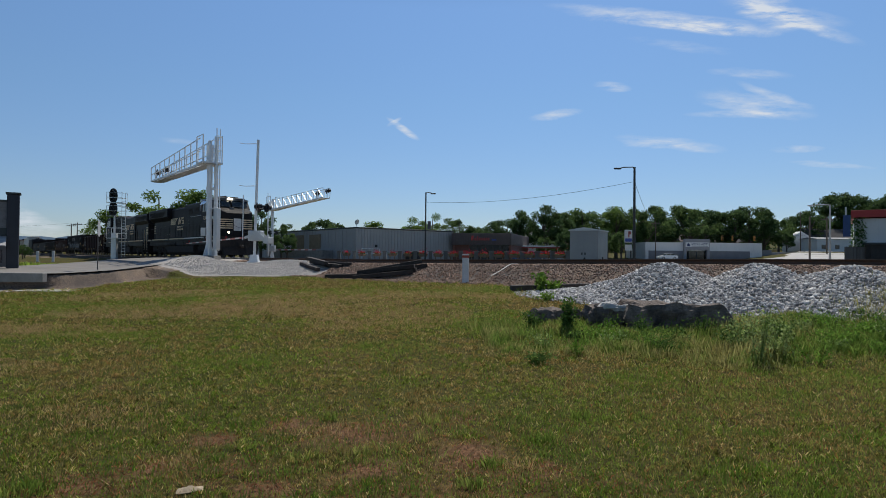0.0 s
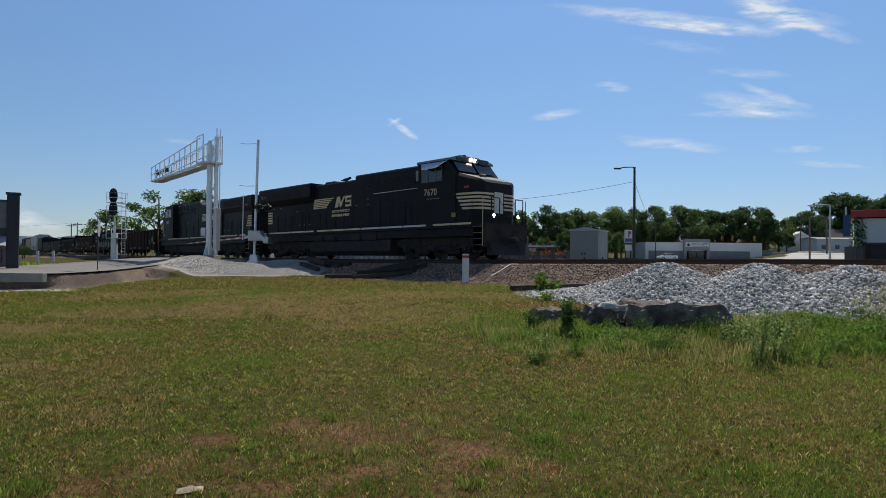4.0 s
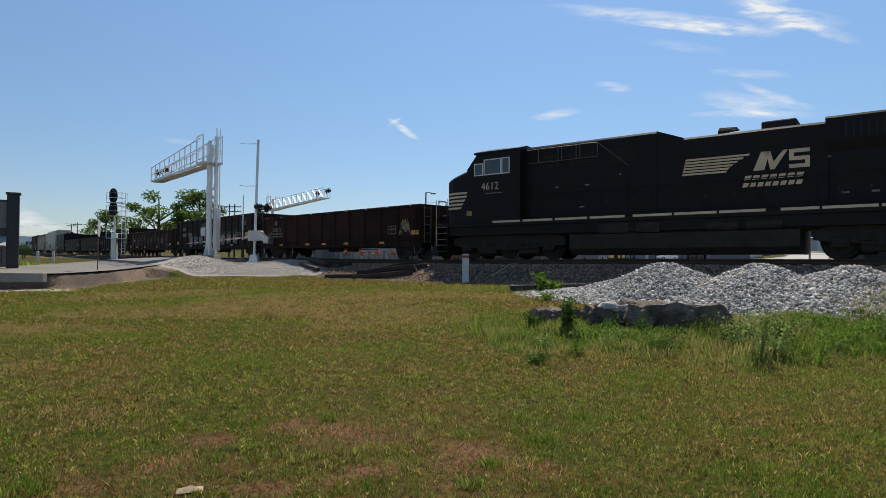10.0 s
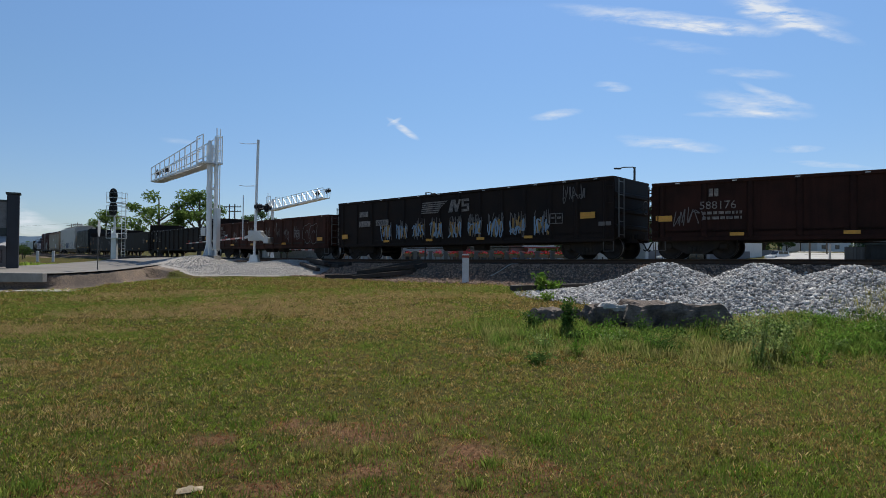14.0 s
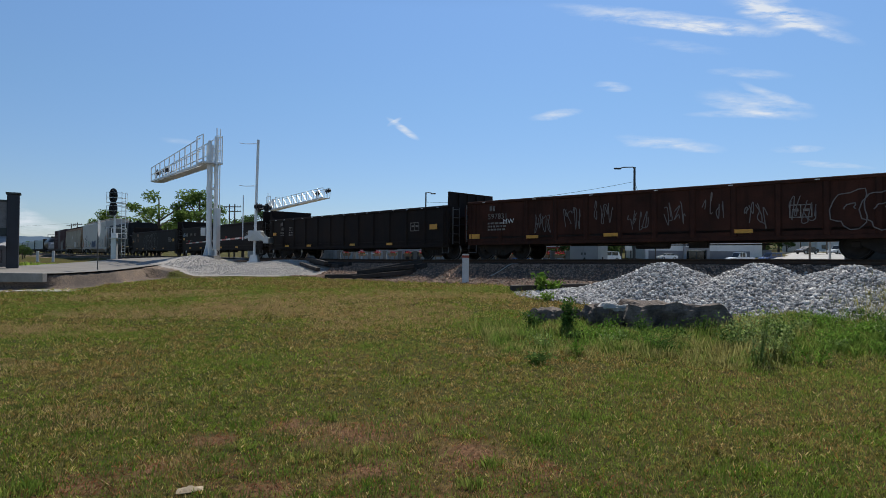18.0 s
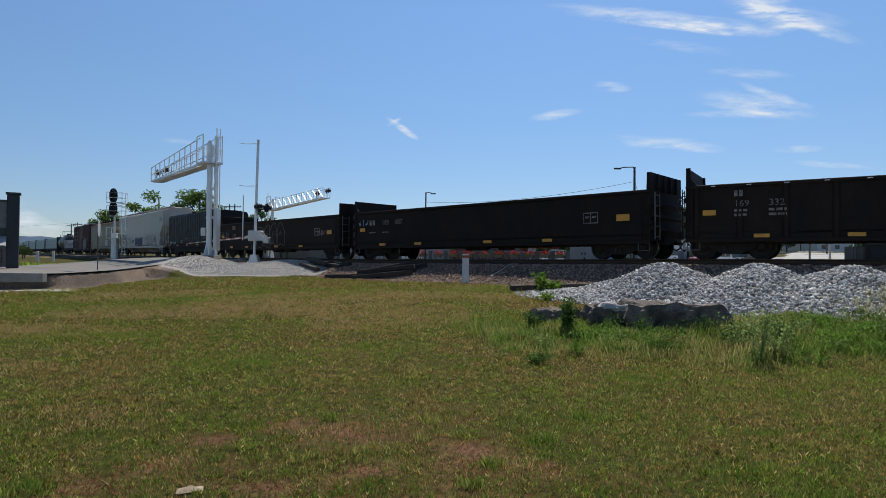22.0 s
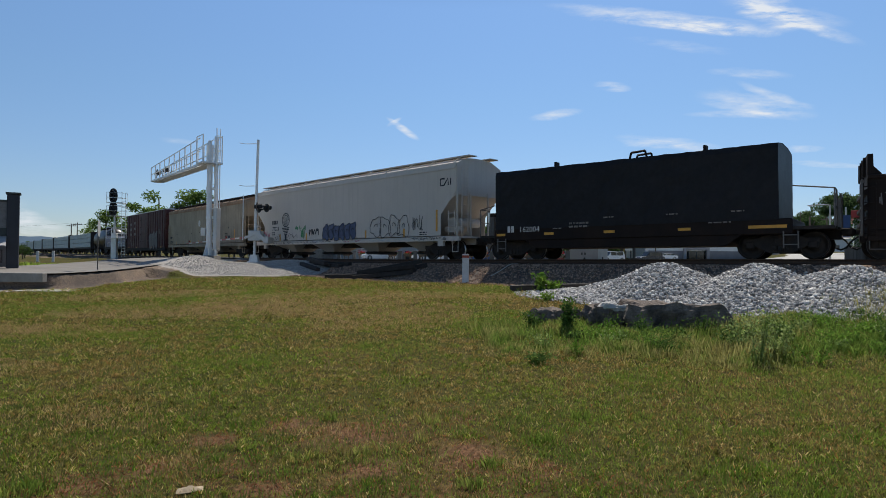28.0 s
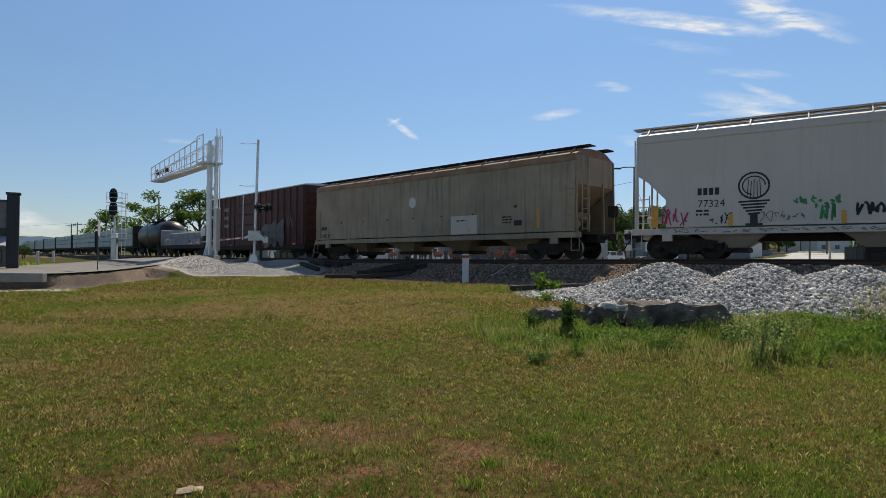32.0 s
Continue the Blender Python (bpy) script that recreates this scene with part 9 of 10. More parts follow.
def planter_row():
    conc = mat("dark_stone_pillar", (0.17, 0.165, 0.155), 0.9, var=0.25, scale=2, fine=25, bump=0.2)
    bm = bmesh.new()
    box(bm, -0.24, 0.24, -0.24, 0.24, 0, 1.25, 0.02)
    pil = mesh_of(bm, "pillar_shaft", conc)
    bm = bmesh.new()
    box(bm, -0.3, 0.3, -0.3, 0.3, 1.25, 1.38, 0.02)
    cap = mesh_of(bm, "pillar_cap", conc)
    n = 16
    for k in range(n):
        t = k / (n - 1)
        w = (1 / 92 + (1 / 62 - 1 / 92) * t)
        y = 1 / w
        px = 600 + (1005 - 600) * t
        x = (px - 784) / 1045 * y
        z = level_at(x, y)
        th = thing("stone_pillar", "squat stone pillar in a row along the street", "pillar", pose(x, y, z), group="street pillars")
        part("shaft", pil, None, th)
        part("cap", cap, None, th)
        if k == n - 1:
            continue
        t2 = (k + 0.5) / (n - 1)
        y2 = 1 / (1 / 92 + (1 / 62 - 1 / 92) * t2)
        x2 = (600 + 405 * t2 - 784) / 1045 * y2
        pl = thing("flower_planter", "trough of bright red flowers hung between stone pillars", "planter", pose(x2, y2, level_at(x2, y2), 0, 0, -45), group="flower planters")
        bm = bmesh.new()
        prism(bm, [(-0.75, 0.95), (-0.45, 0.62), (0.45, 0.62), (0.75, 0.95)], -0.25, 0.25, "y")
        for q in (-0.5, 0.5):
            box(bm, q - 0.04, q + 0.04, -0.04, 0.04, 0, 0.65)
        part("trough", bm, mat("tan_planter", (0.25, 0.17, 0.11), 0.8, bump=0.05), pl)
        c = np.column_stack([RNG.normal(0, 0.34, 110), RNG.normal(0, 0.18, 110), 1.02 + np.abs(RNG.normal(0, 0.2, 110))])
        tagged(part("flowers", leaves_mesh("flowers", c, RNG.uniform(0.10, 0.2, 110), FLOWER), None, pl), kind="stuff")
        c = np.column_stack([RNG.normal(0, 0.36, 70), RNG.normal(0, 0.2, 70), 0.95 + np.abs(RNG.normal(0, 0.1, 70))])
        part("foliage", leaves_mesh("foliage", c, RNG.uniform(0.1, 0.2, 70), PLANT_GREEN), None, pl)


planter_row()


def signal_bungalow():
    m, L = frame_of(9.5, 44.2, 11.35, 43.2, level_at(10.5, 44) - 0.02)
    th = thing("equipment_shed", "grey steel railway equipment shed with double doors", "shed", m)
    h, depth = 2.75, 3.0
    bm = bmesh.new()
    box(bm, 0, L, 0, depth, 0.15, h, 0.02)
    part("wall_shell", bm, mat("pale_grey_steel_shed", (0.36, 0.35, 0.335), 0.5, 0.25, var=0.1, scale=1.0, bump=0.02), th)
    bm = bmesh.new()
    prism(bm, [(-0.1, h - 0.02), (-0.1, h + 0.06), (L / 2, h + 0.24), (L + 0.1, h + 0.06), (L + 0.1, h - 0.02)], -0.1, depth + 0.1, "y")
    part("roof", bm, ALU, th)
    bm = bmesh.new()
    box(bm, -0.1, L + 0.1, -0.1, depth + 0.1, 0, 0.15)
    part("base", bm, mat("kerb_concrete", (0.30, 0.28, 0.25)), th)
    for k in range(2):
        bm = bmesh.new()
        x0 = L * (0.22 + 0.29 * k)
        box(bm, x0, x0 + L * 0.28, -0.03, 0.0, 0.25, h - 0.45, 0.01)
        d = part("door", bm, MATS["pale_grey_steel_shed"], th)
        bm = bmesh.new()
        box(bm, x0 + (0.42 if k == 0 else 0.04), x0 + (0.5 if k == 0 else 0.12), -0.07, -0.03, 0.95, 1.12)
        part("handle", bm, SIGNAL_BLACK, d)
    bm = bmesh.new()
    box(bm, L * 0.5, L * 0.56, -0.05, 0, 0.55, 0.75)
    box(bm, L, L + 0.05, 1.2, 1.4, 0.5, 0.8)
    part("lock_box", bm, SIGNAL_BLACK, th)


signal_bungalow()


def smoke_shop():
    z = -0.55
    th = thing("shop", "low white and grey shop with a central entrance tower", "building", pose(51.4, 150, z))
    L, h, depth = 29.6, 4.55, 16
    bm = bmesh.new()
    box(bm, 0, L, 0, 0.3, 2.6, h)
    box(bm, 0, L, -0.1, depth, h, h + 0.18)
    box(bm, 26.6, L, -0.02, 0.3, 0, 2.6)
    box(bm, 0, 0.8, -0.02, 0.3, 0, 2.6)
    part("upper_wall", bm, WHITE_WALL, th)
    bm = bmesh.new()
    box(bm, 0.8, 9.6, 0, 0.3, 0, 2.6)
    part("lower_wall", bm, GREY_WALL, th)
    bm = bmesh.new()
    box(bm, 16.0, 26.6, 0, 0.3, 0, 2.6)
    part("lower_wall", bm, GREY_WALL, th)
    bm = bmesh.new()
    box(bm, L - 0.3, L, 0.3, depth, 0, h)
    box(bm, 0, 0.3, 0.3, depth, 0, h)
    box(bm, 0.3, L - 0.3, depth - 0.3, depth, 0, h)
    part("side_wall", bm, WHITE_WALL, th)
    bm = bmesh.new()
    box(bm, 9.6, 16.0, -0.8, 0.2, 2.9, 5.6, 0.02)
    for x in (9.6, 15.4):
        box(bm, x, x + 0.6, -0.8, 0.2, 0, 2.9)
    part("entrance_tower", bm, mat("mid_grey_wall", (0.28, 0.28, 0.29), 0.8, var=0.1, bump=0.03), th)
    bm = bmesh.new()
    box(bm, 9.9, 15.7, -0.92, -0.8, 3.6, 4.75)
    sb = part("sign_board", bm, WHITE_WALL, th, "white shop sign with dark blue capitals")
    navy = mat("navy_lettering", (0.03, 0.04, 0.13), 0.5, bump=0.0)
    lettering("SMOKE SHOP", 0.78, 11.35, -0.925, 4.05, navy, sb, "lettering", wide=0.86)
    bm = bmesh.new()
    for k in range(9):
        box(bm, 11.4 + k * 0.46, 11.7 + k * 0.46, -0.93, -0.92, 3.72, 3.86)
    prism(bm, [(10.1, 3.75), (11.0, 3.75), (10.9, 4.2), (10.5, 4.6), (10.25, 4.2)], -0.93, -0.92, "y")
    part("sign_bars", bm, navy, sb)
    for k in range(2):
        bm = bmesh.new()
        x0 = 11.0 + k * 2.0
        box(bm, x0, x0 + 1.95, 0.1, 0.2, 0, 2.85)
        d = part("door", bm, ROOF_TRIM, th)
        bm = bmesh.new()
        box(bm, x0 + 0.1, x0 + 1.85, 0.06, 0.1, 0.1, 2.6)
        part("pane", bm, SHOP_GLASS, d)
    bm = bmesh.new()
    box(bm, L + 0.0, L + 3.6, 2.0, 2.2, 0, 3.0)
    box(bm, L + 0.9, L + 1.3, 1.96, 2.0, 1.0, 2.0)
    part("annexe_wall", bm, GREY_WALL, th)


smoke_shop()


def sign_pylon():
    x, y = 25.1, 80
    th = thing("pole_sign", "tall white and red pole sign beside a lamp", "sign", pose(x, y, level_at(x, y)))
    bm = bmesh.new()
    for q in (-0.35, 0.35):
        box(bm, q - 0.07, q + 0.07, -0.07, 0.07, 0, 4.4)
    part("post", bm, DARK_POLE, th)
    bm = bmesh.new()
    box(bm, -0.5, 0.5, -0.1, 0.1, 2.8, 4.5, 0.02)
    part("panel", bm, WHITE, th)
    bm = bmesh.new()
    box(bm, -0.05, 0.12, -0.12, -0.1, 3.5, 4.3)
    box(bm, 0.05, 0.35, -0.12, -0.1, 3.9, 4.3)
    part("symbol", bm, STRIPE_RED, th)
    bm = bmesh.new()
    box(bm, -0.45, 0.45, -0.1, 0.1, 1.7, 2.5, 0.02)
    part("panel", bm, WHITE, th)
    bm = bmesh.new()
    box(bm, -0.45, 0.45, -0.115, -0.1, 2.9, 3.35)
    part("symbol", bm, mat("blue_sign_letter", (0.05, 0.09, 0.35), 0.4, bump=0.0), th)


sign_pylon()


def side_building():
    th = thing("white_building", "white block-walled building with a red roof edge", "building", pose(39.6, 58, level_at(41, 58), 0, 0, -34.5))
    bm = bmesh.new()
    box(bm, 0.6, 16, 0, 0.25, 0, 4.75)
    part("front_wall", bm, WHITE_WALL, th)
    bm = bmesh.new()
    box(bm, 0.6, 0.85, 0.25, 12, 0, 4.75)
    box(bm, 15.75, 16, 0.25, 12, 0, 4.75)
    box(bm, 0.85, 15.75, 11.75, 12, 0, 4.75)
    part("side_wall", bm, WHITE_WALL, th)
    bm = bmesh.new()
    box(bm, 0.4, 16.2, -0.4, 12.2, 4.85, 5.55, 0.02)
    part("roof_edge", bm, mat("red_roof_edge", (0.42, 0.035, 0.03), 0.5, var=0.15, scale=1, bump=0.02), th)
    bm = bmesh.new()
    for k in range(18):
        for j in range(7):
            box(bm, 0.62 + j * 0.78 + (0.39 if k % 2 else 0), 0.62 + j * 0.78 + 0.76 + (0.39 if k % 2 else 0), -0.015, 0, 0.2 + k * 0.25, 0.2 + k * 0.25 + 0.235)
    tagged(part("block_courses", bm, WHITE_WALL, th), kind="stuff")
    bm = bmesh.new()
    box(bm, -0.25, 0.35, -0.5, -0.38, 3.0, 5.1)
    part("sign", bm, mat("blue_board", (0.03, 0.07, 0.20), 0.5, var=0.1, bump=0.0), th)
    bm = bmesh.new()
    box(bm, -0.1, 0.05, -0.5, -0.35, 5.1, 5.9)
    part("sign_cap", bm, WHITE, th)
    c = np.column_stack([RNG.normal(1.0, 0.35, 420), RNG.uniform(-0.4, 0.0, 420), RNG.uniform(2.0, 4.9, 420)])
    part("ivy", leaves_mesh("ivy", c, RNG.uniform(0.14, 0.3, 420), PLANT_GREEN), None, th, "ivy climbing the corner")
    wood = mat("grey_fence_board", (0.17, 0.145, 0.125), 0.9, var=0.3, scale=2, fine=25, bump=0.3, stretch=(5, 5, 0.5), obj_var=0.25)
    fence = thing("fence", "weathered grey wooden board fence", "fence", pose(38.5, 56.6, level_at(40, 56.6)))
    bm = bmesh.new()
    box(bm, 0, 0.145, 0, 0.03, 0, 2.0)
    me = mesh_of(bm, "board", wood)
    for k in range(13):
        part("board", me, None, fence, at=pose(k * 0.155, 0, 0.02 * math.sin(k * 2.3)))
    for z in (0.4, 1.6):
        bm = bmesh.new()
        box(bm, 0, 2.0, 0.03, 0.08, z, z + 0.09)
        part("rail", bm, wood, fence)
    shed = thing("lean_to", "dark wooden lean-to shed against the white wall", "shed", pose(40.6, 56.0, level_at(43, 56.6), 0, 0, -10))
    bm = bmesh.new()
    box(bm, 0, 4, 0, 1.2, 0, 2.2)
    part("wall_shell", bm, mat("dark_boards", (0.05, 0.045, 0.04), 0.9, var=0.3, bump=0.2), shed)
    bm = bmesh.new()
    box(bm, -0.15, 4.2, -0.2, 1.4, 2.2, 2.4, 0.02)
    part("roof", bm, ROOF_TRIM, shed)


side_building()


def house(x, y, w, d, h, roof_h, wall, roof, label, yaw=0):
    z = level_at(x, y) - 0.3
    th = thing("house", label, "house", pose(x, y, z, 0, 0, yaw), group="houses on the rise")
    bm = bmesh.new()
    box(bm, -w / 2, w / 2, -d / 2, d / 2, 0, h)
    part("wall_shell", bm, wall, th)
    bm = bmesh.new()
    prism(bm, [(-d / 2 - 0.4, h), (0, h + roof_h), (d / 2 + 0.4, h)], -w / 2 - 0.3, w / 2 + 0.3)
    part("roof", bm, roof, th)
    n = max(2, int(w / 4))
    for k in range(n):
        cx = -w / 2 + w * (k + 0.5) / n
        bm = bmesh.new()
        box(bm, cx - 0.7, cx + 0.7, -d / 2 - 0.04, -d / 2, 1.0, 2.3)
        wf = part("window", bm, GREY_WALL, th)
        bm = bmesh.new()
        box(bm, cx - 0.6, cx + 0.6, -d / 2 - 0.05, -d / 2 - 0.04, 1.1, 2.2)
        part("pane", bm, SHOP_GLASS, wf)
    return th


DARK_ROOF = mat("dark_shingle_roof", (0.07, 0.065, 0.065), 0.9, var=0.25, scale=2, fine=18, bump=0.2)
BROWN_ROOF = mat("brown_shingle_roof", (0.16, 0.12, 0.10), 0.9, var=0.25, scale=2, fine=18, bump=0.2)
house(126, 190, 17, 9, 4.2, 0.6, WHITE_WALL, ROOFING, "long low white house with a flat grey roof")
house(131, 204, 14, 9, 4.5, 3.4, WHITE_WALL, DARK_ROOF, "white house with a dark gabled roof on the rise")
house(120, 200, 4, 8, 4.2, 2.6, WHITE_WALL, WHITE_WALL, "small white gabled house front", 90)
house(108, 215, 12, 9, 3.2, 3.6, mat("brown_siding", (0.13, 0.09, 0.07), 0.8, bump=0.05), DARK_ROOF, "dark brown house half hidden by bushes", 25)
house(98, 228, 16, 9, 4.5, 3.0, mat("tan_siding", (0.35, 0.29, 0.23), 0.8, bump=0.05), BROWN_ROOF, "tan house with a brown hip roof above the shops")
house(25, 165, 12, 9, 5.5, 2.5, WHITE_WALL, ROOFING, "pale house glimpsed between dark trees")


def terrace():
    """Low concrete terraces and the pale side road on the right-hand rise."""
    th = thing("retaining_wall", "stepped grey concrete retaining walls beside the side road", "wall", pose(0, 0, 0))
    conc = mat("terrace_concrete", (0.33, 0.31, 0.29), 0.9, var=0.25, scale=1.0, fine=12, bump=0.1)
    for k in range(4):
        bm = bmesh.new()
        y = 150 + k * 3.0
        box(bm, 86, 108 - k * 1.5, y, y + 3.0, -0.6, 0.35 + k * 0.55, 0.03)
        part("step", bm, conc, th)
    pts = [(46, 78), (66, 100), (84, 126), (101, 160), (118, 178)]
    v, f = [], []
    for i, (x, y) in enumerate(pts):
        for s in (-1, 1):
            px, py = x + s * 7.5, y - s * 5
            v.append((px, py, level_at(px, py) + 0.05))
        if i:
            b = 2 * i
            f.append((b - 2, b - 1, b + 1, b))
    pale = mat("pale_asphalt", (0.34, 0.33, 0.31), 0.9, var=0.2, scale=0.4, fine=20, bump=0.1, world_co=True)
    tagged(new("side_road", np_mesh("side_road", v, f, pale)), "sunlit pale side road climbing the rise", "road", kind="structure")


terrace()


def street():
    """The street behind the planters, along which the cars come to the crossing."""
    v, f = [], []
    n = 40
    for i in range(n):
        t = i / (n - 1)
        x, y = -13 + 155 * t, 84 + 61.5 * t
        for s in (-1, 1):
            px, py = x + s * 1.6, y - s * 4.2
            v.append((px, py, level_at(px, py) + 0.04))
        if i:
            b = 2 * i
            f.append((b - 2, b - 1, b + 1, b))
    tagged(new("street", np_mesh("street", v, f, mat("pale_asphalt", (0.34, 0.33, 0.31)))), "pale street running behind the flower planters", "road", kind="structure")


street()


def parking_lot():
    """Pale concrete between the line and the shop, rising to the street."""
    qs, ys = np.linspace(0.36, 0.69, 45), np.linspace(62, 148, 44)
    Q, Y = np.meshgrid(qs, ys)
    x, y = (Q * Y).ravel(), Y.ravel()
    v = np.column_stack([x, y, level(x, y) + 0.018])
    i = np.arange(len(x)).reshape(len(ys), len(qs))
    f = np.stack([i[:-1, :-1].ravel(), i[:-1, 1:].ravel(), i[1:, 1:].ravel(), i[1:, :-1].ravel()], 1)
    tagged(new("pavement", np_mesh("parking_lot", v, f, mat("sunlit_concrete_lot", (0.46, 0.44, 0.40), 0.9, var=0.2, scale=0.4, fine=12, bump=0.1, world_co=True), True)), "pale sunlit concrete lot before the shop", "pavement", kind="structure")


parking_lot()


def left_store():
    """The dark-posted shop front at the lawn's far left."""
    y = 30.5
    th = thing("storefront", "dark-pylon storefront with a grey fascia and pale awning", "building", pose(-22.55, y, -0.72, 0, 0, 34))
    bm = bmesh.new()
    box(bm, 0, 0.52, -0.3, 0.5, 0, 3.9, 0.02)
    part("pylon", bm, mat("dark_navy_cladding", (0.018, 0.02, 0.028), 0.5, var=0.15, bump=0.02), th)
    bm = bmesh.new()
    box(bm, -0.06, 0.58, -0.36, 0.56, 3.9, 3.99, 0.01)
    part("pylon_cap", bm, ROOF_TRIM, th)
    bm = bmesh.new()
    box(bm, -8, 0, -0.05, 4, 2.15, 3.5)
    part("fascia", bm, mat("speckled_grey_fascia", (0.24, 0.235, 0.23), 0.9, var=0.3, scale=6, fine=30, bump=0.2), th)
    bm = bmesh.new()
    box(bm, -8, 0, -0.12, 0.1, 3.5, 3.6)
    box(bm, -8, 0, -0.1, 0.1, 1.75, 2.15)
    part("dark_band", bm, ROOF_TRIM, th)
    bm = bmesh.new()
    prism(bm, [(-0.02, 1.75), (-1.1, 1.25), (-1.1, 1.2), (-0.02, 1.3)], -7, 0.0)
    part("awning", bm, mat("awning_cloth", (0.45, 0.43, 0.42), 0.8, var=0.1, bump=0.05), th)
    bm = bmesh.new()
    box(bm, -8, 0, 3.6, 4, 0, 2.15)
    box(bm, -8, -7.7, 0, 3.6, 0, 2.15)
    part("back_wall", bm, GREY_WALL, th)


left_store()

# ---- trees ----
LEAF_A = leafy("tree_leaf", (0.079, 0.129, 0.043), (0.105, 0.156, 0.052), 0.5, 0.5, 0.55)
LEAF_B = leafy("dark_tree_leaf", (0.056, 0.098, 0.038), (0.079, 0.125, 0.045), 0.5, 0.5, 0.55)
LEAF_C = leafy("light_tree_leaf", (0.115, 0.185, 0.046), (0.15, 0.22, 0.056), 0.5, 0.4, 0.55)
BARK = mat("tree_bark", (0.10, 0.08, 0.065), 0.95, var=0.3, scale=3, fine=25, bump=0.5)


def tree_master(kind, leaf, seed, n=3000, sparse=1.0):
    """A tree of height 1: tapered trunk, limbs and clumps of small leaves."""
    rng = np.random.default_rng(seed)
    rnd = random.Random(seed)
    th = thing("tree", "leafy broad-crowned green tree", "tree", pose(0, -400, -60))
    bm = bmesh.new()
    tube(bm, (0, 0, -0.02), (0.01, 0, 0.38), 0.034, 8, 0.024)
    tips = []
    for k in range(9):
        a = k * 2.4 + rnd.uniform(-0.3, 0.3)
        z0 = 0.22 + 0.04 * k
        r = rnd.uniform(0.18, 0.34) * (1 if kind != "cone" else 0.7 * (1 - k / 11))
        tip = Vector((math.cos(a) * r, math.sin(a) * r, min(0.92, z0 + rnd.uniform(0.14, 0.34))))
        tube(bm, (0.005, 0, z0), tip, 0.014, 5, 0.004)
        tips.append(tip)
    tube(bm, (0.01, 0, 0.36), (0.0, 0, 0.86), 0.022, 6, 0.006)
    part("trunk", bm, BARK, th)
    clumps = []
    m = int(26 * sparse)
    for k in range(m):
        if kind == "cone":
            z = rng.uniform(0.1, 0.98)
            r = 0.26 * (1 - z) + 0.03
            a = rng.uniform(0, 6.28)
            clumps.append((math.cos(a) * r * rng.uniform(0.4, 1), math.sin(a) * r * rng.uniform(0.4, 1), z, 0.07))
        else:
            a, u = rng.uniform(0, 6.28), rng.uniform(-0.8, 1)
            q = math.sqrt(max(0, 1 - u * u)) * rng.uniform(0.55, 1.0)
            w = 0.36 if kind == "broad" else 0.46
            clumps.append((math.cos(a) * q * w, math.sin(a) * q * w, 0.60 + u * 0.34 * rng.uniform(0.7, 1.0), rng.uniform(0.07, 0.13)))
    cl = np.array(clumps)
    idx = rng.integers(0, len(cl), n)
    ball = rng.normal(size=(n, 3))
    ball *= (rng.uniform(0, 1, (n, 1)) ** 0.42) / np.linalg.norm(ball, axis=1, keepdims=True)
    c = cl[idx, :3] + ball * cl[idx, 3:4] * np.array([1.15, 1.15, 0.85]) * rng.uniform(0.85, 1.12, (n, 1))
    c = c[c[:, 2] > 0.06]
    part("crown", leaves_mesh("crown", c, rng.uniform(0.6, 1.35, len(c)) * 0.036, leaf), None, th)
    return th


MASTERS = [tree_master("broad", LEAF_A, 11, 5200), tree_master("broad", LEAF_B, 23, 5400), tree_master("wide", LEAF_A, 35, 6000), tree_master("wide", LEAF_B, 41, 6000), tree_master("cone", LEAF_B, 57, 4200), tree_master("broad", LEAF_C, 63, 4600, 0.8), tree_master("wide", LEAF_C, 71, 3200, 0.55)]
TREES = [
    (187, 371, 105, 5), (280, 337, 96, 6), (352, 336, 101, 5),
    (430, 378, 118, 0), (462, 372, 115, 1), (498, 392, 112, 2), (478, 408, 96, 1), (508, 420, 100, 1),
    (545, 388, 175, 2), (575, 386, 178, 3), (602, 393, 172, 2), (665, 392, 168, 5), (640, 402, 180, 2), (740, 384, 150, 6), (765, 378, 150, 6), (722, 398, 160, 1),
    (812, 382, 150, 2), (838, 400, 155, 3), (868, 392, 160, 1), (897, 386, 165, 3), (926, 372, 140, 1), (915, 392, 135, 4), (962, 363, 145, 1), (985, 378, 150, 3), (968, 418, 130, 2),
    (1008, 370, 160, 2), (1030, 364, 158, 0), (1062, 368, 165, 2), (1090, 366, 160, 5), (1118, 362, 162, 0), (1144, 358, 165, 2), (1165, 372, 170, 1), (1192, 362, 172, 0), (1220, 358, 168, 2), (1248, 368, 175, 3), (1275, 376, 178, 0),
    (1300, 370, 176, 3), (1327, 362, 180, 3), (1352, 376, 182, 1), (1378, 384, 200, 2), (1408, 380, 215, 0), (1435, 372, 205, 1), (1460, 348, 215, 1), (1490, 338, 220, 3), (1518, 344, 220, 1), (1555, 348, 210, 0), (1585, 340, 205, 3), (1620, 350, 200, 2),
    (1040, 400, 125, 0), (1075, 404, 128, 1), (1100, 408, 120, 0), (1010, 405, 120, 1), (1180, 404, 178, 1), (1260, 400, 180, 1), (1330, 402, 185, 1), (1392, 412, 175, 1),
    (40, 442, 92, 0), (44, 436, 95, 1),
]
TREE_LABELS = {0: "broad leafy green tree behind the street", 1: "dark dense broad-leaved tree behind the shops", 2: "wide-crowned green tree above the roofs", 3: "wide dark green tree on the rise", 4: "dark pointed conifer beside the store", 5: "light green young tree by the line", 6: "sparse airy light green tree"}


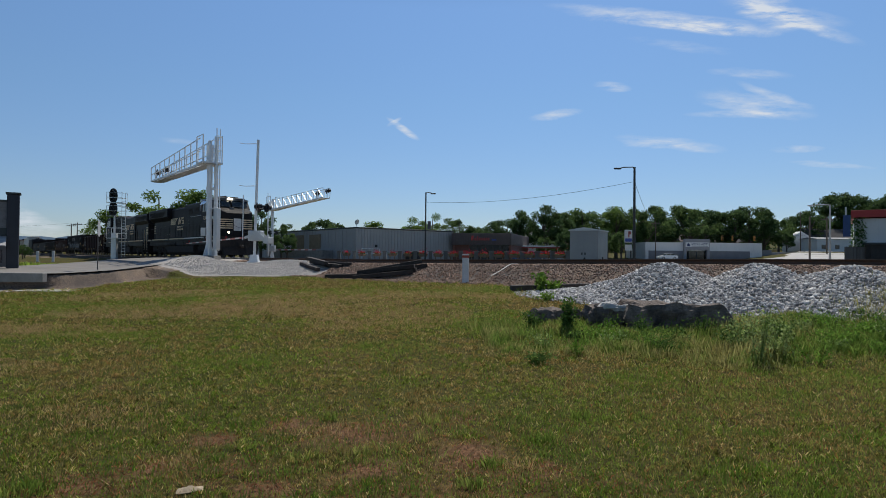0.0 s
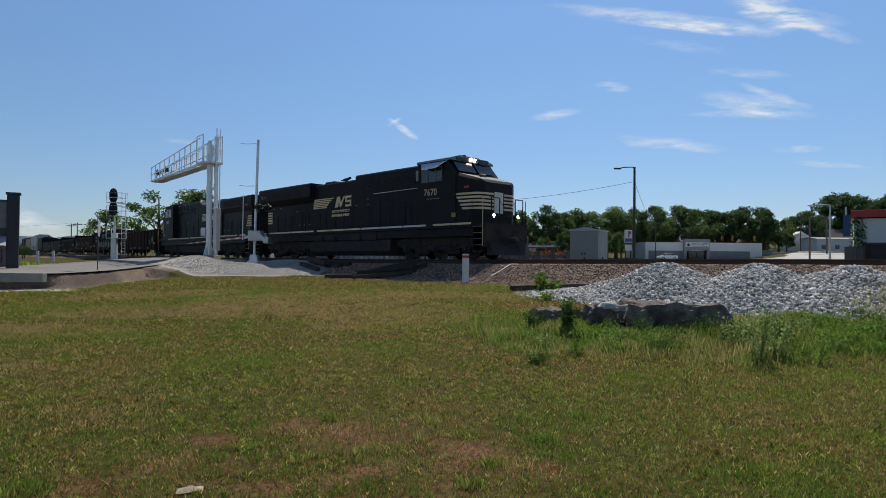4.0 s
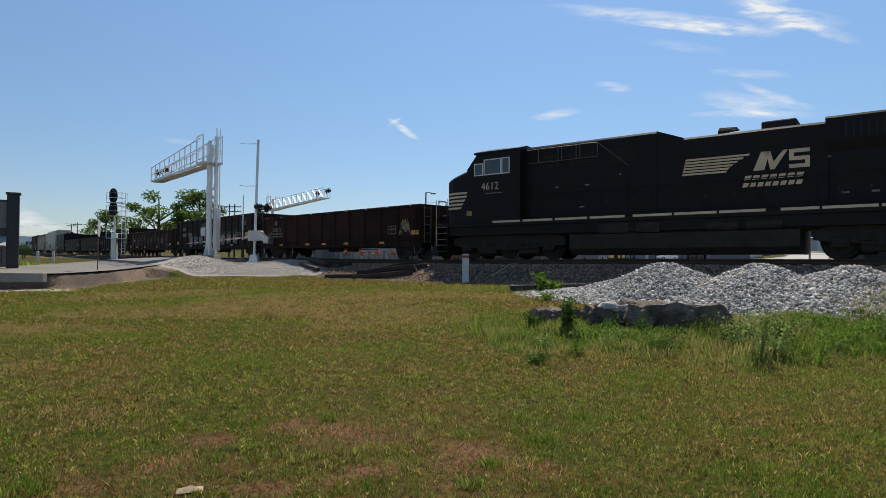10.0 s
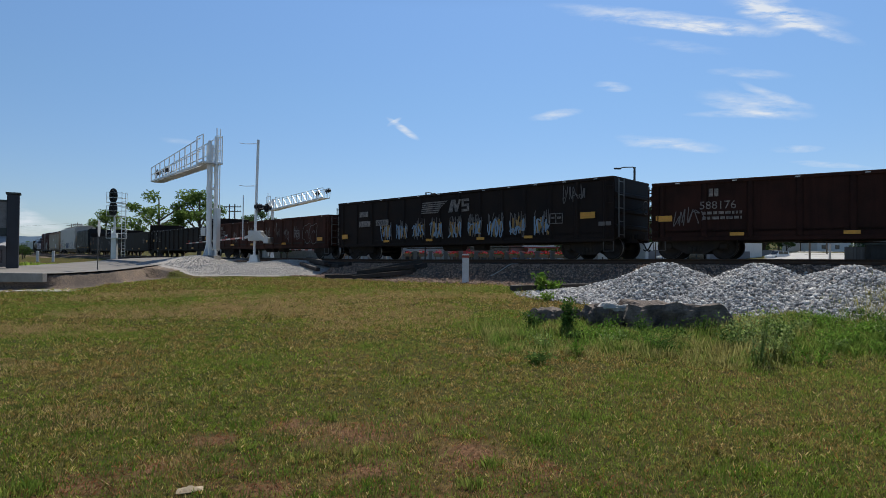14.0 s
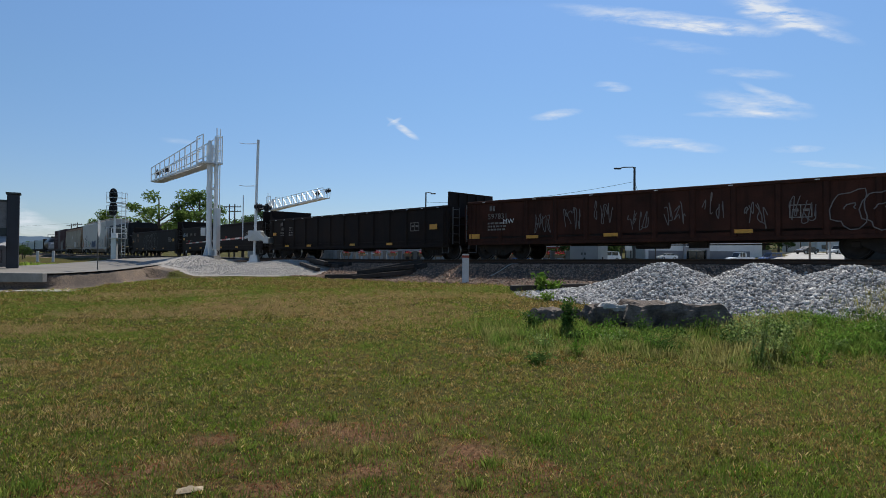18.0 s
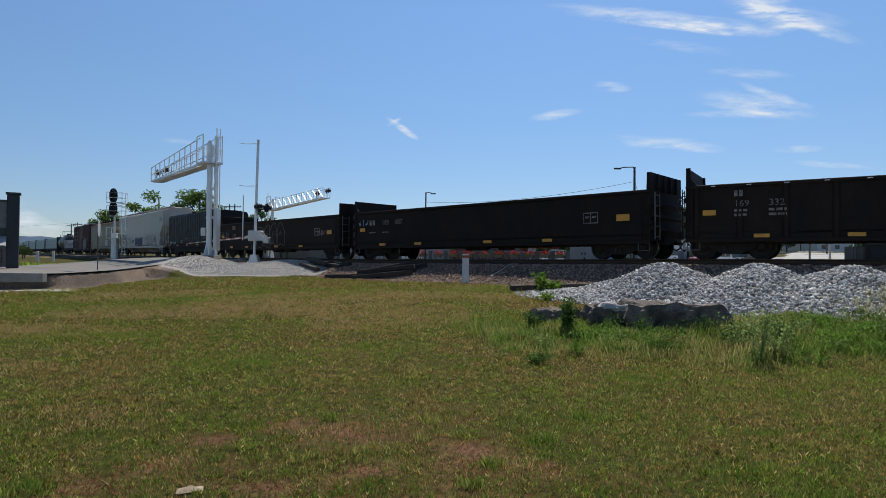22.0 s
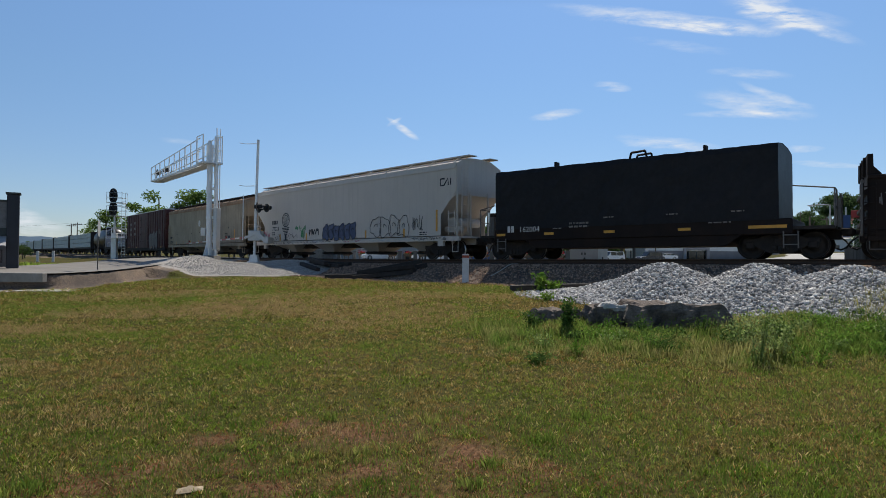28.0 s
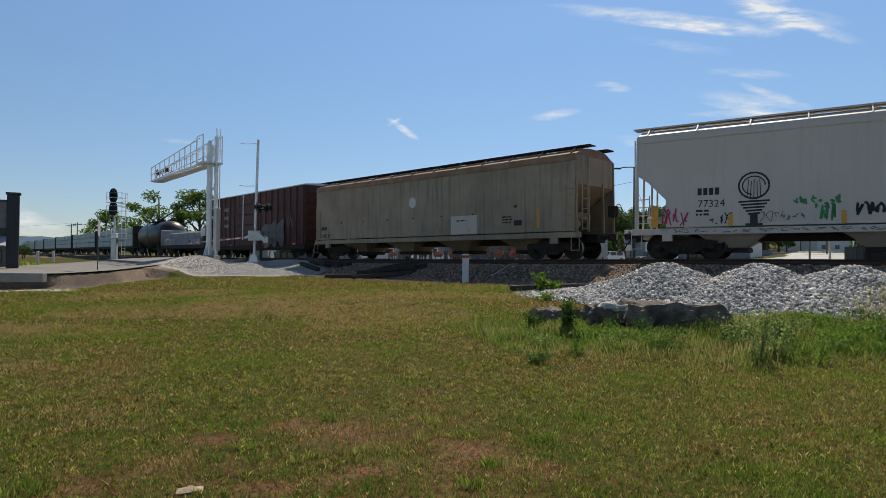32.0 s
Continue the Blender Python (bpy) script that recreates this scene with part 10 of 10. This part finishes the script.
def plant_trees():
    rnd = random.Random(5)
    for k, (px, top, y, kind) in enumerate(TREES):
        dx = px - 784
        x = dx / 1045 * y
        hor = 453 + 0.0095 * dx
        ztop = EYE_Z + (hor - top) / 1045 * y
        z0 = level_at(x, y) - 0.2
        h = max(2.5, ztop - z0) * 1.02
        m = pose(x, y, z0, 0, 0, rnd.uniform(0, 360)) @ Matrix.Diagonal((h * rnd.uniform(0.85, 1.15), h * rnd.uniform(0.85, 1.15), h, 1))
        t = copy_thing(MASTERS[kind], m)
        tagged(t, TREE_LABELS[kind], "tree", "trees of the town")
    for mst in MASTERS:
        for o in (*mst.children_recursive, mst):
            bpy.data.objects.remove(o)


plant_trees()


def woods():
    """The mass of far woods that closes the view behind the trees."""
    rng = np.random.default_rng(3)
    pts = []
    for (px0, px1, top0, top1, y) in ((440, 1000, 432, 416, 210), (900, 1700, 412, 402, 245), (-400, 110, 442, 440, 320), (1000, 1360, 402, 402, 235)):
        n = 9000
        t = rng.uniform(0, 1, n)
        px = px0 + (px1 - px0) * t
        yy = y + rng.uniform(-8, 8, n)
        top = top0 + (top1 - top0) * t + 9 * np.sin(px * 0.09) + 5 * np.sin(px * 0.23)
        x = (px - 784) / 1045 * yy
        ztop = EYE_Z + (453 + 0.0095 * (px - 784) - top) / 1045 * yy
        z0 = level(x, yy)
        pts.append(np.column_stack([x, yy, z0 + (ztop - z0) * rng.uniform(0, 1, n) ** 0.8]))
    p = np.concatenate(pts)
    tagged(new("far_woods", leaves_mesh("far_woods", p, rng.uniform(0.7, 1.7, len(p)), LEAF_B)), "dense dark woods behind the town", "woods", kind="stuff")


woods()


def ridge():
    """Blue hills on the horizon; the haze of distance is put into their colour."""
    v, f = [], []
    n = 80
    for k in range(n):
        a = -1500 - 2600 + k * 70
        h = 62 + 26 * math.sin(k * 0.31) + 14 * math.sin(k * 0.83 + 1) + 6 * math.sin(k * 2.1)
        v += [(a, 3000, -20), (a, 3000 + 150, h * 1.15)]
        if k:
            b = 2 * k
            f.append((b - 2, b, b + 1, b - 1))
    blue = mat("haze_tinted_hill", (0.16, 0.24, 0.32), 1.0, var=0.1, scale=0.01, bump=0.0, world_co=True)
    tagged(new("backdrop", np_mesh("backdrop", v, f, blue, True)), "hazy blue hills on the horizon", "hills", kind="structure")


ridge()


# ---- cars ----
RUBBER = mat("tyre_rubber", (0.02, 0.02, 0.02), 0.85, var=0.1, bump=0.05)
RIM = mat("alloy_rim", (0.4, 0.4, 0.4), 0.35, 0.8, var=0.1, bump=0.0)


def car_mesh_wheels():
    bm = bmesh.new()
    tube(bm, (0, -0.11, 0), (0, 0.11, 0), 0.34, 16)
    ty = mesh_of(bm, "tyre", RUBBER)
    bm = bmesh.new()
    tube(bm, (0, -0.118, 0), (0, 0.118, 0), 0.21, 10)
    return ty, mesh_of(bm, "rim", RIM)


CAR_WHEEL = car_mesh_wheels()


def car(color, style, label):
    """A road vehicle that faces -x."""
    th = thing("car", label, "car", group="cars of the town")
    paint = mat("car_paint_" + color, {"white": (0.72, 0.72, 0.72), "blue": (0.05, 0.10, 0.24), "dark": (0.03, 0.03, 0.035), "red": (0.22, 0.03, 0.03), "silver": (0.42, 0.42, 0.43)}[color], 0.25, 0.1, var=0.06, bump=0.0, spec=0.6)
    L, H = (2.3, 1.45) if style == "sedan" else (2.35, 1.72) if style == "suv" else (2.8, 1.85)
    lower = [(-L, 0.32), (-L - 0.02, 0.62), (-L + 0.2, 0.82), (-L + 1.1, 0.95), (L - 0.25, 1.0), (L, 0.9), (L, 0.35), (L - 0.6, 0.25), (-L + 0.5, 0.25)]
    bm = bmesh.new()
    prism(bm, lower, -0.88, 0.88, "y")
    part("body", bm, paint, th)
    if style == "sedan":
        roof = [(-1.05, 0.94), (-0.35, H), (0.95, H - 0.02), (1.75, 1.0)]
    elif style == "suv":
        roof = [(-1.15, 0.94), (-0.5, H), (1.95, H - 0.04), (2.2, 1.0)]
    else:
        roof = [(-1.25, 0.94), (-0.7, H), (0.75, H - 0.02), (0.9, 1.0)]
    bm = bmesh.new()
    prism(bm, roof, -0.76, 0.76, "y")
    part("cabin", bm, paint, th)
    xs = [roof[0][0] + 0.35, roof[3][0] - 0.3]
    for side in (-1, 1):
        for k in range(2):
            a = xs[0] + (xs[1] - xs[0]) * k / 2 + 0.06
            b = xs[0] + (xs[1] - xs[0]) * (k + 1) / 2 - 0.06
            bm = bmesh.new()
            box(bm, a + (0.12 if k == 0 else 0), b, side * 0.765 - 0.008, side * 0.765 + 0.008, 1.04, H - 0.12)
            part("side_window", bm, SHOP_GLASS, th)
    bm = bmesh.new()
    prism(bm, [(roof[0][0] - 0.02, 1.0), (roof[0][0] + 0.04, 0.98), (roof[1][0] - 0.06, H - 0.08), (roof[1][0] - 0.12, H - 0.08)], -0.68, 0.68, "y")
    part("windscreen", bm, SHOP_GLASS, th)
    for x in (-L + 0.02, L - 0.04):
        for y in (-0.65, 0.65):
            bm = bmesh.new()
            box(bm, x - 0.05, x + 0.05, y - 0.18, y + 0.18, 0.66, 0.78)
            part("headlight" if x < 0 else "tail_light", bm, WHITE if x < 0 else LENS_RED, th)
    wheels = []
    for x in (-L + 0.85, L - 0.85):
        for y in (-0.8, 0.8):
            w = part("wheel", CAR_WHEEL[0], None, th, at=pose(x, y, 0.34))
            part("rim", CAR_WHEEL[1], None, w)
            wheels.append((w, x, y))
    return th, wheels


def parked(x, y, yaw, color, style, label):
    th, _ = car(color, style, label)
    th.matrix_basis = pose(x, y, level_at(x, y) + 0.04, 0, 0, yaw)


parked(54.3, 143, 10, "white", "sedan", "white sedan parked before the shop")
parked(13.0, 112, 30, "blue", "sedan", "dark blue sedan parked by the canopy")
parked(17.8, 116, 30, "blue", "suv", "dark blue car parked by the canopy")
parked(22.5, 119, 30, "silver", "sedan", "silver sedan parked by the canopy")
parked(-25.3, 32.2, 115, "dark", "suv", "dark car parked under the awning")
DRIVEN = []
STREET_DIR = Vector((-155, -61.5, 0)).normalized()


def street_place(q):
    """A place on the street's near lane, q metres before the crossing's stop line."""
    p = Vector((-11, 83.2, 0)) - STREET_DIR * q
    return p


def drive(color, style, px, t0, stop, speed, label):
    """A car that passes the sight line px at t0, then waits in the queue."""
    th, wheels = car(color, style, label)
    k = (px - 784) / 1045
    p0, d = Vector((-11, 83.2, 0)), -STREET_DIR
    q0 = (k * p0.y - p0.x) / (d.x - k * d.y)
    DRIVEN.append((th, wheels, q0, t0, stop, speed))


drive("white", "suv", 1440, 13.0, 2.0, 9.9, "white sport-utility car coming down the street")
drive("white", "truck", 1410, 16.5, 10.0, 9.9, "white pickup truck coming down the street")
drive("blue", "suv", 1456, 16.5, 18.5, 9.5, "blue car following the pickup truck")
drive("dark", "sedan", 1265, 20.5, 26.5, 9.5, "dark sedan coming down the street")
drive("red", "sedan", 1345, 20.5, 34.0, 9.5, "dark red sedan coming down the street")
drive("white", "suv", 1212, 23.0, 42.0, 8.0, "white car slowing on the street")
drive("dark", "suv", 1262, 23.0, 50.0, 8.0, "dark car slowing on the street")


def drive_q(q0, t0, stop, speed, t):
    q = q0 - speed * (t - t0)
    soft = 6.0
    e = (q - stop) / soft
    return stop + soft * math.log1p(math.exp(e)) if e < 30 else q


def drive_pose(q):
    p = street_place(q)
    yaw = math.degrees(math.atan2(-STREET_DIR.y, -STREET_DIR.x))
    return pose(p.x, p.y, level_at(p.x, p.y) + 0.045, 0, 0, yaw)


def motions():
    for th, u, half in TRAIN:
        walk(th, [(k / 5, car_pose(u, half, k / 5)) for k in range(161)])
    for w, x, r in WHEELS:
        walk(w, [(k / 15, pose(x, 0, r, 0, math.degrees(run(k / 15) / r), 0)) for k in range(481)])
    for th, wheels, q0, t0, stop, speed in DRIVEN:
        qs = [drive_q(q0, t0, stop, speed, k / 2) for k in range(65)]
        walk(th, [(k / 2, drive_pose(q)) for k, q in enumerate(qs)])
        q_start = drive_q(q0, t0, stop, speed, 0.0)
        for w, x, y in wheels:
            walk(w, [(k / 20, pose(x, y, 0.34, 0, -math.degrees((q_start - drive_q(q0, t0, stop, speed, k / 20)) / 0.34), 0)) for k in range(641)])


motions()
